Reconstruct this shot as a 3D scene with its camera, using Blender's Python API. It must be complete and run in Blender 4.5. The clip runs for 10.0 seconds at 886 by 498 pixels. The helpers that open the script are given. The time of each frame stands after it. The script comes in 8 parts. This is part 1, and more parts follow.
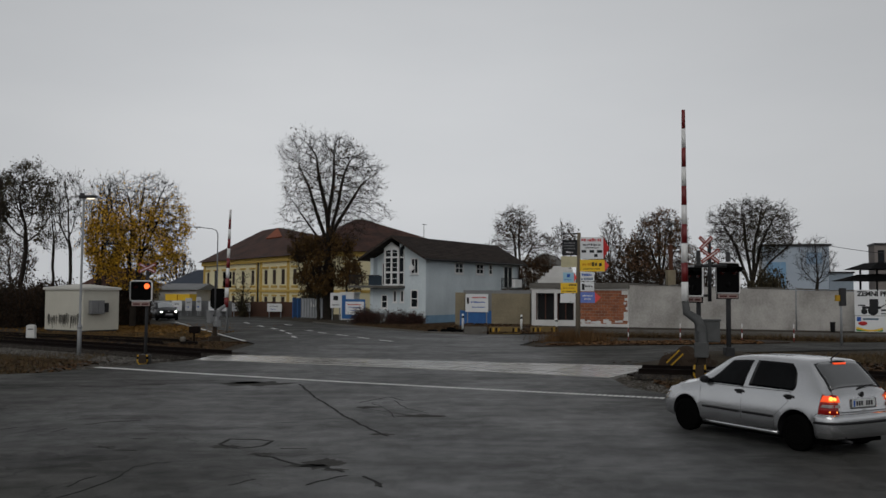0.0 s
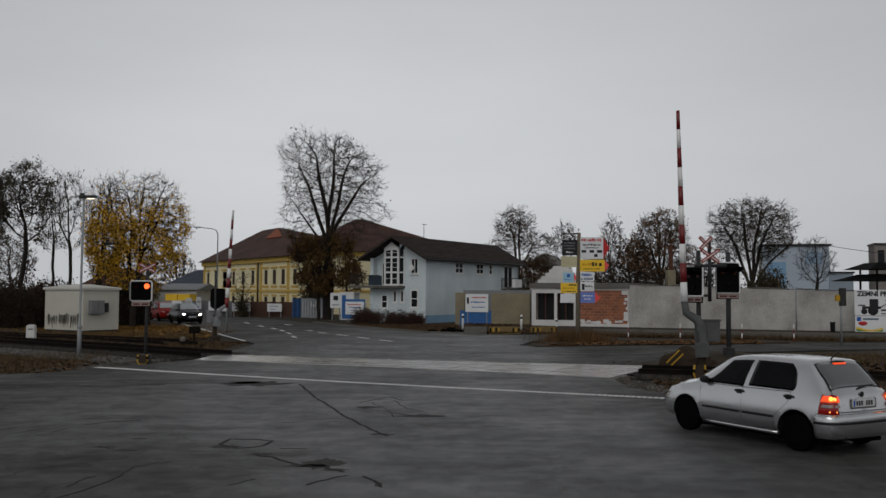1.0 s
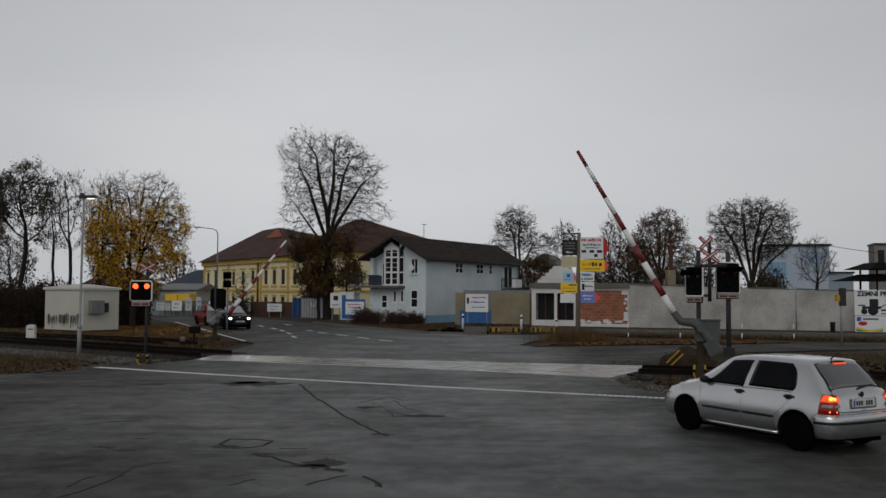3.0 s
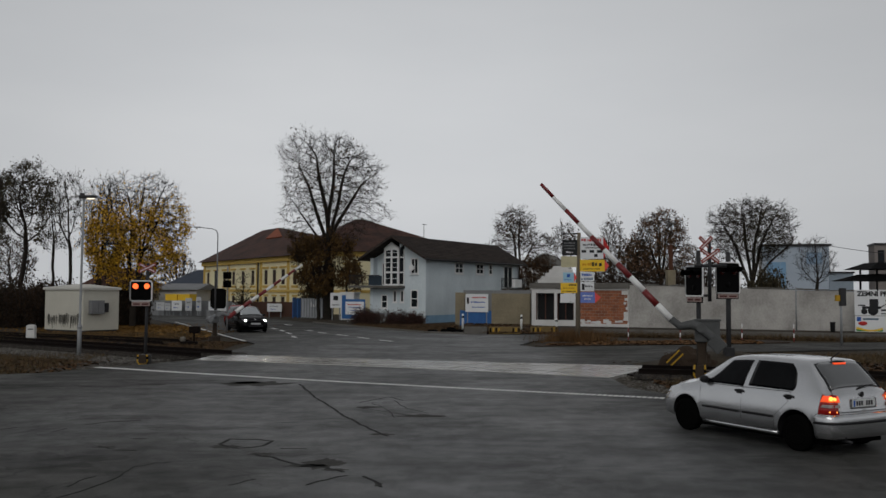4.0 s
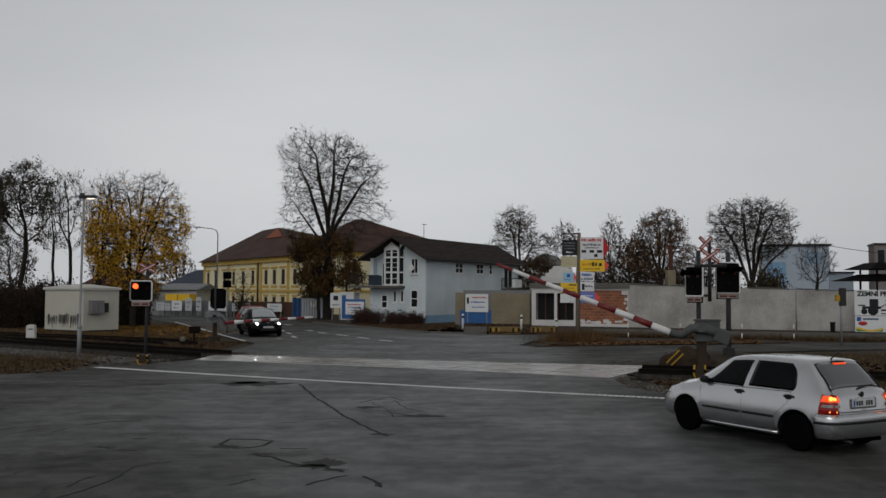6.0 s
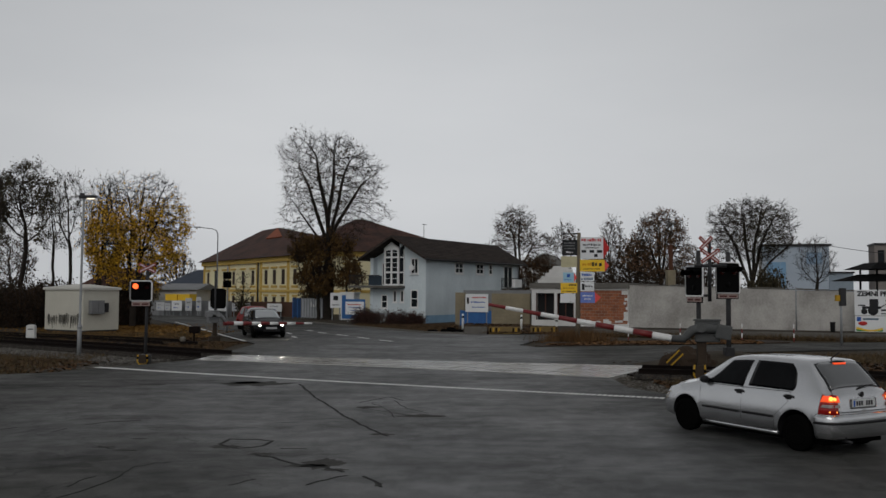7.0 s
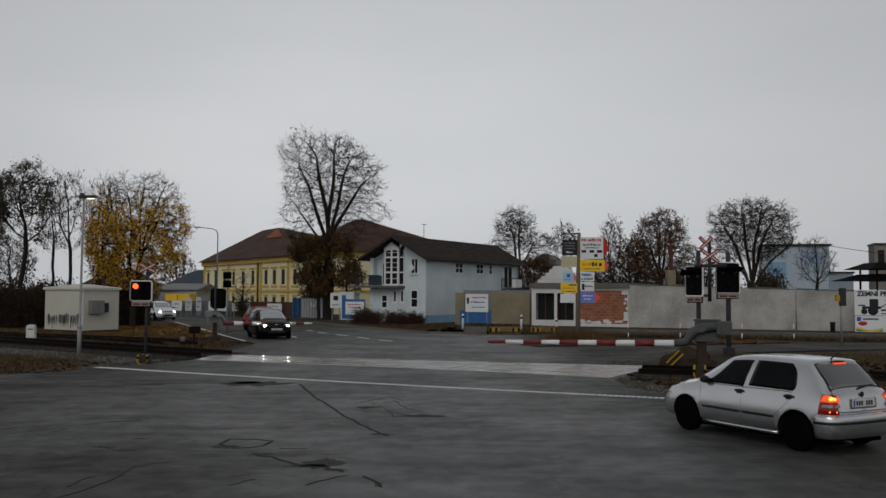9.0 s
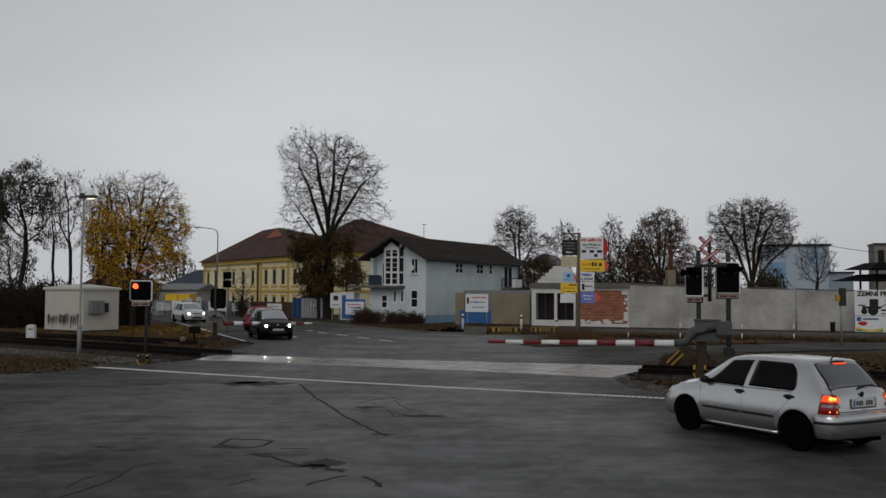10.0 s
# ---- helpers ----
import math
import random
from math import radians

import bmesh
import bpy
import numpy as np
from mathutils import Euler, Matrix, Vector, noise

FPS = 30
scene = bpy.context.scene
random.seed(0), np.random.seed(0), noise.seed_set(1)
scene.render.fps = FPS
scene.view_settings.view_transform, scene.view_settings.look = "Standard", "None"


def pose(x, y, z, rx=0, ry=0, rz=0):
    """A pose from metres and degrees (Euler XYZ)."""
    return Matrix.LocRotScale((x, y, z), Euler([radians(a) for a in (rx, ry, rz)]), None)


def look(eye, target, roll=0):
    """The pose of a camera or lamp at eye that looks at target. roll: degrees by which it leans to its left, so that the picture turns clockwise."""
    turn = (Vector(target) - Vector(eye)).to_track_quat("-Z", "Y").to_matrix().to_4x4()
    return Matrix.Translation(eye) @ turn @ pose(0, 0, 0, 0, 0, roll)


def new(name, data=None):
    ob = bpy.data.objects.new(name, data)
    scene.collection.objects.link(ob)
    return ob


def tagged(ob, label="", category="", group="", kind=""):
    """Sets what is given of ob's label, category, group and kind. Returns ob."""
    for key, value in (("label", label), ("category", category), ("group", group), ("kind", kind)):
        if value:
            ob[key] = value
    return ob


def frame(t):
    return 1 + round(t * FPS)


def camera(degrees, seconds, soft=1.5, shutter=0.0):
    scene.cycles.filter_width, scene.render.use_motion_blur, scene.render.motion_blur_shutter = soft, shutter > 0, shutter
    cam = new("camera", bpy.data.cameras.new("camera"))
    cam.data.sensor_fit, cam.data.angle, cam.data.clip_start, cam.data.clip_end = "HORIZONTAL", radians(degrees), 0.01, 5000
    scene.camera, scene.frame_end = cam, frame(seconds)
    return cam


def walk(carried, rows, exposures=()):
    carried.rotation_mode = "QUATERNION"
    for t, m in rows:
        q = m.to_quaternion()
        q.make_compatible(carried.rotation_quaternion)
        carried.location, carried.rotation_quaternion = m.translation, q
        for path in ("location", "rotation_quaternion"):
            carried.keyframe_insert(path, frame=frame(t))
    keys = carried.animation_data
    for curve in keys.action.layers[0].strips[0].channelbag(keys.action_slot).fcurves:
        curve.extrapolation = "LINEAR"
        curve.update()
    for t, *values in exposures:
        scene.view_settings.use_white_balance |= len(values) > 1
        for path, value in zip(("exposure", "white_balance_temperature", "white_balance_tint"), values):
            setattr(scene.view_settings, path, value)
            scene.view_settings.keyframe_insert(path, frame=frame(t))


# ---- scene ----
EYE = Vector((0.0, 0.0, 2.52))
cam = camera(52.21, 10.0, soft=1.5)
CAM_POSE = look(EYE, (0.0, 100.0, 2.52 + 4.625), 0.3)
walk(cam, [(0.0, CAM_POSE), (10.0, CAM_POSE)], exposures=[(0.0, 0.0), (10.0, 0.0)])

# ---- world and light: overcast November afternoon ----
world = bpy.data.worlds.new("overcast_sky")
scene.world = world
world.use_nodes = True
wn, wl = world.node_tree.nodes, world.node_tree.links
wn.clear()
w_out = wn.new("ShaderNodeOutputWorld")
w_bg = wn.new("ShaderNodeBackground")
w_sky = wn.new("ShaderNodeTexSky")
w_sky.sky_type = "NISHITA"
w_sky.sun_disc = False
w_sky.sun_elevation = radians(35)
w_sky.sun_rotation = radians(200)
w_sky.dust_density = 6.0
w_hsv = wn.new("ShaderNodeHueSaturation")
w_hsv.inputs["Saturation"].default_value = 0.15
w_hsv.inputs["Value"].default_value = 0.10
w_tc = wn.new("ShaderNodeTexCoord")
w_map = wn.new("ShaderNodeMapping")
w_map.inputs["Scale"].default_value = (1.2, 1.2, 4.0)
w_noise = wn.new("ShaderNodeTexNoise")
w_noise.inputs["Scale"].default_value = 1.6
w_noise.inputs["Detail"].default_value = 5.0
w_ramp = wn.new("ShaderNodeValToRGB")
w_ramp.color_ramp.elements[0].position = 0.25
w_ramp.color_ramp.elements[0].color = (0.535, 0.552, 0.575, 1)
w_ramp.color_ramp.elements[1].position = 0.75
w_ramp.color_ramp.elements[1].color = (0.615, 0.628, 0.645, 1)
w_mix = wn.new("ShaderNodeMixRGB")
w_mix.inputs[0].default_value = 0.9
wl.new(w_sky.outputs[0], w_hsv.inputs["Color"])
wl.new(w_tc.outputs["Generated"], w_map.inputs[0])
wl.new(w_map.outputs[0], w_noise.inputs["Vector"])
wl.new(w_noise.outputs["Fac"], w_ramp.inputs[0])
wl.new(w_hsv.outputs[0], w_mix.inputs[1])
wl.new(w_ramp.outputs[0], w_mix.inputs[2])
# sky dimmed overhead, out of view, so less light falls on the ground
w_sep = wn.new("ShaderNodeSeparateXYZ")
wl.new(w_tc.outputs["Generated"], w_sep.inputs[0])
w_fall = wn.new("ShaderNodeMapRange")
w_fall.interpolation_type = "SMOOTHSTEP"
for w_key, w_val in (("From Min", 0.10), ("From Max", 0.75), ("To Min", 1.03), ("To Max", 0.56)):
    w_fall.inputs[w_key].default_value = w_val
wl.new(w_sep.outputs["Z"], w_fall.inputs["Value"])
w_dim = wn.new("ShaderNodeMixRGB")
w_dim.blend_type = "MULTIPLY"
w_dim.inputs[0].default_value = 1.0
wl.new(w_mix.outputs[0], w_dim.inputs[1])
wl.new(w_fall.outputs[0], w_dim.inputs[2])
# sides of the sky dimmed to carry the lens's corner falloff
w_off = wn.new("ShaderNodeMath")
w_off.operation = "ADD"
w_off.inputs[1].default_value = 0.06
wl.new(w_sep.outputs["X"], w_off.inputs[0])
w_abs = wn.new("ShaderNodeMath")
w_abs.operation = "ABSOLUTE"
wl.new(w_off.outputs[0], w_abs.inputs[0])
w_side = wn.new("ShaderNodeMapRange")
w_side.interpolation_type = "SMOOTHSTEP"
for w_key, w_val in (("From Min", 0.05), ("From Max", 0.65), ("To Min", 1.05), ("To Max", 0.82)):
    w_side.inputs[w_key].default_value = w_val
wl.new(w_abs.outputs[0], w_side.inputs["Value"])
w_wide = wn.new("ShaderNodeMixRGB")
w_wide.blend_type = "MULTIPLY"
w_wide.inputs[0].default_value = 1.0
wl.new(w_dim.outputs[0], w_wide.inputs[1])
wl.new(w_side.outputs[0], w_wide.inputs[2])
wl.new(w_wide.outputs[0], w_bg.inputs["Color"])
w_bg.inputs["Strength"].default_value = 1.0
wl.new(w_bg.outputs[0], w_out.inputs["Surface"])

sun = new("sun", bpy.data.lights.new("sun", "SUN"))
sun.data.energy = 0.5
sun.data.angle = radians(40)
sun.data.color = (1.0, 0.97, 0.93)
sun.matrix_world = look((-20, -50, 60), (0, 30, 0))

# ---- materials ----
MATS = {}


def mat(name, col, col2=None, scale=4.0, fine=40.0, rough=0.8, metal=0.0, bump=0.15, amount=0.5, emit=None, power=0.0,
        vary=0.0, island=0.0, spec=None, coat=0.0, world_space=False, stretch=(1, 1, 1), contrast=(0.35, 0.65)):
    """Principled material, mottled at two scales between col and col2."""
    if name in MATS:
        return MATS[name]
    m = bpy.data.materials.new(name)
    MATS[name] = m
    m.use_nodes = True
    nt = m.node_tree
    n, l = nt.nodes, nt.links
    b = n["Principled BSDF"]
    b.inputs["Metallic"].default_value = metal
    b.inputs["Specular IOR Level"].default_value = spec if spec is not None else (0.5 if rough < 0.58 else 0.22)
    b.inputs["Coat Weight"].default_value = coat
    b.inputs["Coat Roughness"].default_value = 0.08
    col2 = col2 or tuple(c * 0.75 for c in col)
    if world_space:
        src = n.new("ShaderNodeNewGeometry").outputs["Position"]
    else:
        src = n.new("ShaderNodeTexCoord").outputs["Object"]
    mp = n.new("ShaderNodeMapping")
    mp.inputs["Scale"].default_value = stretch
    l.new(src, mp.inputs[0])
    n1 = n.new("ShaderNodeTexNoise")
    n1.inputs["Scale"].default_value = scale
    n1.inputs["Detail"].default_value = 6.0
    n1.inputs["Roughness"].default_value = 0.6
    n2 = n.new("ShaderNodeTexNoise")
    n2.inputs["Scale"].default_value = fine
    n2.inputs["Detail"].default_value = 4.0
    l.new(mp.outputs[0], n1.inputs["Vector"])
    l.new(mp.outputs[0], n2.inputs["Vector"])
    mr = n.new("ShaderNodeMapRange")
    mr.inputs["From Min"].default_value, mr.inputs["From Max"].default_value = contrast
    l.new(n1.outputs["Fac"], mr.inputs["Value"])
    mixf = n.new("ShaderNodeMath")
    mixf.operation = "MULTIPLY_ADD"
    l.new(n2.outputs["Fac"], mixf.inputs[0])
    mixf.inputs[1].default_value = 0.7
    add = n.new("ShaderNodeMath")
    add.operation = "MULTIPLY_ADD"
    l.new(mr.outputs[0], add.inputs[0])
    add.inputs[1].default_value = amount
    add.inputs[2].default_value = -0.35
    l.new(add.outputs[0], mixf.inputs[2])
    mixf.use_clamp = True
    mx = n.new("ShaderNodeMixRGB")
    mx.inputs[1].default_value = (*col, 1)
    mx.inputs[2].default_value = (*col2, 1)
    l.new(mixf.outputs[0], mx.inputs[0])
    out = mx.outputs[0]
    if vary or island:
        hs = n.new("ShaderNodeHueSaturation")
        rnd = n.new("ShaderNodeObjectInfo").outputs["Random"] if vary else n.new("ShaderNodeNewGeometry").outputs["Random Per Island"]
        k = vary or island
        r = n.new("ShaderNodeMapRange")
        r.inputs["To Min"].default_value, r.inputs["To Max"].default_value = 1 - k, 1 + k
        l.new(rnd, r.inputs["Value"])
        l.new(r.outputs[0], hs.inputs["Value"])
        l.new(out, hs.inputs["Color"])
        out = hs.outputs[0]
    l.new(out, b.inputs["Base Color"])
    rr = n.new("ShaderNodeMapRange")
    rr.inputs["To Min"].default_value, rr.inputs["To Max"].default_value = max(0.0, rough - 0.08), min(1.0, rough + 0.08)
    l.new(n2.outputs["Fac"], rr.inputs["Value"])
    l.new(rr.outputs[0], b.inputs["Roughness"])
    if bump:
        bp = n.new("ShaderNodeBump")
        bp.inputs["Strength"].default_value = bump
        bp.inputs["Distance"].default_value = 0.02
        l.new(n2.outputs["Fac"], bp.inputs["Height"])
        l.new(bp.outputs[0], b.inputs["Normal"])
    if emit:
        b.inputs["Emission Color"].default_value = (*emit, 1)
        b.inputs["Emission Strength"].default_value = power
    return m


# ---- mesh helpers ----
def part(name, bm, material, parent=None, label="", smooth=False):
    """One mesh object out of a bmesh, under parent."""
    me = bpy.data.meshes.new(name)
    if smooth:
        for f in bm.faces:
            f.smooth = True
    bm.to_mesh(me)
    bm.free()
    for mm in (material if isinstance(material, (list, tuple)) else [material]):
        me.materials.append(mm)
    ob = new(name, me)
    if parent:
        ob.parent = parent
    if label:
        ob["label"] = label
    return ob


def thing(name, label, category, m=None, group="", kind=""):
    ob = new(name)
    ob.empty_display_size = 0.2
    if m is not None:
        ob.matrix_basis = m
    return tagged(ob, label, category, group, kind)


def add_box(bm, lo, hi, m=None, mi=0, bevel=0.0):
    lo, hi = Vector(lo), Vector(hi)
    r = bmesh.ops.create_cube(bm, size=1.0, matrix=Matrix.Translation((lo + hi) / 2) @ Matrix.Diagonal((*(hi - lo), 1)))
    vs = r["verts"]
    if bevel:
        es = list({e for v in vs for e in v.link_edges})
        rb = bmesh.ops.bevel(bm, geom=es, offset=bevel, segments=2, affect="EDGES", profile=0.6)
        vs = list({v for f in rb["faces"] for v in f.verts} | {v for v in vs if v.is_valid})
    if m is not None:
        bmesh.ops.transform(bm, matrix=m, verts=vs)
    if mi:
        for f in {f for v in vs for f in v.link_faces}:
            f.material_index = mi
    return vs


def box(lo, hi, bevel=0.0, m=None):
    bm = bmesh.new()
    add_box(bm, lo, hi, m, 0, bevel)
    return bm


def add_tube(bm, pts, radii, sides=8, cap=True, mi=0):
    """A tapering tube along points."""
    rings, prev = [], None
    pts = [Vector(p) for p in pts]
    if not hasattr(radii, "__len__"):
        radii = [radii] * len(pts)
    for i, p in enumerate(pts):
        d = (pts[min(i + 1, len(pts) - 1)] - pts[max(i - 1, 0)]).normalized()
        ref = Vector((0, 0, 1)) if abs(d.z) < 0.95 else Vector((1, 0, 0))
        a = d.cross(ref).normalized()
        b = d.cross(a)
        rings.append([bm.verts.new(p + radii[i] * (math.cos(t) * a + math.sin(t) * b)) for t in [2 * math.pi * k / sides for k in range(sides)]])
    for r0, r1 in zip(rings, rings[1:]):
        for k in range(sides):
            f = bm.faces.new((r0[k], r0[(k + 1) % sides], r1[(k + 1) % sides], r1[k]))
            f.material_index = mi
            f.smooth = True
    if cap:
        for r in (rings[0], rings[-1]):
            f = bm.faces.new(r)
            f.material_index = mi
    return rings


def tube(pts, radii, sides=8):
    bm = bmesh.new()
    add_tube(bm, pts, radii, sides)
    bmesh.ops.recalc_face_normals(bm, faces=bm.faces)
    return bm


def prism(outline, z0, z1, bm=None):
    """A solid from a plan outline (counter-clockwise)."""
    bm = bm or bmesh.new()
    lo = [bm.verts.new((x, y, z0)) for x, y in outline]
    hi = [bm.verts.new((x, y, z1)) for x, y in outline]
    fs = [bm.faces.new(hi), bm.faces.new(lo[::-1])]
    n = len(lo)
    for i in range(n):
        fs.append(bm.faces.new((lo[i], lo[(i + 1) % n], hi[(i + 1) % n], hi[i])))
    bmesh.ops.recalc_face_normals(bm, faces=fs)
    bmesh.ops.triangulate(bm, faces=[f for f in fs if len(f.verts) > 4])
    return bm


def lathe(profile, sides=16, axis="Z"):
    """A turned solid out of (radius, height) pairs."""
    bm = bmesh.new()
    rings = []
    for r, z in profile:
        rings.append([bm.verts.new((r * math.cos(2 * math.pi * k / sides), r * math.sin(2 * math.pi * k / sides), z)) for k in range(sides)])
    for a, b in zip(rings, rings[1:]):
        for k in range(sides):
            f = bm.faces.new((a[k], a[(k + 1) % sides], b[(k + 1) % sides], b[k]))
            f.smooth = True
    bm.faces.new(rings[0][::-1])
    bm.faces.new(rings[-1])
    if axis == "Y":
        bmesh.ops.rotate(bm, verts=bm.verts, matrix=Matrix.Rotation(radians(90), 3, "X"))
    if axis == "X":
        bmesh.ops.rotate(bm, verts=bm.verts, matrix=Matrix.Rotation(radians(90), 3, "Y"))
    bmesh.ops.recalc_face_normals(bm, faces=bm.faces)
    return bm


def strip(points, width, z0, z1, side=0.0):
    """A flat solid band of that width along a plan line, shifted sideways (to the line's right) by side."""
    bm = bmesh.new()
    P = [Vector((x, y, 0)) for x, y in points]
    rows = []
    for i, p in enumerate(P):
        d = (P[min(i + 1, len(P) - 1)] - P[max(i - 1, 0)]).normalized()
        nr = Vector((d.y, -d.x, 0))
        a, b = p + nr * (side - width / 2), p + nr * (side + width / 2)
        rows.append([bm.verts.new((q.x, q.y, z)) for q, z in ((a, z0), (a, z1), (b, z1), (b, z0))])
    for r0, r1 in zip(rows, rows[1:]):
        for k in range(4):
            bm.faces.new((r0[k], r0[(k + 1) % 4], r1[(k + 1) % 4], r1[k]))
    bm.faces.new(rows[0])
    bm.faces.new(rows[-1][::-1])
    bmesh.ops.recalc_face_normals(bm, faces=bm.faces)
    return bm


# ---- ground, roads, track ----
M_GRASS = mat("dry_grass", (0.044, 0.033, 0.020), (0.010, 0.009, 0.006), 1.6, 9, 0.95, bump=1.0, world_space=True)


def asphalt_material(name, dark, pale, rough, worn=0.0):
    """Old asphalt: blotches, worn streaks, grain and a net of hair cracks in places. worn: strength of the browner
    edges with painted lens falloff.
    """
    m = bpy.data.materials.new(name)
    m.use_nodes = True
    n, l = m.node_tree.nodes, m.node_tree.links
    b = n["Principled BSDF"]
    pos = n.new("ShaderNodeNewGeometry").outputs["Position"]

    def noise_at(scale, detail, stretch=(1, 1, 1), turn=0.0):
        mp = n.new("ShaderNodeMapping")
        mp.inputs["Scale"].default_value = stretch
        mp.inputs["Rotation"].default_value = (0, 0, radians(turn))
        t = n.new("ShaderNodeTexNoise")
        t.inputs["Scale"].default_value, t.inputs["Detail"].default_value, t.inputs["Roughness"].default_value = scale, detail, 0.62
        l.new(pos, mp.inputs[0])
        l.new(mp.outputs[0], t.inputs["Vector"])
        return t.outputs["Fac"]

    def ranged(v, a, b2, lo=0.0, hi=1.0):
        r = n.new("ShaderNodeMapRange")
        for k, x in zip(("From Min", "From Max", "To Min", "To Max"), (a, b2, lo, hi)):
            r.inputs[k].default_value = x
        l.new(v, r.inputs["Value"])
        return r.outputs[0]

    def math2(op, a, b2):
        q = n.new("ShaderNodeMath")
        q.operation = op
        for i, x in enumerate((a, b2)):
            if isinstance(x, float):
                q.inputs[i].default_value = x
            else:
                l.new(x, q.inputs[i])
        return q.outputs[0]
    big = ranged(noise_at(0.33, 8), 0.40, 0.62)
    streak = ranged(noise_at(0.8, 8, (0.30, 1.6, 1), -9), 0.40, 0.60)
    grain = noise_at(55, 3)
    mid = ranged(noise_at(2.1, 6), 0.42, 0.58)
    mix = math2("ADD", math2("MULTIPLY", big, 0.34), math2("ADD", math2("MULTIPLY", streak, 0.20), math2("ADD", math2("MULTIPLY", mid, 0.20), math2("MULTIPLY", grain, 0.26))))
    vo = n.new("ShaderNodeTexVoronoi")
    vo.feature = "DISTANCE_TO_EDGE"
    vo.inputs["Scale"].default_value = 0.75
    wob = n.new("ShaderNodeTexNoise")
    wob.inputs["Scale"].default_value, wob.inputs["Detail"].default_value = 1.6, 6.0
    l.new(pos, wob.inputs["Vector"])
    mad = n.new("ShaderNodeVectorMath")
    mad.operation = "MULTIPLY_ADD"
    l.new(wob.outputs["Color"], mad.inputs[0])
    mad.inputs[1].default_value = (1.1, 1.1, 0)
    l.new(pos, mad.inputs[2])
    l.new(mad.outputs[0], vo.inputs["Vector"])
    line = ranged(vo.outputs["Distance"], 0.006, 0.022, 1.0, 0.0)
    where = ranged(noise_at(0.22, 4), 0.47, 0.56)
    crack = math2("MULTIPLY", line, where)
    cr = n.new("ShaderNodeMixRGB")
    cr.inputs[1].default_value, cr.inputs[2].default_value = (*dark, 1), (*pale, 1)
    l.new(mix, cr.inputs[0])
    dk = n.new("ShaderNodeMixRGB")
    dk.inputs[2].default_value = (0.010, 0.010, 0.010, 1)
    l.new(math2("MULTIPLY", crack, 0.8), dk.inputs[0])
    l.new(cr.outputs[0], dk.inputs[1])
    out = dk.outputs[0]
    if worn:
        # browner old surface outside the driven lane, with lens corner falloff darkened in
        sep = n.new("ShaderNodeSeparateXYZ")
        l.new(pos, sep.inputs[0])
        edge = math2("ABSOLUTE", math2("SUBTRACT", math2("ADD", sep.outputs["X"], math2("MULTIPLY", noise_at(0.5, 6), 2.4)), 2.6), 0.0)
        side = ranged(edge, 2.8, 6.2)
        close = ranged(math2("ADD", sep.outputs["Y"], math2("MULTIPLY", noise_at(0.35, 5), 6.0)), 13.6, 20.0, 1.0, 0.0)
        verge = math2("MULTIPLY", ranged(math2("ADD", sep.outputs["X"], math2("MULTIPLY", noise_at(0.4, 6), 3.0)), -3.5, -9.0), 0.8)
        # right side darkened in the colour for the shade round the silver car
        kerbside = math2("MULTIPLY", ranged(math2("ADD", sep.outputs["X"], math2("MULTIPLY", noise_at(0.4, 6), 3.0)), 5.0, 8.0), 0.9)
        brown_falloff = math2("MULTIPLY", math2("MAXIMUM", math2("MULTIPLY", side, close), math2("MAXIMUM", verge, kerbside)), worn)
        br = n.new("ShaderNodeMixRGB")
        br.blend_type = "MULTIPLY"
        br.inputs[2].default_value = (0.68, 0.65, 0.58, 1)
        l.new(brown_falloff, br.inputs[0])
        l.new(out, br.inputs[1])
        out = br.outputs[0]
        l.new(math2("ADD", ranged(mix, 0.15, 0.85, rough + 0.17, rough - 0.08), math2("MULTIPLY", brown_falloff, 0.22)), b.inputs["Roughness"])
        l.new(ranged(brown_falloff, 0.0, 1.0, 0.5, 0.16), b.inputs["Specular IOR Level"])
    else:
        l.new(ranged(mix, 0.15, 0.85, rough + 0.17, rough - 0.08), b.inputs["Roughness"])
        b.inputs["Specular IOR Level"].default_value = 0.4
    l.new(out, b.inputs["Base Color"])
    bp = n.new("ShaderNodeBump")
    bp.inputs["Strength"].default_value, bp.inputs["Distance"].default_value = 0.35, 0.02
    l.new(math2("SUBTRACT", math2("ADD", grain, math2("MULTIPLY", big, 0.6)), math2("MULTIPLY", crack, 1.0)), bp.inputs["Height"])
    l.new(bp.outputs[0], b.inputs["Normal"])
    return m


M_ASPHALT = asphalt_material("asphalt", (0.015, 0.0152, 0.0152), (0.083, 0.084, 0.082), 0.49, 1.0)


def ground_height(x, y):
    z = -0.07 + 0.03 * noise.noise((x * 0.3, y * 0.3, 0))
    z += 0.6 * math.exp(-((x - 9.9) / 2.2) ** 2 - ((y - 31.6) / 1.3) ** 2)
    return z


def ground():
    bm = bmesh.new()
    xs = [-2500, -600, -200, -100, -60] + [-40 + i for i in range(81)] + [60, 100, 200, 600, 2500]
    ys = [-300, -60, -20] + [i for i in range(0, 101)] + [120, 160, 250, 500, 1200, 4000]
    grid = [[bm.verts.new((x, y, ground_height(x, y))) for x in xs] for y in ys]
    for r0, r1 in zip(grid, grid[1:]):
        for i in range(len(xs) - 1):
            bm.faces.new((r0[i], r0[i + 1], r1[i + 1], r1[i])).smooth = True
    return tagged(part("ground", bm, M_GRASS), "dry autumn grass and bare soil verge", "ground", kind="structure")


ground()

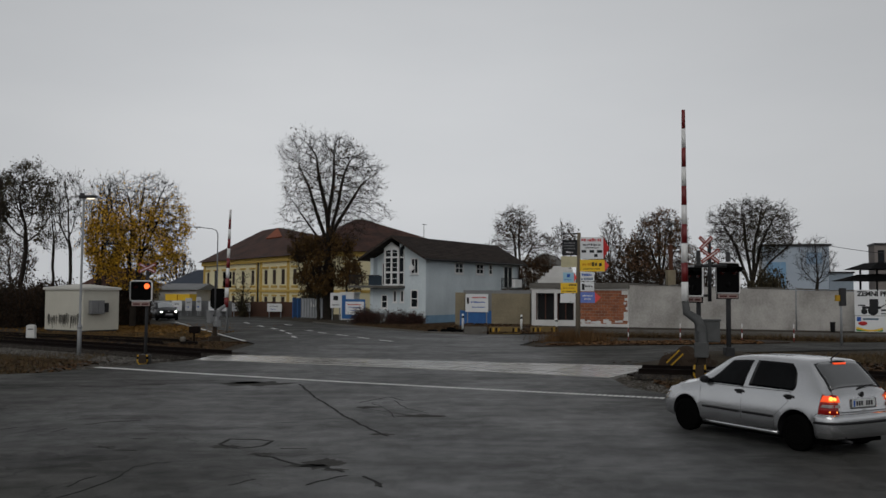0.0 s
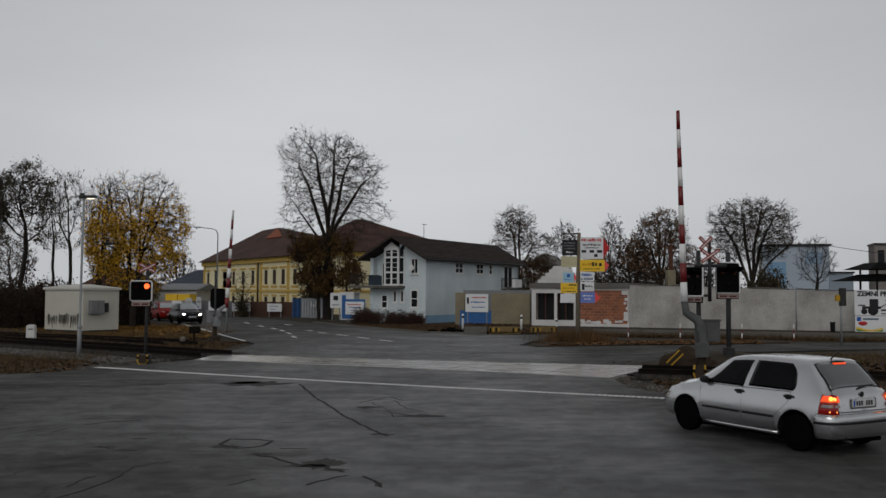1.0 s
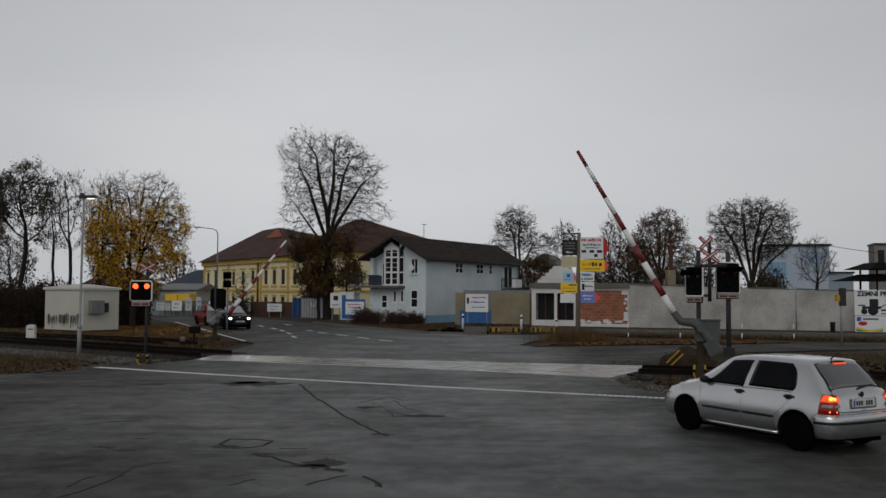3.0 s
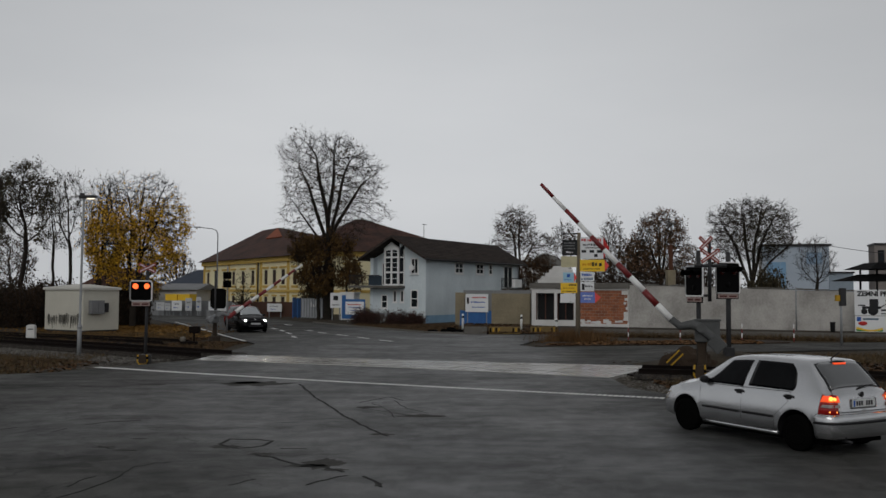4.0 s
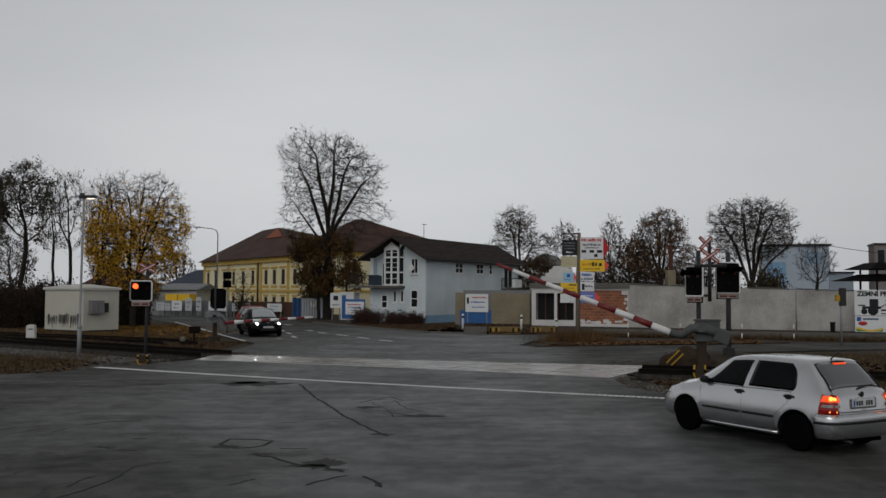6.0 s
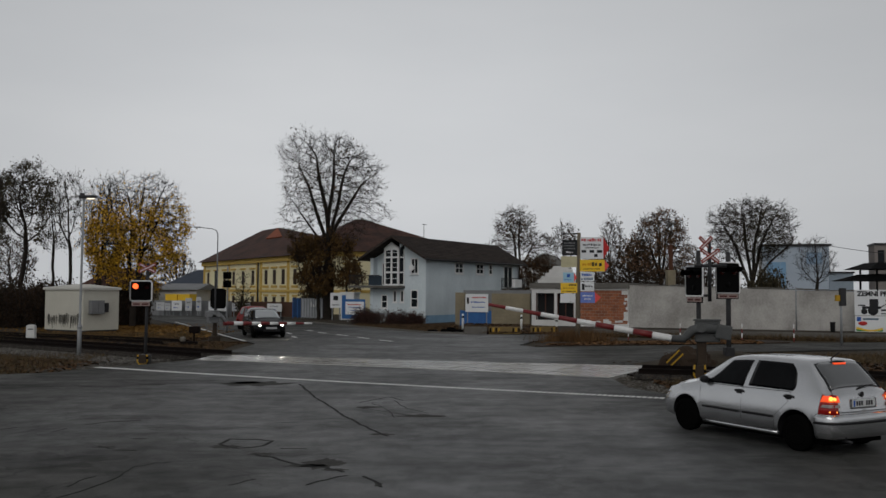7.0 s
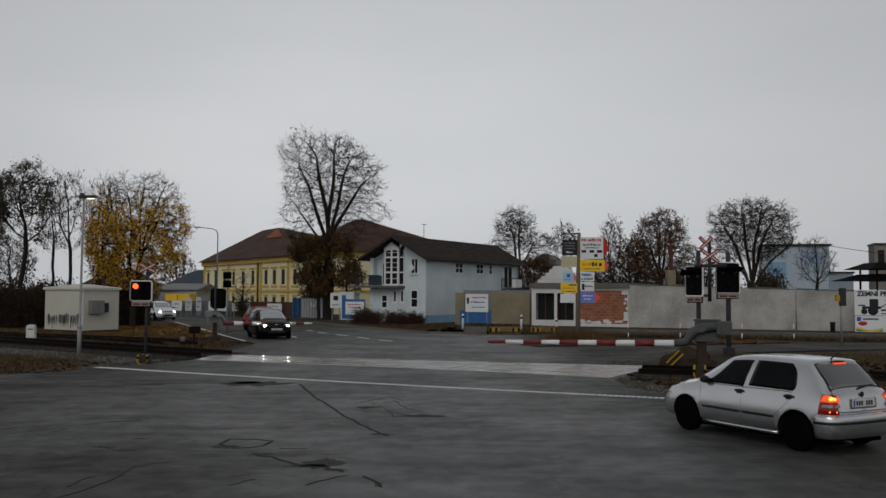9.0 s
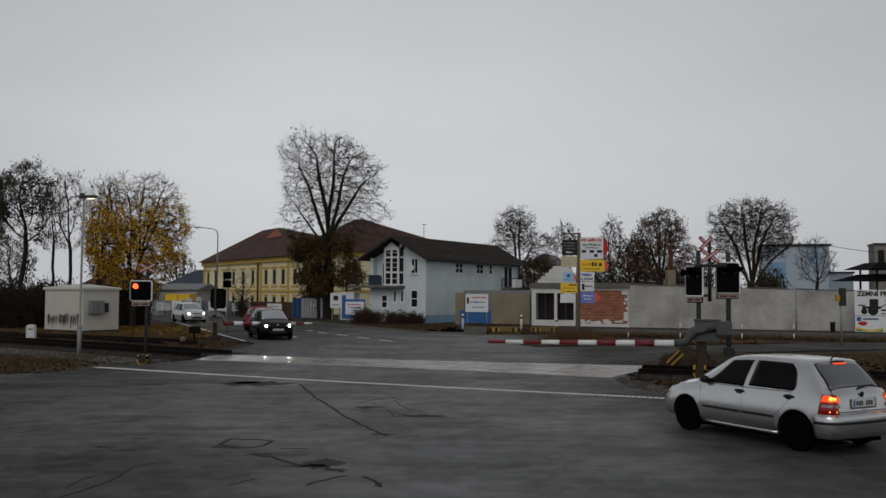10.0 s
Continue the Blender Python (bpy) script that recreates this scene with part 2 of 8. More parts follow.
ROAD = [(-60, -40), (60, -40), (60, 12), (14, 16), (8.6, 21.0), (5.6, 22.4), (4.9, 24.0), (4.95, 26.6), (6.9, 30.8), (6.95, 31.7), (8.6, 34.7),
        (12.3, 38.1), (16.6, 39.9), (20.0, 41.0), (60, 55), (60, 60.5), (22.8, 46.6), (17.3, 45.1), (11.2, 43.2), (6.7, 41.9), (4.2, 41.2), (3.6, 42.5),
        (4.6, 46.0), (8.0, 51.5), (9.0, 54.6), (5.2, 53.2), (1.5, 52.8), (-0.8, 53.9), (-5.5, 61.6), (-9.7, 69.6), (-17.2, 82.6), (-28, 93),
        (-60, 118), (-120, 150), (-124, 140), (-62, 104), (-25.3, 78.2), (-20.8, 69.1), (-16.6, 60.1), (-12.7, 51.2), (-10.0, 45.5), (-8.7, 42.3),
        (-8.8, 35.2), (-8.9, 32.6), (-11.0, 28.9), (-11.7, 27.5), (-13.0, 26.7), (-30, 20), (-60, 14)]
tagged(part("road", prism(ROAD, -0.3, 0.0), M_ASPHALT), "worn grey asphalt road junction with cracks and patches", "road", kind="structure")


# ---- track and crossing ----
M_CONC = mat("crossing_concrete", (0.42, 0.41, 0.39), (0.24, 0.235, 0.22), 1.2, 14, 0.18, bump=0.04, vary=0.14, world_space=True, spec=0.35)
M_CONC_OLD = mat("weathered_concrete", (0.14, 0.132, 0.12), (0.07, 0.066, 0.058), 1.5, 30, 0.9, bump=0.3, world_space=True)
M_RAIL = mat("rusty_rail_steel", (0.010, 0.007, 0.006), (0.005, 0.004, 0.004), 5, 60, 0.85, 0.0, bump=0.2, world_space=True, spec=0.08)
M_BALLAST = mat("dark_ballast", (0.042, 0.036, 0.030), (0.012, 0.011, 0.010), 3, 30, 0.95, bump=0.8, island=0.5, world_space=True)
M_GRAVEL = mat("grey_gravel", (0.12, 0.112, 0.10), (0.03, 0.028, 0.025), 3, 30, 0.95, bump=0.6, island=0.6, world_space=True)
M_SLEEPER = mat("sleeper_wood", (0.014, 0.011, 0.009), None, 3, 30, 0.9, world_space=True)
M_PAINT = mat("road_paint", (0.72, 0.72, 0.70), (0.34, 0.34, 0.33), 2.5, 22, 0.6, bump=0.1, world_space=True, amount=0.55)
M_SOIL = mat("brown_soil", (0.042, 0.028, 0.018), (0.015, 0.011, 0.009), 0.8, 14, 0.95, bump=0.9, world_space=True)
M_LEAFLITTER = mat("fallen_leaves", (0.20, 0.105, 0.022), (0.05, 0.028, 0.012), 2.2, 10, 0.9, bump=0.6, island=0.45, world_space=True)
M_TAR = mat("tar_seal", (0.020, 0.020, 0.019), (0.032, 0.032, 0.031), 2, 30, 0.85, bump=0.3, world_space=True, spec=0.1)
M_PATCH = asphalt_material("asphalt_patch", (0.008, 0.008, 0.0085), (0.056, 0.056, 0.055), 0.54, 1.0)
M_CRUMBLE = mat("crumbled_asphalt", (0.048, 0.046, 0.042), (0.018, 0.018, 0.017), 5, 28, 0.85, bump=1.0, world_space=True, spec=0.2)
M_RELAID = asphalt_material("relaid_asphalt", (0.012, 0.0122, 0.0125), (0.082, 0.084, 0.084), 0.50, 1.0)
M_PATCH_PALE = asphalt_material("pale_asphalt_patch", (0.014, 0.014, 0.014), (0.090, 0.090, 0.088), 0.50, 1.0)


def track_y(x):
    """The nearer rail of the line, in plan."""
    if x < -9.3:
        return 34.0 - 0.715 * (x + 9.3) - 0.0008 * (x + 9.3) ** 2
    k = (x + 9.3) / 15.0
    if k < 1:
        return 34.0 - 6.1 * k - 3.0 * k * (1 - k) * (1 - 0.4 * k)
    return 27.9 - 0.30 * (x - 5.7)


TRACK = [(x, track_y(x)) for x in [-60 + 1.5 * i for i in range(74)]]
SIDING = [(-60, 69.5), (-40, 57.5), (-30, 51.6), (-23.2, 47.4), (-17, 44.4), (-12.9, 41.8)]


def offset_line(line, d):
    out = []
    for i, (x, y) in enumerate(line):
        a, b = line[max(i - 1, 0)], line[min(i + 1, len(line) - 1)]
        ux, uy = b[0] - a[0], b[1] - a[1]
        n = math.hypot(ux, uy)
        out.append((x - uy / n * d, y + ux / n * d))
    return out


def rail(line, name, z, label):
    """A flat-bottomed rail: foot, web and head."""
    bm = bmesh.new()
    prof = [(-0.06, 0), (-0.06, 0.02), (-0.012, 0.035), (-0.012, 0.11), (-0.035, 0.12), (-0.035, 0.15), (0.035, 0.15), (0.035, 0.12), (0.012, 0.11),
            (0.012, 0.035), (0.06, 0.02), (0.06, 0)]
    rings = []
    for i, (x, y) in enumerate(line):
        a, b = line[max(i - 1, 0)], line[min(i + 1, len(line) - 1)]
        ux, uy = b[0] - a[0], b[1] - a[1]
        n = math.hypot(ux, uy)
        rings.append([bm.verts.new((x - uy / n * s, y + ux / n * s, z + h)) for s, h in prof])
    for r0, r1 in zip(rings, rings[1:]):
        for k in range(12):
            bm.faces.new((r0[k], r0[(k + 1) % 12], r1[(k + 1) % 12], r1[k]))
    bm.faces.new(rings[0])
    bm.faces.new(rings[-1][::-1])
    bmesh.ops.recalc_face_normals(bm, faces=bm.faces)
    return tagged(part(name, bm, M_RAIL), label, "rail", kind="structure")


def stones(name, label, area, count, z, smin, smax, material, category="gravel", squash=0.6):
    """Loose stones scattered by a function area(random) -> (x, y) ; one object."""
    rnd = random.Random(name + str(count))
    verts, faces = [], []
    base = [(1, 0, 0), (-1, 0, 0), (0, 1, 0), (0, -1, 0), (0, 0, 1), (0, 0, -1)]
    tris = [(0, 2, 4), (2, 1, 4), (1, 3, 4), (3, 0, 4), (2, 0, 5), (1, 2, 5), (3, 1, 5), (0, 3, 5)]
    for i in range(count):
        x, y = area(rnd)
        s = rnd.uniform(smin, smax)
        r = Euler((rnd.uniform(0, 6), rnd.uniform(0, 6), rnd.uniform(0, 6))).to_matrix()
        o = len(verts)
        for b in base:
            v = r @ Vector(b) * s * rnd.uniform(0.7, 1.2)
            verts.append((x + v.x, y + v.y, z(x, y) + v.z * squash))
        faces += [tuple(o + k for k in t) for t in tris]
    me = bpy.data.meshes.new(name)
    me.from_pydata(verts, [], faces)
    me.materials.append(material)
    return tagged(new(name, me), label, category, kind="stuff")


part_near = [p for p in TRACK if p[0] < -8.9]
part_far = [p for p in TRACK if p[0] > 5.2]
for seg, nm in ((part_near, "west"), (part_far, "east")):
    tagged(part("track_bed_" + nm, strip(offset_line(seg, 0.72), 3.6, -0.3, -0.02), M_BALLAST), "dark ballast bed under the railway line", "track bed", kind="structure")
tagged(part("siding_bed", strip(offset_line(SIDING, 0.72), 3.0, -0.3, -0.03), M_BALLAST), "dark overgrown ballast bed of the siding", "track bed", kind="structure")
for nm, seg, z in (("west", [p for p in TRACK if p[0] < -8.6], 0.03), ("deck", [p for p in TRACK if -9.5 < p[0] < 6.5], -0.145), ("east", [p for p in TRACK if p[0] > 5.4], 0.03)):
    rail(seg, "rail_near_" + nm, z, "dark rusty steel rail of the single line")
    rail(offset_line(seg, 1.5), "rail_far_" + nm, z, "dark rusty steel rail of the single line")
rail(SIDING, "rail_siding_near", 0.0, "rusty steel rail of the siding")
rail(offset_line(SIDING, 1.5), "rail_siding_far", 0.0, "rusty steel rail of the siding")


def along(line, d):
    out = []
    for (x0, y0), (x1, y1) in zip(line, line[1:]):
        n = max(1, int(math.hypot(x1 - x0, y1 - y0) / d))
        for k in range(n):
            t = k / n
            out.append((x0 + (x1 - x0) * t, y0 + (y1 - y0) * t, math.atan2(y1 - y0, x1 - x0)))
    return out


def sleepers():
    me = None
    for line in (part_near, part_far, SIDING):
        for x, y, a in along(line, 0.65):
            if x < -27 or x > 22:
                continue
            if me is None:
                bm = box((-0.12, -0.45, -0.14), (0.12, 1.95, 0.0), 0.015)
                ob = part("sleeper", bm, M_SLEEPER)
                me = ob.data
            else:
                ob = new("sleeper", me)
            ob.matrix_basis = Matrix.Translation((x, y, 0.005)) @ Matrix.Rotation(a, 4, "Z")
            tagged(ob, "dark weathered wooden sleeper in the ballast", "sleeper", "sleepers under the rails")


sleepers()


def beside(line, lo, hi, x0, x1):
    pts = [p for p in along(line, 0.2) if x0 < p[0] < x1]

    def pick(r):
        x, y, a = r.choice(pts)
        d = r.uniform(lo, hi)
        return x - math.sin(a) * d + r.uniform(-0.1, 0.1), y + math.cos(a) * d
    return pick


stones("ballast_stones", "dark grey crushed ballast stones beside the rails", beside(part_near, -1.4, 2.6, -26, -8.5), 9000, lambda x, y: 0.0, 0.03, 0.075, M_BALLAST)
stones("ballast_stones", "dark grey crushed ballast stones beside the rails", beside(part_far, -1.6, 2.6, 5, 20), 7000, lambda x, y: max(0.0, ground_height(x, y) + 0.05), 0.03, 0.075, M_BALLAST)


def crossing():
    """Rows of concrete slabs between and beside the rails."""
    top = thing("level_crossing_deck", "pale grey concrete slabs level with the road", "crossing deck")
    n = 14
    for lo, hi in ((0.0, 0.235), (0.262, 0.49), (0.50, 0.735), (0.762, 1.0)):
        for i in range(n):
            def at(k, f):
                t = k / n
                nx, ny = -8.9 + 13.85 * t, 32.6 - 6.0 * t + 0.35 * math.sin(math.pi * t)
                fx, fy = -8.75 + 16.1 * t, 35.2 - 4.4 * t - 0.25 * math.sin(math.pi * t)
                return nx + (fx - nx) * f, ny + (fy - ny) * f
            g = 0.012
            a, b, c, d = at(i + g, lo), at(i + 1 - g, lo), at(i + 1 - g, hi), at(i + g, hi)
            part("slab", prism([a, b, c, d], -0.1, 0.012 + 0.004 * ((i * 7) % 3)), M_CONC, top)


crossing()


def marking(name, line, width, label, group=""):
    ob = part(name, strip(line, width, 0.0, 0.006), M_PAINT)
    return tagged(ob, label, "road marking", group)


def stop_line():
    p0, p1 = Vector((-11.15, 29.3)), Vector((5.4, 21.55))
    L = (p1 - p0).length
    u = (p1 - p0) / L
    bow = lambda s: Vector((0, 0.30 * math.sin(math.pi * s / L)))
    top = thing("stop_line", "worn white stop line of short painted blocks", "road marking")
    part("solid_stretch", strip([tuple(p0 + u * s - bow(s)) for s in (0, 1, 2, 3.0)], 0.26, 0.0, 0.006), M_PAINT, top)
    s = 3.05
    while s < L - 0.2:
        part("painted_block", strip([tuple(p0 + u * s - bow(s)), tuple(p0 + u * (s + 0.1) - bow(s + 0.1))], 0.24, 0.0, 0.006), M_PAINT, top)
        s += 0.14


stop_line()
marking("edge_line", [(-20.6, 70), (-15.6, 58.4), (-12.3, 50.6), (-10.9, 47.3), (-9.7, 44.6)], 0.16, "white painted road edge line")
for (x, y), (x2, y2) in (((-13.0, 64.0), (-12.3, 62.2)), ((-11.3, 60.0), (-10.7, 58.4)), ((-10.2, 57.0), (-9.7, 55.6)), ((-9.2, 53.6), (-8.75, 52.2)), ((-8.2, 49.6), (-7.8, 48.2)),
                         ((-8.6, 57.0), (-8.0, 56.0)), ((-7.4, 54.2), (-6.8, 53.1)), ((-6.0, 51.6), (-5.3, 50.4)), ((-4.6, 49.0), (-3.9, 47.6)), ((-3.2, 46.3), (-2.5, 45.0)), ((-15.3, 70), (-14.5, 68)), ((-11.6, 66.5), (-10.8, 65))):
    marking("dash", [(x, y), (x2, y2)], 0.2, "short white dash painted on the asphalt", "white dashes of the lane lines")


def crack_line(pts, width, seed, name="crack", material=None):
    """A tar-filled crack that wanders between plan points."""
    r = random.Random(seed)
    P = []
    for (x0, y0), (x1, y1) in zip(pts, pts[1:]):
        n = max(2, int(math.hypot(x1 - x0, y1 - y0) / 0.18))
        for k in range(n):
            t = k / n
            P.append((x0 + (x1 - x0) * t + 0.04 * noise.noise((k * 0.9 + seed, x0, 0)) + r.uniform(-1, 1) * 0.015, y0 + (y1 - y0) * t + 0.10 * noise.noise((k * 0.55, seed * 3.1, y0)) + r.uniform(-1, 1) * 0.03))
    P.append(pts[-1])
    ob = part(name, strip(P, width, -0.01, 0.0035), material or M_TAR)
    return tagged(ob, "dark irregular crack in the asphalt", "crack", "cracks in the road", kind="structure")


for i, (pts, w) in enumerate((
        ([(-3.83, 24.44), (-3.0, 21.45), (-1.97, 18.33), (-1.34, 16.59), (-0.93, 15.81)], 0.055),
        ([(-3.62, 14.88), (-3.59, 15.45), (-3.11, 15.45), (-2.83, 15.27), (-2.89, 14.72), (-3.25, 14.5), (-3.62, 14.88)], 0.06),
        ([(-2.89, 14.0), (-2.57, 13.76), (-2.1, 13.22), (-1.69, 12.96), (-1.36, 12.68)], 0.05),
        ([(-1.74, 11.86), (-1.52, 12.22), (-1.28, 12.44)], 0.04),
        ([(-1.06, 12.44), (-0.88, 12.11), (-0.78, 11.72)], 0.045),
        ([(-4.77, 11.62), (-4.77, 12.04), (-4.66, 12.29)], 0.03),
        ([(-4.67, 11.05), (-4.48, 11.49), (-4.36, 12.14)], 0.035),
        ([(-4.36, 12.14), (-4.37, 12.96), (-4.16, 13.22), (-3.95, 13.35)], 0.025),
        ([(-6.63, 16.94), (-6.32, 17.3), (-5.8, 17.53)], 0.035),
        ([(-6.9, 18.08), (-6.38, 18.16)], 0.03),
        ([(-7.97, 16.26), (-7.86, 16.46), (-7.74, 16.59)], 0.04),
        ([(-2.56, 14.5), (-2.35, 14.5), (-2.16, 14.5)], 0.04),
        ([(-2.75, 11.76), (-2.59, 12.04), (-2.48, 12.18)], 0.025),
        ([(-1.84, 20.47), (-1.27, 21.56), (-0.89, 20.89)], 0.03),
        ([(-1.69, 19.48), (-0.98, 18.75), (-0.44, 18.24), (0.07, 18.33)], 0.025),
        ([(-1.59, 20.47), (-1.13, 19.2), (-0.95, 18.08)], 0.02),
        ([(-1.1, 20.89), (-0.78, 19.48), (-0.28, 18.75)], 0.02),
        ([(-5.53, 14.66), (-5.34, 14.5), (-5.17, 14.4)], 0.03),
        ([(-5.08, 14.3), (-4.76, 14.25)], 0.03),
        ([(-6.89, 16.06), (-6.78, 16.46)], 0.02),
        )):
    crack_line(pts, w, i)


def blotch(cx, cy, rx, ry, seed, material, z=0.0025):
    r = random.Random(seed)
    n = 44
    ph = r.uniform(0, 9)
    out = []
    for k in range(n):
        t = 2 * math.pi * k / n
        q = 1 + 0.7 * noise.noise((math.cos(t) * 2.6 + ph, math.sin(t) * 2.6, ph)) + r.uniform(-0.12, 0.12)
        out.append((cx + rx * q * math.cos(t), cy + ry * q * math.sin(t)))
    return tagged(part("asphalt_patch", prism(out, -0.02, z), material), "uneven darker mended patch of asphalt", "road patch", "patches in the road", kind="structure")


blotch(-4.95, 24.44, 0.75, 0.55, 3, M_CRUMBLE, 0.0025)
blotch(-5.47, 24.74, 0.6, 0.35, 4, M_PATCH, 0.0025)
blotch(-2.77, 14.0, 0.17, 0.13, 6, M_CRUMBLE, 0.0025)
blotch(-1.71, 13.31, 0.26, 0.36, 7, M_CRUMBLE, 0.0025)
blotch(-1.96, 13.13, 0.3, 0.12, 17, M_CRUMBLE, 0.0025)
blotch(-1.52, 12.84, 0.16, 0.08, 27, M_CRUMBLE, 0.0025)
blotch(-3.47, 14.66, 0.2, 0.14, 8, M_CRUMBLE, 0.0025)
blotch(-0.83, 11.89, 0.05, 0.12, 18, M_CRUMBLE, 0.0025)
blotch(-5.4, 14.56, 0.14, 0.08, 9, M_CRUMBLE, 0.0025)
blotch(-4.97, 14.3, 0.16, 0.07, 10, M_CRUMBLE, 0.0025)
blotch(-5.12, 15.39, 0.1, 0.07, 11, M_CRUMBLE, 0.0025)
blotch(-2.91, 16.66, 0.14, 0.09, 12, M_PATCH, 0.0025)
blotch(-1.04, 16.0, 0.16, 0.1, 13, M_CRUMBLE, 0.0025)
blotch(-1.01, 19.2, 0.7, 0.55, 14, M_PATCH, 0.0025)
blotch(-0.45, 18.33, 0.5, 0.2, 15, M_CRUMBLE, 0.0025)
blotch(-1.59, 19.67, 0.25, 0.15, 16, M_CRUMBLE, 0.0025)
blotch(-6.2, 17.92, 1.0, 0.25, 20, M_PATCH, 0.0025)
blotch(-4.62, 16.66, 0.9, 0.3, 21, M_PATCH, 0.0025)
blotch(-10.58, 23.72, 2.0, 0.35, 22, M_PATCH, 0.0025)
blotch(-7.68, 24.14, 0.35, 0.2, 23, M_CRUMBLE, 0.0025)
blotch(-2.16, 14.15, 0.5, 0.22, 24, M_PATCH_PALE, 0.0022)
blotch(-3.99, 17.53, 1.6, 0.8, 25, M_PATCH_PALE, 0.002)
blotch(-7.48, 20.16, 2.4, 1.0, 26, M_PATCH_PALE, 0.002)
blotch(-5.75, 13.44, 0.9, 0.6, 28, M_PATCH, 0.0025)
blotch(1.09, 23.04, 1.6, 0.6, 29, M_PATCH_PALE, 0.002)
tagged(part("asphalt_patch", prism([(-0.85, 15.85), (1.6, 16.3), (4.9, 17.2), (9.0, 16.2), (9.0, 6.0), (-0.2, 6.0), (-0.1, 9.0), (-0.55, 11.6), (-0.3, 13.6)], -0.02, 0.0016), M_RELAID), "smoother relaid stretch of grey asphalt", "road patch", "patches in the road", kind="structure")

# soil areas and fallen leaves
tagged(part("soil_island", prism([(4.2, 41.2), (6.7, 41.95), (11.2, 43.25), (17.3, 45.2), (17.0, 47.5), (11, 46.4), (7.2, 45.8), (5.0, 44.3)], -0.2, 0.05), M_SOIL),
       "brown soil verge strewn with fallen leaves", "verge", kind="structure")


def in_box(x0, x1, y0, y1):
    return lambda r: (r.uniform(x0, x1), r.uniform(y0, y1))


def leaf_litter(area, count, z, label="yellow and brown fallen leaves on the ground", material=None):
    r = random.Random(count)
    verts, faces = [], []
    for i in range(count):
        x, y = area(r)
        s = r.uniform(0.04, 0.09)
        m = Euler((r.uniform(-0.5, 0.5), r.uniform(-0.5, 0.5), r.uniform(0, 6))).to_matrix()
        o = len(verts)
        for c in ((-1, -0.6, 0), (1, -0.6, 0), (1.2, 0.6, 0), (-0.9, 0.6, 0)):
            v = m @ Vector(c) * s
            verts.append((x + v.x, y + v.y, z + 0.03 + v.z))
        faces.append((o, o + 1, o + 2, o + 3))
    me = bpy.data.meshes.new("leaf_litter")
    me.from_pydata(verts, [], faces)
    me.materials.append(material or M_LEAFLITTER)
    return tagged(new("leaf_litter", me), label, "leaves", kind="stuff")


def on_island(r):
    a, b = r.random(), r.random()
    return 4.8 + 11 * a, 41.6 + 2.6 * a + (0.4 + 2.2 * min(1, a * 3)) * b


M_LITTER_ISLE = mat("brown_leaves", (0.15, 0.078, 0.032), (0.035, 0.02, 0.012), 2.2, 10, 0.9, bump=0.6, island=0.5, world_space=True)
M_LITTER_DULL = mat("wet_brown_leaves", (0.075, 0.040, 0.017), (0.02, 0.014, 0.009), 2.2, 10, 0.9, bump=0.6, island=0.45, world_space=True)
leaf_litter(on_island, 3600, 0.04, "wet brown fallen leaves on the island", M_LITTER_ISLE)
leaf_litter(lambda r: (-20.5 + r.gauss(0, 2.6), 58.5 + r.gauss(0, 3.2)), 8000, -0.04)
leaf_litter(lambda r: (-15.5 + r.uniform(-4, 3), 52.0 + r.uniform(-4, 4)), 2600, -0.04)
leaf_litter(in_box(-24, -11.8, 27.2, 33), 2400, -0.06, "brown leaves scattered in the dry grass", M_LITTER_DULL)
leaf_litter(in_box(6.0, 20, 22.5, 33), 6500, -0.05, "wet brown leaves on the bank beside the crossing", M_LITTER_DULL)
leaf_litter(lambda r: (-17 + r.uniform(-8, 5), 45.5 + r.uniform(-3, 4)), 5200, -0.05, "brown leaves between the tracks", M_LITTER_DULL)


def grass(area, count, hmin, hmax, material, label):
    r = random.Random(count + 7)
    verts, faces = [], []
    for i in range(count):
        x, y = area(r)
        h = r.uniform(hmin, hmax)
        a = r.uniform(0, 6.28)
        lx, ly = r.uniform(-0.5, 0.5) * h, r.uniform(-0.5, 0.5) * h
        w = 0.012
        z = ground_height(x, y)
        o = len(verts)
        verts += [(x - math.cos(a) * w, y - math.sin(a) * w, z), (x + math.cos(a) * w, y + math.sin(a) * w, z), (x + lx, y + ly, z + h)]
        faces.append((o, o + 1, o + 2))
    me = bpy.data.meshes.new("grass")
    me.from_pydata(verts, [], faces)
    me.materials.append(material)
    return tagged(new("grass", me), label, "grass", kind="stuff")


stones("gravel", "loose grey gravel on the track shoulder", beside(part_near, -3.4, -0.35, -26, -8.7), 9000, lambda x, y: -0.03, 0.025, 0.065, M_GRAVEL)
stones("gravel", "loose grey gravel on the road shoulder", in_box(-13.5, -8.9, 28.4, 34.0), 2600, ground_height, 0.02, 0.055, M_GRAVEL)
stones("gravel", "loose grey gravel by the crossing", in_box(4.9, 8.5, 22.5, 30.0), 2200, ground_height, 0.02, 0.06, M_GRAVEL)
M_BLADE = mat("dry_blades", (0.10, 0.068, 0.034), (0.020, 0.017, 0.009), 0.8, 9, 0.9, bump=0, island=0.6, world_space=True)
M_RUSTBLADE = mat("rusty_blades", (0.13, 0.07, 0.028), (0.04, 0.025, 0.012), 0.8, 9, 0.9, bump=0, island=0.5, world_space=True)
grass(in_box(-30, -12.6, 27.2, 35), 16000, 0.06, 0.22, M_BLADE, "short dry brown grass beside the track")
grass(in_box(-26, -13, 43, 53), 12000, 0.08, 0.25, M_BLADE, "short dry brown grass beyond the track")
grass(in_box(6.2, 22, 22.2, 25.4), 9000, 0.08, 0.3, M_BLADE, "tall dry grass beside the crossing")
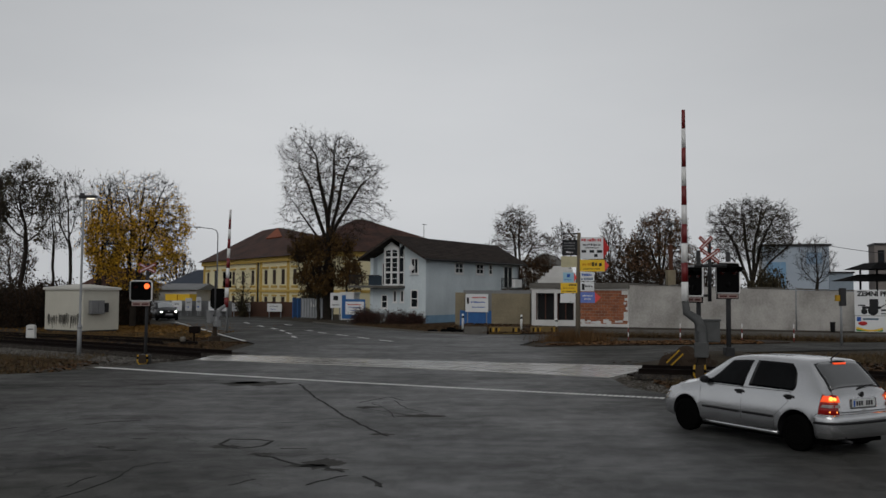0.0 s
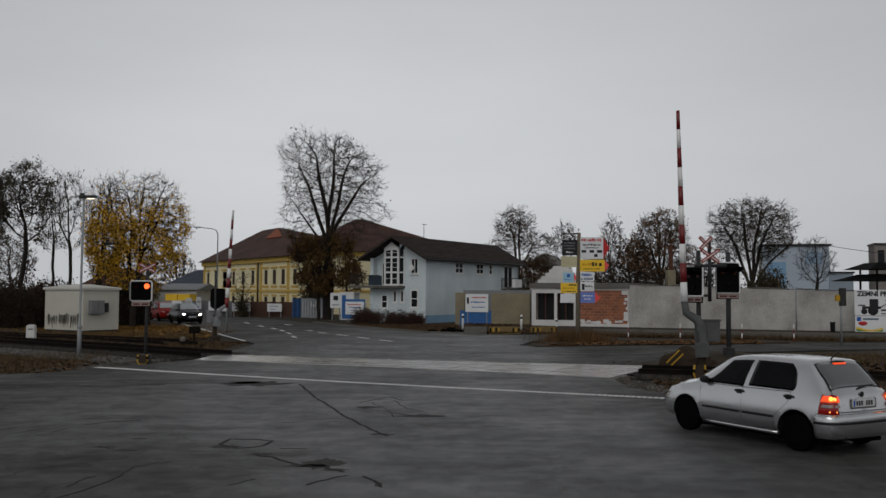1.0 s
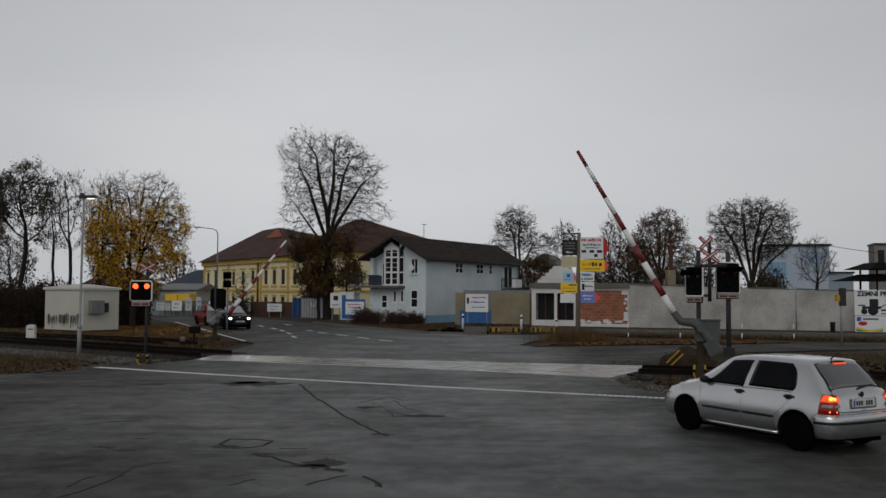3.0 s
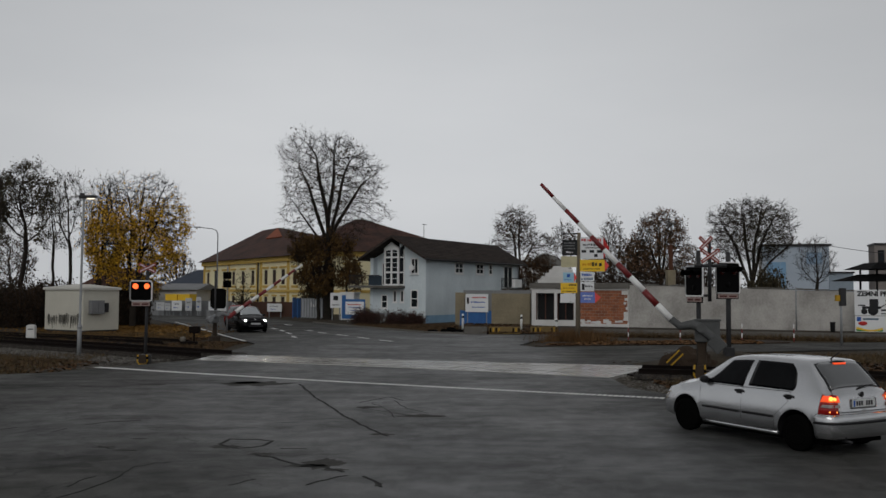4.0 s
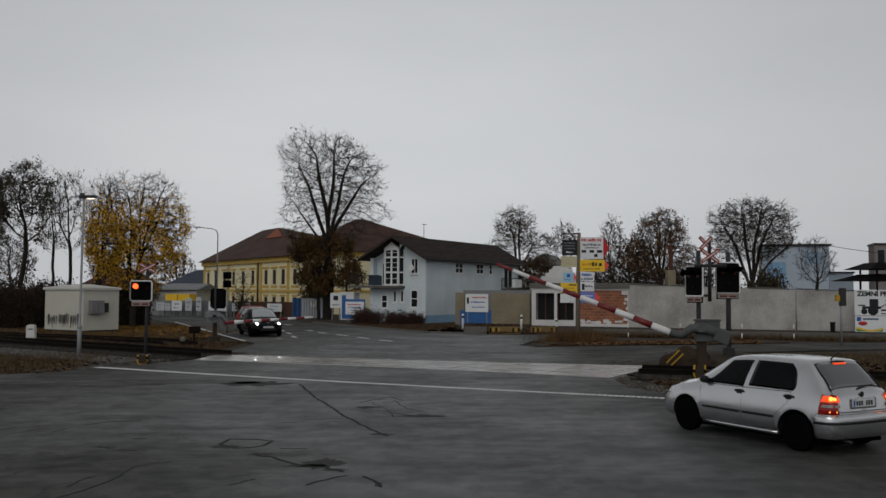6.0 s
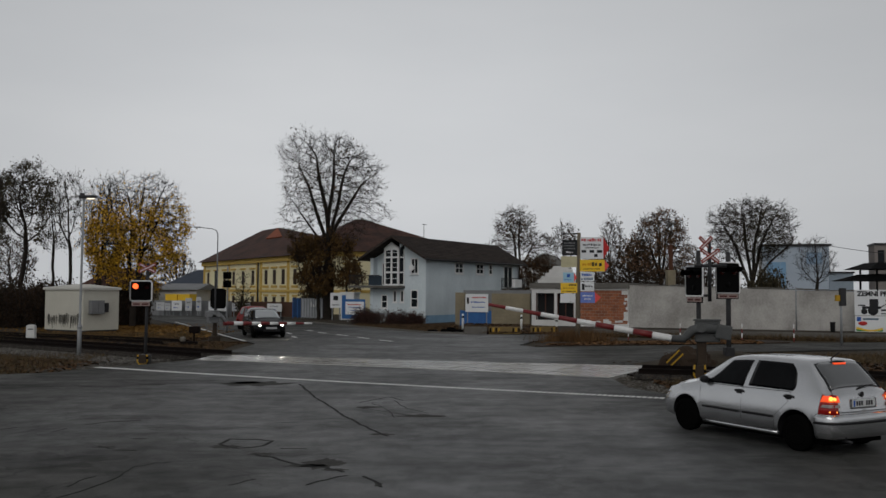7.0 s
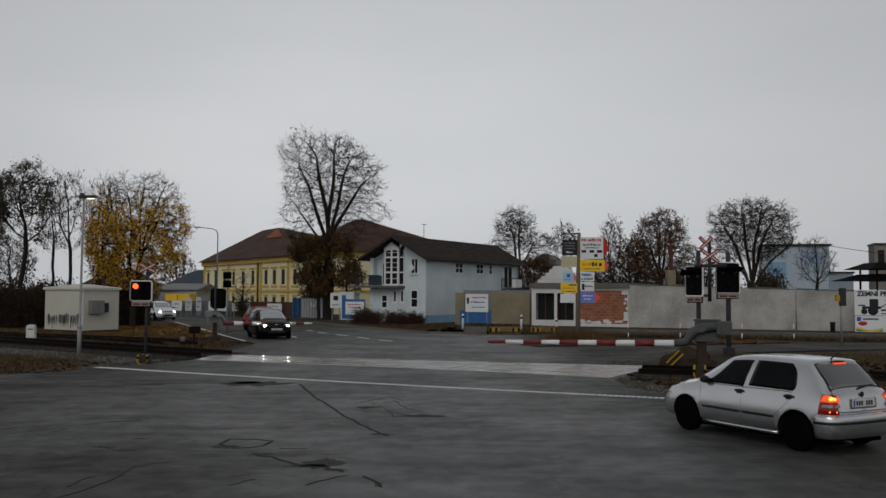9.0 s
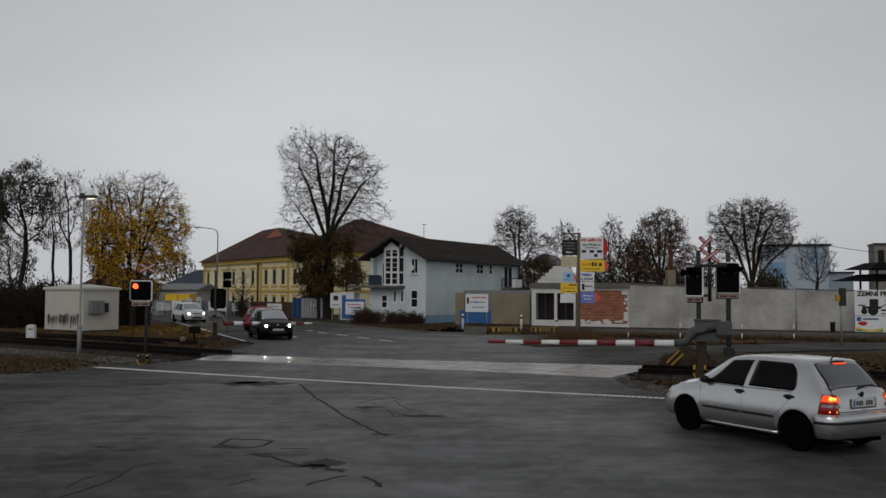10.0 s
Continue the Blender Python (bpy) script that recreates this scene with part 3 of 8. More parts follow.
grass(lambda r: (9 + r.uniform(0, 12), 33 + r.uniform(0, 4.5)), 7000, 0.08, 0.25, M_BLADE, "dry grass between track and side street")
grass(lambda r: (6.7 + r.gauss(0, 0.75), 45.3 + r.gauss(0, 0.6)), 2600, 0.25, 0.85, M_RUSTBLADE, "tall dead grass round the signpost")
def by_low_wall(r):
    x = r.uniform(7.5, 27)
    return x, 53.4 - (x - 9) * 0.31 - r.random() ** 2 * 1.6


def house_verge(x0, x1):
    def pick(r):
        x = r.uniform(x0, x1)
        y0 = 61.9 - (x + 5.5) * 1.64 if x < -0.8 else 54.0 - (x + 0.8) * 0.3
        return x, y0 + 0.25 + (70 - y0) * r.random() ** 1.5
    return pick


def barrier_verge(r):
    return r.uniform(-14, -9.5), r.uniform(36.2, 44.5)


leaf_litter(house_verge(-6.5, 1.1), 5200, -0.06, "brown leaves strewn before the blue house", M_LITTER_DULL)
leaf_litter(house_verge(1.4, 6.5), 2400, 0.09, "brown leaves strewn before the yard wall", M_LITTER_DULL)
grass(house_verge(-6.5, 1.1), 4200, 0.05, 0.2, M_BLADE, "short dead grass before the blue house")
leaf_litter(barrier_verge, 2300, -0.06, "brown leaves by the farther barrier", M_LITTER_DULL)
grass(barrier_verge, 3600, 0.05, 0.16, M_BLADE, "short dead grass by the farther barrier")
stones("gravel", "loose grey gravel by the farther barrier", barrier_verge, 1800, ground_height, 0.02, 0.06, M_GRAVEL)
tagged(part("kerb", strip([(-9.95, 70.0), (-5.6, 61.8), (-0.85, 54.05), (1.45, 52.95)], 0.16, -0.2, 0.10), M_CONC_OLD), "weathered concrete kerb along the road", "kerb", kind="structure")
grass(by_low_wall, 9000, 0.08, 0.42, M_BLADE, "brown dead weeds along the low wall")
leaf_litter(by_low_wall, 3000, 0.0, "brown leaves drifted along the low wall", M_LITTER_DULL)
grass(lambda r: (10 + r.uniform(0, 17), 55.5 + r.uniform(-2, 2)), 6000, 0.06, 0.25, M_BLADE, "dry grass before the long wall")

# ---- buildings ----
M_BLUE = mat("pale_blue_plaster", (0.62, 0.685, 0.71), (0.45, 0.51, 0.54), 0.5, 7, 0.9, bump=0.2, amount=0.6, stretch=(1, 1, 0.6))
M_BLUE_BASE = mat("blue_plinth", (0.26, 0.42, 0.58), (0.18, 0.30, 0.43), 1, 30, 0.85)
M_ROOFDARK = mat("dark_roof_tiles", (0.050, 0.038, 0.032), (0.015, 0.012, 0.012), 0.9, 6, 0.85, bump=0.6, stretch=(1, 3, 3), amount=0.7)
M_YELLOW = mat("ochre_yellow_plaster", (0.54, 0.37, 0.10), (0.40, 0.27, 0.075), 0.4, 20, 0.9)
M_CREAM = mat("cream_plaster", (0.76, 0.69, 0.45), (0.60, 0.54, 0.35), 0.4, 20, 0.9)
M_ROOFRED = mat("brown_red_tiles", (0.072, 0.034, 0.025), (0.016, 0.013, 0.012), 0.5, 3.5, 0.9, bump=0.6, amount=0.75)
M_ROOFNEW = mat("orange_red_tiles", (0.26, 0.075, 0.035), (0.14, 0.05, 0.03), 0.6, 6, 0.9, bump=0.4)
M_WHITE = mat("white_frame_paint", (0.72, 0.73, 0.72), (0.6, 0.6, 0.6), 1, 30, 0.6, bump=0.05)
M_PANE_BROWN = mat("brown_curtained_glass", (0.032, 0.017, 0.011), (0.016, 0.010, 0.008), 0.6, 3, 0.5, bump=0.0, spec=0.1)
M_PANE = mat("window_glass", (0.014, 0.016, 0.018), (0.026, 0.03, 0.034), 0.6, 3, 0.12, bump=0.0, spec=0.06)
M_WALL = mat("stained_plaster", (0.44, 0.425, 0.40), (0.20, 0.19, 0.175), 0.55, 9, 0.92, bump=0.4, stretch=(1, 1, 0.8), amount=0.75)
M_WALLWHITE = mat("chalky_white_plaster", (0.62, 0.615, 0.6), (0.40, 0.395, 0.38), 0.8, 14, 0.9, bump=0.2)
M_BEIGE = mat("beige_render", (0.25, 0.215, 0.145), (0.12, 0.10, 0.072), 0.7, 8, 0.92, bump=0.2)
M_GREYP = mat("grey_panel", (0.21, 0.215, 0.22), (0.13, 0.133, 0.137), 0.5, 12, 0.8, bump=0.1)
M_DARK = mat("opening_shade", (0.015, 0.015, 0.016), None, 2, 20, 0.9, bump=0)
M_IRON = mat("dark_iron", (0.03, 0.03, 0.032), None, 6, 40, 0.55, 0.5, bump=0.1)
M_GALV = mat("galvanised_steel", (0.26, 0.27, 0.28), (0.17, 0.175, 0.18), 4, 40, 0.55, 0.4, bump=0.08)
M_BROWNF = mat("brown_fence_paint", (0.085, 0.045, 0.032), (0.06, 0.034, 0.026), 1, 20, 0.8)
M_BLUEF = mat("blue_fence_paint", (0.04, 0.13, 0.33), (0.03, 0.09, 0.24), 1, 20, 0.7)
M_BANNER = mat("white_banner_sheet", (0.70, 0.71, 0.72), (0.6, 0.61, 0.62), 1, 20, 0.6, bump=0.05)
M_REDINK = mat("red_print", (0.5, 0.03, 0.03), None, 3, 30, 0.6, bump=0)
M_BLUEINK = mat("blue_print", (0.03, 0.1, 0.38), None, 3, 30, 0.6, bump=0)
M_BLACKINK = mat("black_print", (0.018, 0.018, 0.02), None, 3, 30, 0.6, bump=0)
M_SIGNYELLOW = mat("yellow_sign_sheet", (0.80, 0.50, 0.01), (0.7, 0.44, 0.02), 2, 30, 0.5, bump=0.03)


def brick_material():
    m = bpy.data.materials.new("red_brickwork")
    m.use_nodes = True
    n, l = m.node_tree.nodes, m.node_tree.links
    b = n["Principled BSDF"]
    b.inputs["Roughness"].default_value = 0.92
    tc = n.new("ShaderNodeTexCoord")
    mp = n.new("ShaderNodeMapping")
    mp.inputs["Rotation"].default_value = (radians(90), 0, 0)
    br = n.new("ShaderNodeTexBrick")
    br.inputs["Scale"].default_value = 1.0
    br.inputs["Brick Width"].default_value = 0.40
    br.inputs["Row Height"].default_value = 0.2
    br.inputs["Mortar Size"].default_value = 0.013
    br.inputs["Color1"].default_value = (0.44, 0.155, 0.070, 1)
    br.inputs["Color2"].default_value = (0.29, 0.105, 0.058, 1)
    br.inputs["Mortar"].default_value = (0.40, 0.26, 0.19, 1)
    ns = n.new("ShaderNodeTexNoise")
    ns.inputs["Scale"].default_value = 2.0
    mx = n.new("ShaderNodeMixRGB")
    mx.blend_type = "MULTIPLY"
    mx.inputs[0].default_value = 0.6
    l.new(tc.outputs["Object"], mp.inputs[0])
    l.new(mp.outputs[0], br.inputs["Vector"])
    l.new(tc.outputs["Object"], ns.inputs["Vector"])
    l.new(br.outputs["Color"], mx.inputs[1])
    l.new(ns.outputs["Fac"], mx.inputs[2])
    l.new(mx.outputs[0], b.inputs["Base Color"])
    bp = n.new("ShaderNodeBump")
    bp.inputs["Strength"].default_value = 0.6
    bp.inputs["Distance"].default_value = 0.02
    l.new(br.outputs["Fac"], bp.inputs["Height"])
    bp.invert = True
    l.new(bp.outputs[0], b.inputs["Normal"])
    return m


M_BRICK = brick_material()


def facade(origin, towards, z=0.0):
    """A frame whose x runs along a facade, y into the building and z up."""
    o, t = Vector((*origin, z)), Vector((*towards, z))
    u = (t - o).normalized()
    v = Vector((-u.y, u.x, 0))
    m = Matrix((u, v, Vector((0, 0, 1)))).transposed().to_4x4()
    m.translation = o
    return m


def wall_bm(L, H, thick, holes, z0=-0.2):
    """A wall of length L and height H with rectangular openings (x0, x1, z0, z1)."""
    bm = bmesh.new()
    xs = sorted({0.0, L, *[h[0] for h in holes], *[h[1] for h in holes]})
    zs = sorted({z0, H, *[h[2] for h in holes], *[h[3] for h in holes]})
    for a, b in zip(xs, xs[1:]):
        run = None
        for c, d in zip(zs, zs[1:]):
            hit = any(h[0] - 1e-4 <= a and b <= h[1] + 1e-4 and h[2] - 1e-4 <= c and d <= h[3] + 1e-4 for h in holes)
            if hit:
                if run:
                    add_box(bm, (a, 0, run[0]), (b, thick, run[1]))
                run = None
            else:
                run = (run[0], d) if run else (c, d)
        if run:
            add_box(bm, (a, 0, run[0]), (b, thick, run[1]))
    bmesh.ops.remove_doubles(bm, verts=bm.verts, dist=1e-4)
    return bm


def window_unit(parent, x0, x1, z0, z1, depth=0.12, bars=(1, 1), frame_mat=None, w=0.07, sill=True, glass=None):
    """A window of frame, panes and sill set into an opening (facade frame)."""
    fm = frame_mat or M_WHITE
    bm = bmesh.new()
    add_box(bm, (x0, depth, z0), (x0 + w, depth + 0.06, z1))
    add_box(bm, (x1 - w, depth, z0), (x1, depth + 0.06, z1))
    add_box(bm, (x0 + w, depth, z0), (x1 - w, depth + 0.06, z0 + w))
    add_box(bm, (x0 + w, depth, z1 - w), (x1 - w, depth + 0.06, z1))
    for k in range(1, bars[0] + 1):
        x = x0 + (x1 - x0) * k / (bars[0] + 1)
        add_box(bm, (x - 0.035, depth + 0.004, z0 + w), (x + 0.035, depth + 0.056, z1 - w))
    for k in range(1, bars[1] + 1):
        z = z0 + (z1 - z0) * k / (bars[1] + 1)
        add_box(bm, (x0 + w, depth + 0.008, z - 0.03), (x1 - w, depth + 0.052, z + 0.03))
    win = part("window", bm, fm, parent)
    part("pane", box((x0 + w, depth + 0.03, z0 + w), (x1 - w, depth + 0.04, z1 - w)), glass or M_PANE, win)
    if sill:
        part("sill", box((x0 - 0.06, -0.08, z0 - 0.06), (x1 + 0.06, depth, z0)), fm, win)
    return win


def blue_house():
    K, E, W = (-1.35, 72.0), (7.22, 86.45), (-6.0, 74.76)
    L, G = math.hypot(E[0] - K[0], E[1] - K[1]), math.hypot(W[0] - K[0], W[1] - K[1])
    eave, ridge = 5.2, 6.72
    fm = facade(K, E)
    house = thing("house", "two-storey pale blue plastered house with dark tiled gable roof", "house", fm)
    holes = [(4.6, 6.05, 3.95, 4.95), (8.3, 9.75, 3.95, 4.95), (10.7, 11.4, 3.95, 4.95), (13.65, 15.5, 2.75, 4.9)]
    part("wall", wall_bm(L, eave, 0.35, holes), M_BLUE, house)
    part("plinth", box((-0.02, -0.025, -0.2), (L, 0.0, 0.55)), M_BLUE_BASE, house)
    for h in holes[:3]:
        window_unit(house, *h, depth=-0.03, bars=(1 if h[1] - h[0] > 1 else 0, 1), w=0.13)
    window_unit(house, *holes[3], depth=-0.03, bars=(1, 0), sill=False, w=0.13)
    bal = part("balcony", box((13.2, -0.8, 2.6), (16.6, 0.0, 2.74)), M_CONC_OLD, house)
    bm = bmesh.new()
    for x in [13.25 + 0.145 * i for i in range(24)]:
        add_box(bm, (x - 0.012, -0.78, 2.74), (x + 0.012, -0.756, 3.68))
    add_box(bm, (13.2, -0.8, 3.68), (16.6, -0.74, 3.73))
    for y in [-0.74 + 0.12 * i for i in range(7)]:
        add_box(bm, (13.22, y - 0.012, 2.74), (13.25, y + 0.012, 3.68))
    add_box(bm, (13.2, -0.74, 3.68), (13.26, 0.0, 3.73))
    part("railing", bm, M_IRON, bal)
    part("air_unit", box((13.75, -1.15, 2.85), (15.2, -0.81, 3.6), 0.03), M_WHITE, house, "white boxed air conditioning unit on the balcony")
    # gable wall: the frame turns round the corner
    gm = fm.inverted() @ facade(W, K)
    GROUND = [(1.1, 1.75, 1.05, 2.2), (2.25, 2.65, 1.55, 2.55), (2.95, 3.35, 1.55, 2.55), (3.95, 4.7, 1.15, 2.6)]
    gab = part("gable_wall", wall_bm(G, 2.7, 0.35, GROUND), M_BLUE, house)
    gab.matrix_basis = gm
    for h in GROUND:
        window_unit(gab, *h, depth=0.0, bars=(0, 1) if h[1] - h[0] > 0.6 else (0, 0), w=0.1)
    # upper storey of the gable, with the pointed glazed bay
    bm = bmesh.new()
    
    def pan(pts, y0, y1):
        lo = [bm.verts.new((x, y0, z)) for x, z in pts]
        hi = [bm.verts.new((x, y1, z)) for x, z in pts]
        bm.faces.new(lo)
        bm.faces.new(hi[::-1])
        for i in range(len(pts)):
            bm.faces.new((lo[i], hi[i], hi[(i + 1) % len(pts)], lo[(i + 1) % len(pts)]))
    slope = lambda x: eave + (ridge - eave) * (1 - abs(x - G / 2) / (G / 2))
    bx0, bx1 = 1.57, 2.86
    pan([(0, 2.92), (0.75, 2.92), (0.75, slope(0.75) - 0.05), (0, eave)], 0.6, 0.9)
    pan([(0.75, 4.85), (bx0, 4.85), (bx0, slope(bx0) - 0.05), (0.75, slope(0.75) - 0.05)], 0.6, 0.9)
    pan([(bx1, 2.92), (bx1 + 0.55, 2.92), (bx1 + 0.55, slope(bx1 + 0.55) - 0.05), (bx1, slope(bx1) - 0.05)], 0.02, 0.3)
    pan([(bx1 + 0.55, 2.7), (3.95, 2.7), (3.95, slope(3.95) - 0.05), (bx1 + 0.55, slope(bx1 + 0.55) - 0.05)], 0.02, 0.35)
    pan([(3.95, 2.7), (4.7, 2.7), (4.7, 3.85), (3.95, 3.85)], 0.02, 0.35)
    pan([(3.95, 5.15), (4.7, 5.15), (4.7, slope(4.7) - 0.05), (3.95, slope(3.95) - 0.05)], 0.02, 0.35)
    pan([(4.7, 2.7), (G, 2.7), (G, eave), (4.7, slope(4.7) - 0.05)], 0.02, 0.35)
    bmesh.ops.recalc_face_normals(bm, faces=bm.faces)
    up = part("upper_wall", bm, M_BLUE, house)
    up.matrix_basis = gm
    slab = part("balcony_slab", box((-1.5, -1.0, 2.74), (bx1 + 0.5, 0.9, 2.92)), M_CONC_OLD, house)
    slab.matrix_basis = gm
    bm = bmesh.new()
    add_box(bm, (0.25, -0.6, 2.94), (bx0 - 0.02, -0.57, 3.72))
    rl = part("balcony_panel", bm, mat("dark_blue_sheet", (0.03, 0.045, 0.062), None, 2, 20, 0.6), house, "dark blue balcony parapet sheet")
    rl.matrix_basis = gm
    bm = bmesh.new()
    for i in range(12):
        add_box(bm, (-1.45 + 0.115 * i, -0.965, 2.92), (-1.42 + 0.115 * i, -0.94, 3.72))
    add_box(bm, (-1.48, -0.98, 3.72), (bx0, -0.93, 3.78))
    part("balcony_railing", bm, M_IRON, house).matrix_basis = gm
    window_unit(up, 0.75, bx0 - 0.05, 2.95, 4.8, depth=0.62, bars=(0, 0), sill=False)
    window_unit(up, 3.95, 4.7, 3.85, 5.15, depth=0.0, bars=(1, 0), w=0.1)
    # white glazed bay with a pointed head
    bm = bmesh.new()
    bz0, bz1, bz2 = 2.93, 5.98, 6.4
    for x in (bx0, (bx0 + bx1) / 2, bx1):
        top = bz2 if x == (bx0 + bx1) / 2 else bz1
        add_box(bm, (x - 0.075, -0.2, bz0), (x + 0.075, -0.06, top))
    for z in (bz0 + 0.06, 4.0, 5.22):
        add_box(bm, (bx0 - 0.06, -0.204, z - 0.07), (bx1 + 0.06, -0.056, z + 0.07))
    cx = (bx0 + bx1) / 2
    for s in (-1, 1):
        add_tube(bm, [(cx + s * (bx1 - bx0) / 2 * 1.06, -0.13, bz1 - 0.05), (cx, -0.13, bz2)], 0.08, 6)
    for s in (-1, 1):
        lo = [(cx, bz2 - 0.03), (cx + s * (bx1 - bx0) / 2, bz1 - 0.04), (cx + s * (bx1 - bx0) / 2, bz1 - 0.24), (cx, bz1 - 0.12)]
        a = [bm.verts.new((x, -0.16, z)) for x, z in lo]
        b = [bm.verts.new((x, -0.11, z)) for x, z in lo]
        for f in (a, b[::-1], *[(a[i], b[i], b[(i + 1) % 4], a[(i + 1) % 4]) for i in range(4)]):
            bm.faces.new(f)
    for z in (3.5, 4.4, 4.8, 5.6):
        add_box(bm, (bx0, -0.158, z - 0.018), (bx1, -0.102, z + 0.018))
    for z in (bz0 + 0.06, 4.0, 5.22):
        add_box(bm, (bx1 + 0.08, -0.08, z - 0.05), (bx1 + 0.5, -0.03, z + 0.05))
    add_box(bm, (bx1 + 0.46, -0.084, bz0), (bx1 + 0.52, -0.026, 5.85))
    bay = part("bay_window", bm, M_WHITE, house, "white framed tall bay window with pointed head")
    bay.matrix_basis = gm
    bm = bmesh.new()
    pan([(bx0, bz0), (bx1, bz0), (bx1, bz1), (cx, bz2), (bx0, bz1)], -0.14, -0.12)
    bmesh.ops.recalc_face_normals(bm, faces=bm.faces)
    part("pane", bm, M_PANE, bay)
    bm = bmesh.new()
    pan([(bx1 + 0.06, bz0), (bx1 + 0.5, bz0), (bx1 + 0.5, slope(bx1 + 0.5) - 0.1), (bx1 + 0.06, bz1)], -0.02, 0.0)
    bmesh.ops.recalc_face_normals(bm, faces=bm.faces)
    part("side_pane", bm, M_PANE, bay)
    part("dish", lathe([(0.02, 0.0), (0.15, 0.02), (0.26, 0.07), (0.25, 0.09), (0.14, 0.04), (0.02, 0.02)], 18, "Y"), M_WHITE, house, "white satellite dish").matrix_basis = gm @ pose(4.3, -0.35, 4.35, 0, 0, 0)
    # back walls
    bm = bmesh.new()
    add_box(bm, (0, G - 0.3, -0.2), (L, G, eave))
    add_box(bm, (L - 0.3, 0.35, -0.2), (L, G - 0.3, eave))
    part("back_wall", bm, M_BLUE, house)
    # roof: two slopes with overhang, in the long side's frame
    bm = bmesh.new()
    ov, og = 0.55, 1.0
    k = (ridge - eave) / (G / 2)
    for s in (0, 1):
        y0, y1 = (-ov, G / 2) if s == 0 else (G + ov, G / 2)
        z0, z1 = eave - ov * k + 0.06, ridge + 0.06
        lo = [(-og, y0, z0), (L + 0.6, y0, z0), (L + 0.6, y1, z1), (-og, y1, z1)]
        a = [bm.verts.new(p) for p in lo]
        b = [bm.verts.new((p[0], p[1], p[2] + 0.2)) for p in lo]
        bm.faces.new(b)
        bm.faces.new(a[::-1])
        for i in range(4):
            bm.faces.new((a[i], a[(i + 1) % 4], b[(i + 1) % 4], b[i]))
    bmesh.ops.recalc_face_normals(bm, faces=bm.faces)
    roof = part("roof", bm, M_ROOFDARK, house)
    n = 13
    for i in range(n):
        t = (i + 0.5) / n
        y, z = -ov + (G / 2 + ov) * t, eave - ov * k + 0.26 + (ridge - eave + ov * k) * t
        part("tile_course", box((-og, y - 0.03, z), (L + 0.6, y + 0.05, z + 0.03)), M_ROOFDARK, roof)
    part("gutter", tube([(-og, -ov - 0.06, eave - ov * k + 0.1), (L + 0.6, -ov - 0.06, eave - ov * k + 0.1)], 0.07, 8), M_IRON, house)
    part("downpipe", tube([(L - 0.2, -0.1, 0), (L - 0.2, -0.1, eave - 0.4), (L - 0.2, -0.55, eave - 0.1)], 0.05, 8), M_GALV, house)
    bm = bmesh.new()
    add_tube(bm, [(4.0, G / 2, ridge), (4.0, G / 2, ridge + 1.5)], 0.025, 6)
    add_tube(bm, [(3.7, G / 2, ridge + 1.45), (4.8, G / 2 + 0.2, ridge + 1.45)], 0.02, 6)
    part("aerial", bm, M_IRON, house, "thin roof aerial")


blue_house()


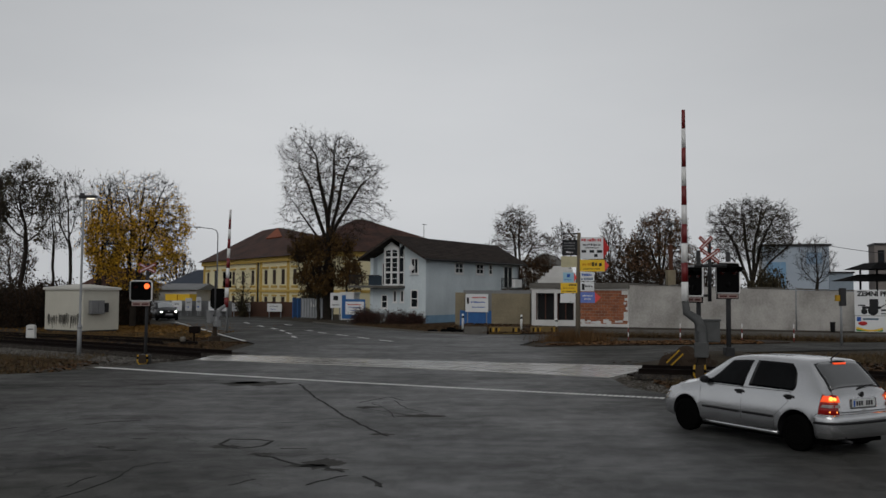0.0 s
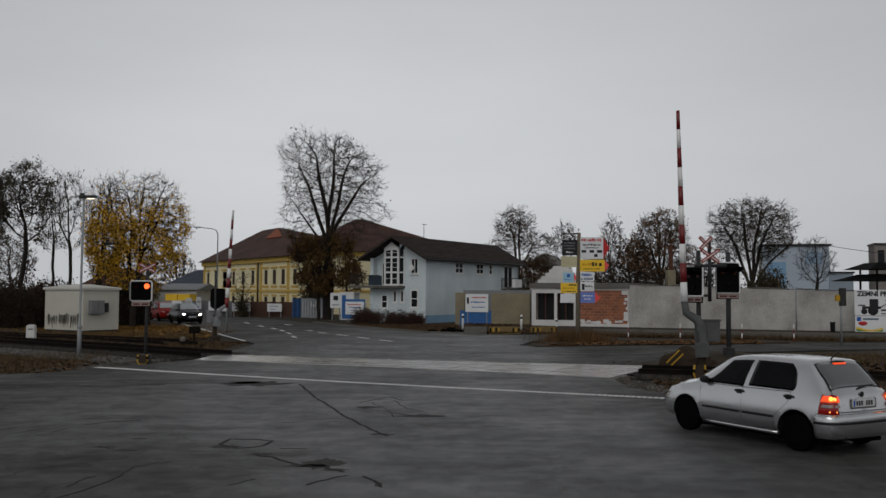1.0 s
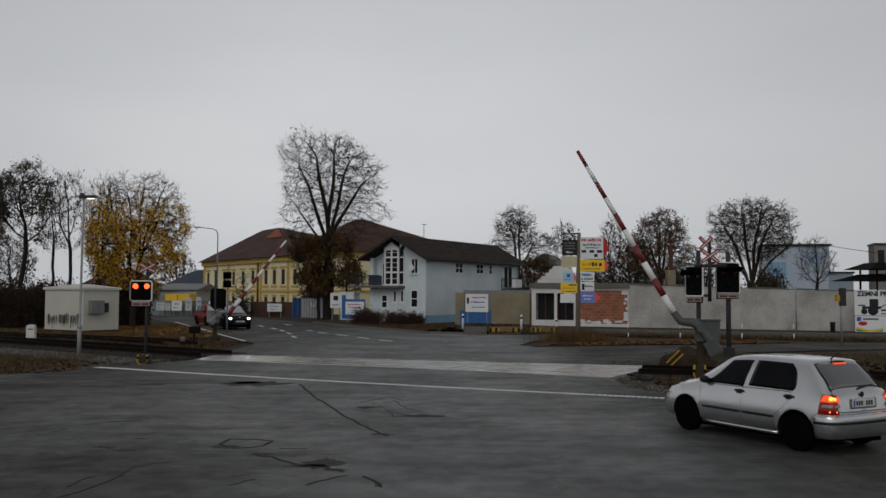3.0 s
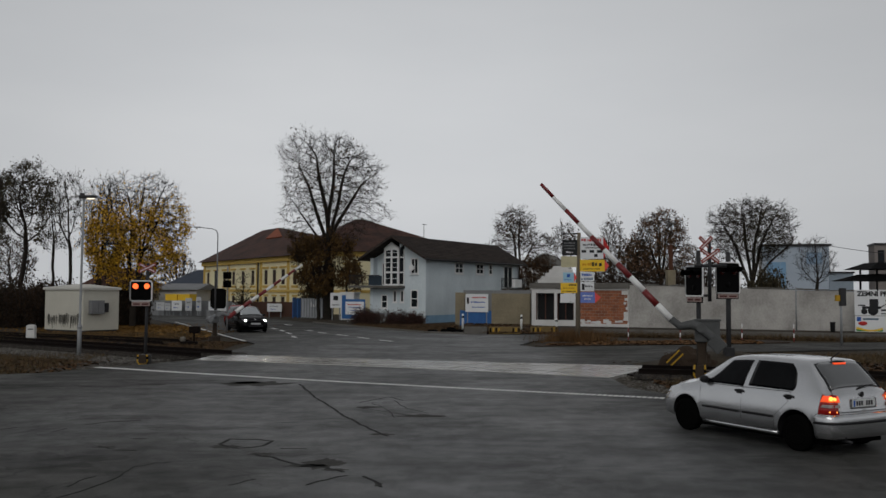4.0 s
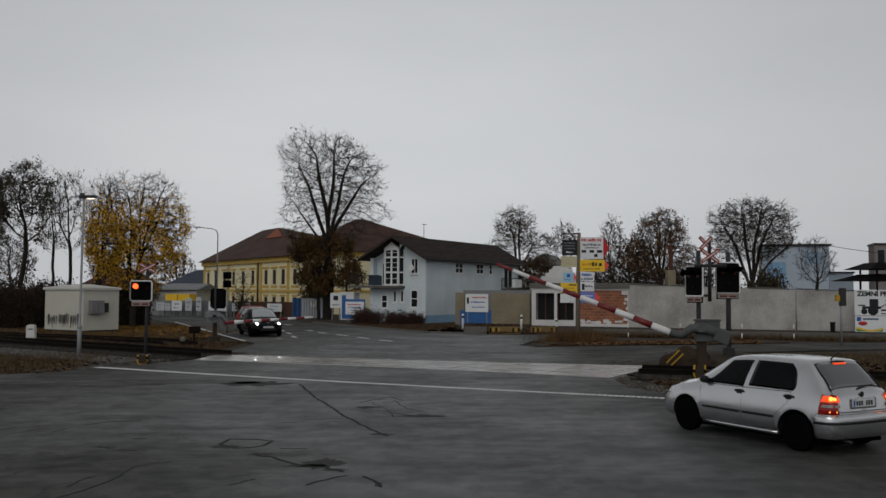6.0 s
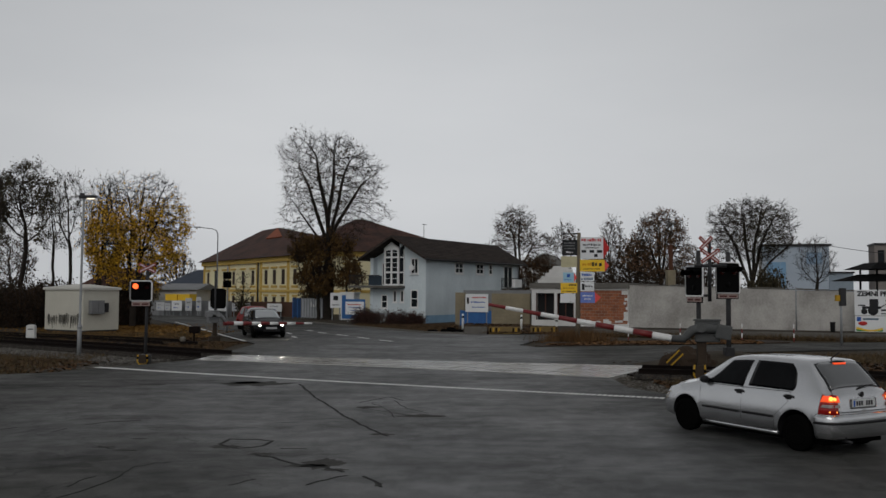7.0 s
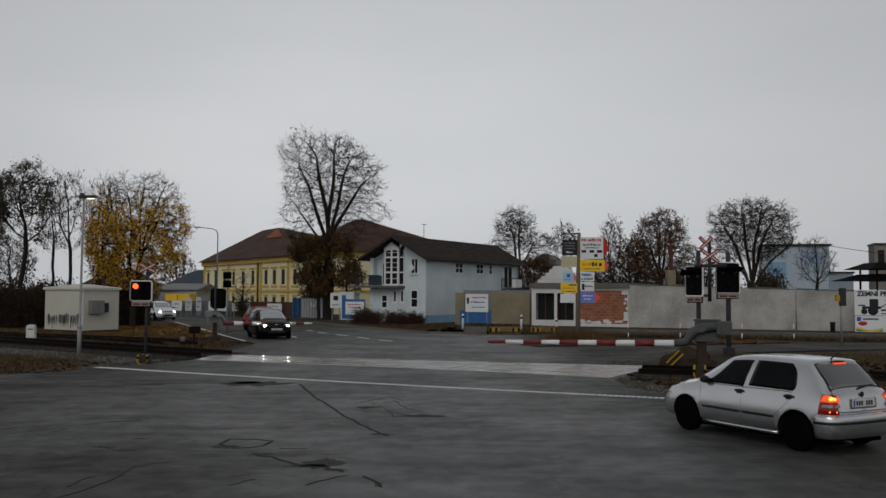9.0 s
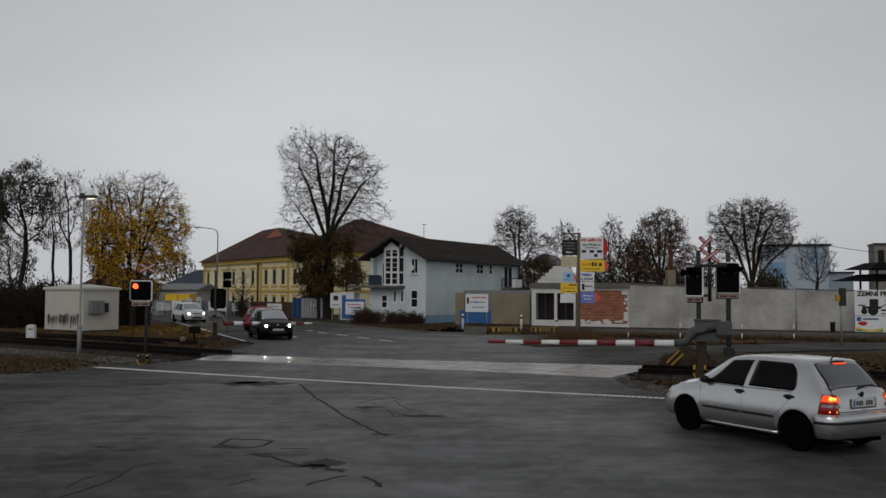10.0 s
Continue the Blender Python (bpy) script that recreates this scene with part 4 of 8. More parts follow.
def villa():
    C0, C1 = Vector((-33.0, 125.0)), Vector((-15.4, 96.4))
    L = (C1 - C0).length
    fm = facade(C0, C1)
    house = thing("villa", "large yellow and cream two-storey building with brown hipped roofs", "building", fm)
    eave = 6.25
    holes_u, holes_l = [], []
    xs = [1.4 + 3.52 * i for i in range(6)] + [23.4, 26.05, 28.7, 32.1]
    for x in xs:
        holes_u.append((x, x + 1.12, 3.1, 4.85))
        holes_l.append((x, x + 1.12, 0.2, 1.8))
    part("wall", wall_bm(L, eave, 0.5, holes_u + holes_l, -1.0), M_CREAM, house)
    for h in holes_u:
        w = window_unit(house, *h, depth=-0.02, frame_mat=M_CREAM, bars=(0, 0), w=0.05, glass=M_PANE_BROWN)
        bm = bmesh.new()
        add_box(bm, (h[0] - 0.35, -0.14, h[3] + 0.1), (h[1] + 0.35, 0.0, h[3] + 0.32))
        part("lintel", bm, M_YELLOW, w)
        part("apron", box((h[0] - 0.3, -0.1, h[2] - 0.34), (h[1] + 0.3, 0.0, h[2] - 0.07)), M_YELLOW, w)
    for h in holes_l:
        w = window_unit(house, *h, depth=-0.02, frame_mat=M_CREAM, bars=(0, 0), w=0.05, glass=M_PANE_BROWN)
        part("lintel", box((h[0] - 0.2, -0.05, h[3]), (h[1] + 0.2, 0.0, h[3] + 0.2)), M_YELLOW, w)
    bm = bmesh.new()
    add_box(bm, (-0.1, -0.12, 2.25), (L + 0.1, 0.0, 2.55))
    add_box(bm, (-0.3, -0.3, eave - 0.55), (L + 0.3, 0.0, eave))
    for x in (0.0, 10.4, 20.9, 22.1, 30.5):
        add_box(bm, (x, -0.1, -1), (x + 0.6, 0.0, eave - 0.55))
    part("cornice", bm, M_YELLOW, house)
    part("downpipe", tube([(21.8, -0.2, -1), (21.8, -0.2, eave)], 0.09, 8), M_IRON, house)
    D1 = 15.0
    bm = bmesh.new()
    add_box(bm, (0, 0.5, -1), (0.5, D1, eave))
    add_box(bm, (0.5, D1 - 0.5, -1), (L, D1, eave))
    # the farther, wider wing
    part("side_wall", bm, M_CREAM, house)

    def hip(x0, x1, y0, y1, z0, z1, rx0, rx1, name, material):
        b = bmesh.new()
        o = 0.7
        c = [(x0 - o, y0 - o, z0), (x1 + o, y0 - o, z0), (x1 + o, y1 + o, z0), (x0 - o, y1 + o, z0)]
        ym = (y0 + y1) / 2
        v = [b.verts.new(p) for p in c]
        r = [b.verts.new((rx0, ym, z1)), b.verts.new((rx1, ym, z1))]
        b.faces.new((v[0], v[1], r[1], r[0]))
        b.faces.new((v[2], v[3], r[0], r[1]))
        b.faces.new((v[1], v[2], r[1]))
        b.faces.new((v[3], v[0], r[0]))
        b.faces.new(v[::-1])
        bmesh.ops.recalc_face_normals(b, faces=b.faces)
        return part(name, b, material, house)
    hip(0, L, 0, D1, eave, 10.9, 2.4, 9.0, "roof", M_ROOFRED)
    # second wing
    M2 = fm.inverted() @ facade((-15.4, 96.4), (3.2, 103.5))
    holes = [(x, x + 1.2, 3.1, 5.2) for x in (2.0, 5.2, 8.4, 11.6, 14.8)]
    w2 = part("wing_wall", wall_bm(19.9, eave + 0.5, 0.5, holes, -1.0), M_CREAM, house)
    w2.matrix_basis = M2
    for h in holes:
        window_unit(w2, *h, depth=0.05, frame_mat=M_CREAM, glass=M_PANE_BROWN)
    bm = bmesh.new()
    for h in holes:
        add_box(bm, (h[0] - 0.35, -0.14, h[3] + 0.1), (h[1] + 0.35, 0.0, h[3] + 0.32))
    add_box(bm, (0, -0.12, 2.25), (19.9, 0.0, 2.55))
    add_box(bm, (-0.3, -0.3, eave - 0.05), (20.2, 0.0, eave + 0.5))
    c2 = part("wing_cornice", bm, M_YELLOW, house)
    c2.matrix_basis = M2
    r2 = hip(1.6, 20, 0, 18, eave + 0.5, 11.0, 8.6, 9.8, "wing_roof", M_ROOFRED)
    r2.matrix_basis = M2
    b = bmesh.new()
    vs = [b.verts.new(p) for p in ((12.6, 4.2, 9.06), (18.2, 4.2, 9.06), (9.0, 7.2, 10.77))]
    b.faces.new(vs)
    e = bmesh.ops.extrude_face_region(b, geom=b.faces[:])
    bmesh.ops.translate(b, verts=[x for x in e["geom"] if isinstance(x, bmesh.types.BMVert)], vec=(0, -0.06, 0.1))
    bmesh.ops.recalc_face_normals(b, faces=b.faces)
    part("mended_tiles", b, M_ROOFNEW, house, "orange red mended stretch of roof tiles")


villa()


M_BANK = mat("dusty_brown_concrete", (0.045, 0.036, 0.026), (0.018, 0.015, 0.012), 0.9, 22, 0.95, bump=0.6, world_space=True)


def long_wall():
    """Plastered boundary wall with a shop front at its near end."""
    A, B, C = (6.35, 64.6), (12.7, 62.0), (27.6, 56.9)
    fm = facade(B, C)
    L = math.hypot(C[0] - B[0], C[1] - B[1])
    bm = bmesh.new()
    n = 24
    rows = []
    r = random.Random(5)
    for i in range(n + 1):
        x = L * i / n
        h = 2.98 - 0.42 * i / n + r.uniform(-0.02, 0.02)
        rows.append([bm.verts.new((x, y, z)) for y, z in ((0, -0.2), (0, h), (0.3, h), (0.3, -0.2))])
    for a, b in zip(rows, rows[1:]):
        for k in range(4):
            bm.faces.new((a[k], a[(k + 1) % 4], b[(k + 1) % 4], b[k]))
    bm.faces.new(rows[0])
    bm.faces.new(rows[-1][::-1])
    bmesh.ops.recalc_face_normals(bm, faces=bm.faces)
    w = part("boundary_wall", bm, M_WALL)
    w.matrix_basis = fm
    tagged(w, "long stained grey-white plastered boundary wall", "wall", kind="structure")
    cap = bmesh.new()
    x = 0.0
    while x < L - 0.6:
        d = r.uniform(0.5, 0.95)
        h = 2.98 - 0.42 * x / L
        if r.random() < 0.9:
            add_box(cap, (x, -0.05, h + 0.005), (x + d - 0.03, 0.35, h + r.uniform(0.05, 0.11)))
        x += d
    c = part("coping", cap, M_CONC_OLD)
    c.matrix_basis = fm
    tagged(c, "broken concrete coping stones along the wall top", "coping", kind="structure")
    # shop with brick infill
    sm = facade(A, B)
    S = math.hypot(B[0] - A[0], B[1] - A[1])
    shop = thing("derelict_shop", "derelict white shop front with dark openings and stepped gable", "building", sm)
    holes = [(0.3, 1.65, 0.5, 2.4), (1.85, 3.05, 0.5, 2.4), (3.35, S - 0.05, 0.3, 2.62)]
    part("wall", wall_bm(S, 2.75, 0.35, holes), M_WALLWHITE, shop)
    part("brick_infill", box((3.35, 0.08, 0.3), (S - 0.05, 0.3, 2.62)), M_BRICK, shop, "bare red brick infill panel")
    r2 = random.Random(4)
    for k in range(26):
        u = r2.random()
        px, pz = (3.37 + (S - 3.45) * r2.random(), 0.33 + 0.16 * u) if k < 14 else (S - 0.12 - 0.2 * u * u, 0.4 + 2.15 * r2.random())
        pw, ph = r2.uniform(0.05, 0.22), r2.uniform(0.04, 0.14)
        part("plaster_remnant", box((px - pw, 0.05 + 0.002 * k / 26, pz - ph), (min(px + pw, S - 0.05), 0.079, pz + ph), 0.012), M_WALLWHITE, shop)
    for hx in holes[:2]:
        # near-black sheet close behind the opening, standing for the unlit inside
        part("dark_room", box((hx[0] - 0.1, 0.55, 0.3), (hx[1] + 0.1, 0.65, 2.6)), M_DARK, shop)
        bm = bmesh.new()
        for k in range(3):
            x = hx[0] + 0.03 + (hx[1] - hx[0] - 0.06) * k / 2
            add_box(bm, (x - 0.025, 0.12, 0.5), (x + 0.025, 0.17, 2.4))
        part("window_frame", bm, mat("brown_window_wood", (0.10, 0.045, 0.03), None, 3, 30, 0.8), shop)
    part("notice", box((2.35, -0.03, 1.85), (2.95, 0.0, 2.5)), M_BANNER, shop)
    bm = bmesh.new()
    add_box(bm, (0, 3.4, -0.2), (S, 3.7, 2.7))
    add_box(bm, (0, 0.35, -0.2), (0.3, 3.4, 2.7))
    add_box(bm, (S - 0.3, 0.35, -0.2), (S, 3.4, 2.7))
    part("back_wall", bm, M_WALLWHITE, shop)
    part("roof", box((-0.15, -0.12, 2.75), (S + 0.1, 3.8, 3.12)), M_CONC_OLD, shop)
    bm = bmesh.new()
    for k in range(5):
        add_box(bm, (0.35 + 0.28 * k, 0.3, 3.12 + 0.24 * k), (3.4 - 0.2 * k, 0.75, 3.36 + 0.24 * k))
    part("stepped_gable", bm, M_WALLWHITE, shop)
    # low retaining wall and kerb in front
    ob = part("low_wall", strip([(8.9, 53.6), (12, 52.6), (17, 51.0), (26, 48.2), (40, 44)], 0.25, -0.2, 0.32), M_CONC_OLD)
    tagged(ob, "low weathered concrete retaining wall", "wall", kind="structure")
    tagged(part("pavement", prism([(8.9, 53.7), (26, 48.3), (40, 44.1), (42, 52), (27.6, 56.8), (12.7, 61.9), (6.35, 64.5), (1.5, 67), (1.2, 54), (5.2, 53.4)], -0.2, 0.1), M_BANK),
           "dusty brown pavement and yard edge before the wall", "pavement", kind="structure")


long_wall()


# ---- cars ----
M_TYRE = mat("tyre_rubber", (0.003, 0.003, 0.003), (0.005, 0.005, 0.005), 8, 60, 0.95, bump=0.1, spec=0.01)
M_RIM = mat("dark_steel_rim", (0.003, 0.003, 0.003), None, 8, 40, 0.8, 0.0, bump=0.05, spec=0.02)
M_CARGLASS = mat("tinted_car_glass", (0.004, 0.0045, 0.005), (0.008, 0.009, 0.01), 2, 9, 0.05, bump=0.0, spec=0.07)
M_SCREENGLASS = mat("screen_glass", (0.035, 0.038, 0.04), (0.055, 0.058, 0.06), 2, 9, 0.06, bump=0.0, spec=1.0, coat=1.0)
# windscreen base is pale and part metallic to imitate a bright sky reflection
M_WINDSCREEN = mat("windscreen_painted_sheen", (0.42, 0.44, 0.45), (0.36, 0.38, 0.39), 2, 9, 0.08, 0.6, bump=0.0, spec=1.0)
M_TRIM = mat("black_plastic_trim", (0.010, 0.010, 0.011), None, 8, 60, 0.65, bump=0.08, spec=0.25)
M_TAILGLOW = mat("lit_tail_lamp", (0.4, 0.02, 0.015), (0.3, 0.015, 0.01), 6, 60, 0.2, bump=0.0, emit=(1.0, 0.10, 0.02), power=0.8)
M_TAILDARK = mat("red_lamp_lens", (0.16, 0.008, 0.008), (0.1, 0.006, 0.006), 6, 60, 0.15, bump=0.0, emit=(1.0, 0.03, 0.02), power=0.05)
M_TAILHOT = mat("tail_lamp_bulb", (0.6, 0.1, 0.02), None, 6, 60, 0.3, bump=0.0, emit=(1.0, 0.30, 0.05), power=3.2)
M_REVERSE = mat("clear_lamp_lens", (0.30, 0.27, 0.26), (0.22, 0.19, 0.18), 6, 60, 0.2, bump=0.0)
M_HEADGLOW = mat("lit_headlamp", (0.9, 0.88, 0.8), None, 6, 60, 0.2, bump=0.0, emit=(1.0, 0.93, 0.78), power=45.0)
M_LAMPGLASS = mat("headlamp_glass", (0.45, 0.46, 0.47), (0.3, 0.3, 0.31), 6, 60, 0.12, bump=0.0)
M_PLATE = mat("white_number_plate", (0.62, 0.63, 0.63), None, 4, 40, 0.4, bump=0.0)
M_CHROME = mat("chrome", (0.6, 0.6, 0.6), None, 4, 40, 0.15, 1.0, bump=0.0)
M_SILVER = mat("silver_car_paint", (0.54, 0.545, 0.555), (0.52, 0.525, 0.535), 1.5, 2.0, 0.22, 0.9, bump=0.0, coat=0.6)
M_BLACKCAR = mat("black_car_paint", (0.002, 0.002, 0.003), None, 1.5, 200, 0.22, 0.0, bump=0.0, coat=0.0, spec=0.10)
M_REDCAR = mat("red_car_paint", (0.22, 0.008, 0.006), None, 1.5, 2, 0.4, 0.0, bump=0.0, coat=0.0, spec=0.04)
M_WHITECAR = mat("white_car_paint", (0.72, 0.73, 0.74), None, 1.5, 200, 0.3, 0.0, bump=0.0, coat=0.7)

# stations from tail to nose: x, bottom z, belt z, top z, half widths: sill, flank, belt, roof edge
HATCH = [(-0.69, 0.34, 0.52, 0.56, 0.52, 0.60, 0.60, 0.50), (-0.675, 0.29, 0.58, 0.62, 0.60, 0.70, 0.70, 0.60), (-0.63, 0.26, 0.62, 0.665, 0.66, 0.755, 0.745, 0.64),
         (-0.615, 0.25, 0.78, 0.86, 0.68, 0.765, 0.735, 0.64), (-0.575, 0.24, 0.88, 0.955, 0.70, 0.78, 0.735, 0.63), (-0.52, 0.235, 0.91, 1.005, 0.71, 0.79, 0.735, 0.61),
         (-0.36, 0.22, 0.945, 1.20, 0.73, 0.805, 0.735, 0.565), (-0.14, 0.21, 0.945, 1.415, 0.74, 0.815, 0.738, 0.545), (-0.06, 0.20, 0.94, 1.44, 0.745, 0.818, 0.742, 0.545),
         (0.30, 0.20, 0.93, 1.455, 0.75, 0.823, 0.745, 0.55), (0.80, 0.20, 0.92, 1.46, 0.755, 0.823, 0.747, 0.56), (1.25, 0.20, 0.91, 1.445, 0.755, 0.823, 0.747, 0.555),
         (1.50, 0.20, 0.905, 1.42, 0.755, 0.823, 0.747, 0.545), (1.62, 0.20, 0.90, 1.385, 0.755, 0.823, 0.747, 0.545), (1.95, 0.20, 0.89, 1.19, 0.755, 0.82, 0.745, 0.59),
         (2.28, 0.20, 0.875, 0.995, 0.75, 0.815, 0.735, 0.63), (2.36, 0.20, 0.865, 0.965, 0.745, 0.812, 0.73, 0.62), (2.70, 0.21, 0.82, 0.90, 0.73, 0.79, 0.705, 0.57),
         (2.98, 0.22, 0.745, 0.815, 0.69, 0.745, 0.66, 0.52), (3.12, 0.23, 0.67, 0.73, 0.64, 0.69, 0.61, 0.48), (3.21, 0.25, 0.56, 0.61, 0.56, 0.60, 0.54, 0.42), (3.27, 0.32, 0.47, 0.50, 0.42, 0.45, 0.40, 0.30)]


class CarShape:
    """A hatchback's outer skin, from interpolated stations."""

    def __init__(self, sx, sy, sz):
        self.s = (sx, sy, sz)
        self.t = np.array(HATCH)

    def row(self, x):
        t = self.t
        return [float(np.interp(x, t[:, 0], t[:, k])) for k in range(1, 8)]

    def section(self, x):
        zb, zl, zt, w0, w1, w2, w3 = self.row(x)
        zm = zb + 0.42 * (zl - zb)
        q = [(0, zb), (w0 * 0.9, zb), (w0, zb + 0.03), (w1 * 0.985, zb + 0.14 * (zl - zb) + 0.02), (w1, zm), (w1 * 0.985, zm + 0.55 * (zl - zm)), (w2, zl)]
        for k in (0.33, 0.66):
            q.append((w2 + (w3 - w2) * k + 0.018 * math.sin(math.pi * k), zl + (zt - 0.05 - zl) * k))
        q += [(w3, max(zl + 0.01, zt - 0.05)), (w3 * 0.88, max(zl + 0.012, zt - 0.018)), (w3 * 0.5, zt - 0.004), (0, zt)]
        return q

    def p(self, x, y, z):
        return Vector((x * self.s[0], y * self.s[1], z * self.s[2]))

    def flank(self, x, z, out=0.0):
        """The point of the left flank at height z."""
        q = self.section(x)[2:10]
        zs, ws = [b for a, b in q], [a for a, b in q]
        return self.p(x, float(np.interp(z, zs, ws)) + out, z)

    def top(self, x, k, out=0.0):
        """The point of the upper skin, k from -1 to 1 across."""
        q = self.section(x)[9:]
        w3 = q[0][0]
        y = abs(k) * w3
        z = float(np.interp(y, [a for a, b in q][::-1], [b for a, b in q][::-1]))
        return self.p(x, math.copysign(y, k), z) + Vector((0, 0, out))


def quad_sheet(fn, nu, nv, thick):
    """A thin solid sheet from fn(u, v, lift)."""
    bm = bmesh.new()
    g = [[[bm.verts.new(fn(i / nu, j / nv, t)) for j in range(nv + 1)] for i in range(nu + 1)] for t in (0.0, thick)]
    for i in range(nu):
        for j in range(nv):
            bm.faces.new((g[1][i][j], g[1][i + 1][j], g[1][i + 1][j + 1], g[1][i][j + 1])).smooth = True
    for i in range(nu):
        bm.faces.new((g[0][i][0], g[0][i + 1][0], g[1][i + 1][0], g[1][i][0]))
        bm.faces.new((g[0][i][nv], g[0][i + 1][nv], g[1][i + 1][nv], g[1][i][nv]))
    for j in range(nv):
        bm.faces.new((g[0][0][j], g[0][0][j + 1], g[1][0][j + 1], g[1][0][j]))
        bm.faces.new((g[0][nu][j], g[0][nu][j + 1], g[1][nu][j + 1], g[1][nu][j]))
    bmesh.ops.recalc_face_normals(bm, faces=bm.faces)
    return bm


def wheel_parts(parent, shape, x, side, r):
    y = side * 0.712 * shape.s[1]
    hub = part("wheel", lathe([(r * 0.62, -0.085), (r * 0.9, -0.09), (r * 0.985, -0.07), (r, -0.03), (r, 0.03), (r * 0.985, 0.07), (r * 0.9, 0.09), (r * 0.62, 0.085)], 32, "Y"), M_TYRE, parent)
    hub.matrix_basis = pose(x * shape.s[0], y, r)
    bm = lathe([(0.03, 0.03), (r * 0.2, 0.05), (r * 0.5, 0.035), (r * 0.64, 0.07), (r * 0.66, 0.088), (r * 0.62, 0.09)], 24, "Y")
    if side > 0:
        bmesh.ops.rotate(bm, verts=bm.verts, matrix=Matrix.Rotation(math.pi, 3, "Z"))
    for k in range(7):
        a = 2 * math.pi * k / 7
        m = Matrix.Rotation(a, 4, "Y")
        add_box(bm, (-0.018, 0.045 if side > 0 else -0.07, r * 0.15), (0.018, 0.07 if side > 0 else -0.045, r * 0.6), m)
    part("rim", bm, M_RIM, hub)


def car(label, paint, m, sx=1.0, sy=1.0, sz=1.0, lights="", wheel_r=0.29, detail=True, group=""):
    sh = CarShape(sx, sy, sz)
    top = thing("car", label, "car", m, group)
    # body shell
    xs = sorted(set([s[0] for s in HATCH] + [a + (b - a) * k / 3 for (a, *_), (b, *_) in zip(HATCH, HATCH[1:]) for k in (1, 2) if b - a > 0.1]))
    bm = bmesh.new()
    rings = []
    for x in xs:
        q = sh.section(x)
        pts = [(a, b) for a, b in q] + [(-a, b) for a, b in q[-2:0:-1]]
        rings.append([bm.verts.new(sh.p(x, a, b)) for a, b in pts])
    n = len(rings[0])
    for r0, r1 in zip(rings, rings[1:]):
        for k in range(n):
            bm.faces.new((r0[k], r0[(k + 1) % n], r1[(k + 1) % n], r1[k])).smooth = True
    bm.faces.new(rings[0])
    bm.faces.new(rings[-1][::-1])
    bmesh.ops.recalc_face_normals(bm, faces=bm.faces)
    body = part("body", bm, [paint, M_TRIM])
    # wheel arches are cut out
    bm = bmesh.new()
    for ax in (0.0, 2.462):
        for s in (-1, 1):
            b2 = lathe([(0.362, -0.2), (0.362, 0.3)], 28, "Y")
            bmesh.ops.translate(b2, verts=b2.verts, vec=(ax * sx, s * 0.72 * sy + (0.05 if s < 0 else -0.05) - 0.0, 0.30))
            me = bpy.data.meshes.new("cut")
            b2.to_mesh(me)
            b2.free()
            bm.from_mesh(me)
            bpy.data.meshes.remove(me)
    for f in bm.faces:
        f.material_index = 1
    cutter = part("cutter", bm, [paint, M_TRIM])
    mod = body.modifiers.new("arches", "BOOLEAN")
    mod.object, mod.operation, mod.solver = cutter, "DIFFERENCE", "EXACT"
    dg = bpy.context.evaluated_depsgraph_get()
    cut = bpy.data.meshes.new_from_object(body.evaluated_get(dg))
    body.modifiers.clear()
    body.data = cut
    body.parent = top
    bm = bmesh.new()
    bm.from_mesh(cut)
    for e in bm.edges:
        e.smooth = len(e.link_faces) == 2 and e.calc_face_angle(0.0) < radians(40) and e.link_faces[0].material_index == e.link_faces[1].material_index
    for f in bm.faces:
        f.smooth = True
    big = [f for f in bm.faces if len(f.verts) > 4]
    bmesh.ops.triangulate(bm, faces=big)
    bm.to_mesh(cut)
    bm.free()
    old = cutter.data
    bpy.data.objects.remove(cutter)
    bpy.data.meshes.remove(old)
    for ax in (0.0, 2.462):
        for s in (-1, 1):
            wheel_parts(top, sh, ax, s, wheel_r)
    # dark floor behind the wheels
    part("underbody", box(sh.p(-0.45, -0.66, 0.14), sh.p(2.85, 0.66, 0.5)), M_TYRE, top)

    # side windows: lower and upper ends of the front and rear edge, in the flank's x
    def side_window(name, xr0, xr1, xf0, xf1, zlo, zhi, side):
        def fn(u, v, t):
            zz = zlo + (zhi - zlo) * v
            xr, xf = xr0 + (xr1 - xr0) * v, xf0 + (xf1 - xf0) * v
            if xr0 < 0.5:
                xr += 0.11 * (max(0.0, v - 0.6) / 0.4) ** 2 + 0.07 * (max(0.0, 0.3 - v) / 0.3) ** 2
            x = xr + (xf - xr) * u
            zt = sh.row(x)[2] - 0.05
            z = min(zz, zlo + (zt - 0.035 - zlo) * v)
            p = sh.flank(x, z, 0.002 + t)
            p.y *= side
            return p
        part(name, quad_sheet(fn, 12, 10, 0.008), M_CARGLASS, top)
    for s in (1, -1):
        side_window("front_side_window", 1.14, 1.04, 2.10, 1.50, 0.925, 1.375, s)
        side_window("rear_side_window", 0.03, 0.12, 1.02, 0.93, 0.945, 1.375, s)

    def glass(name, x0, x1, k0, k1, material):
        def fn(u, v, t):
            x = x0 + (x1 - x0) * v
            k = k0 + (k1 - k0) * v
            p = sh.top(x, (2 * u - 1) * k, 0.002)
            return p + Vector((t * 0.7 * (1 if x > 0.5 else -1), 0, t * 0.7))
        part(name, quad_sheet(fn, 10, 6, 0.01), material, top)
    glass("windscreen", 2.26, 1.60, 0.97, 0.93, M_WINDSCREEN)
    glass("rear_window", -0.50, -0.145, 1.0, 0.98, M_SCREENGLASS)
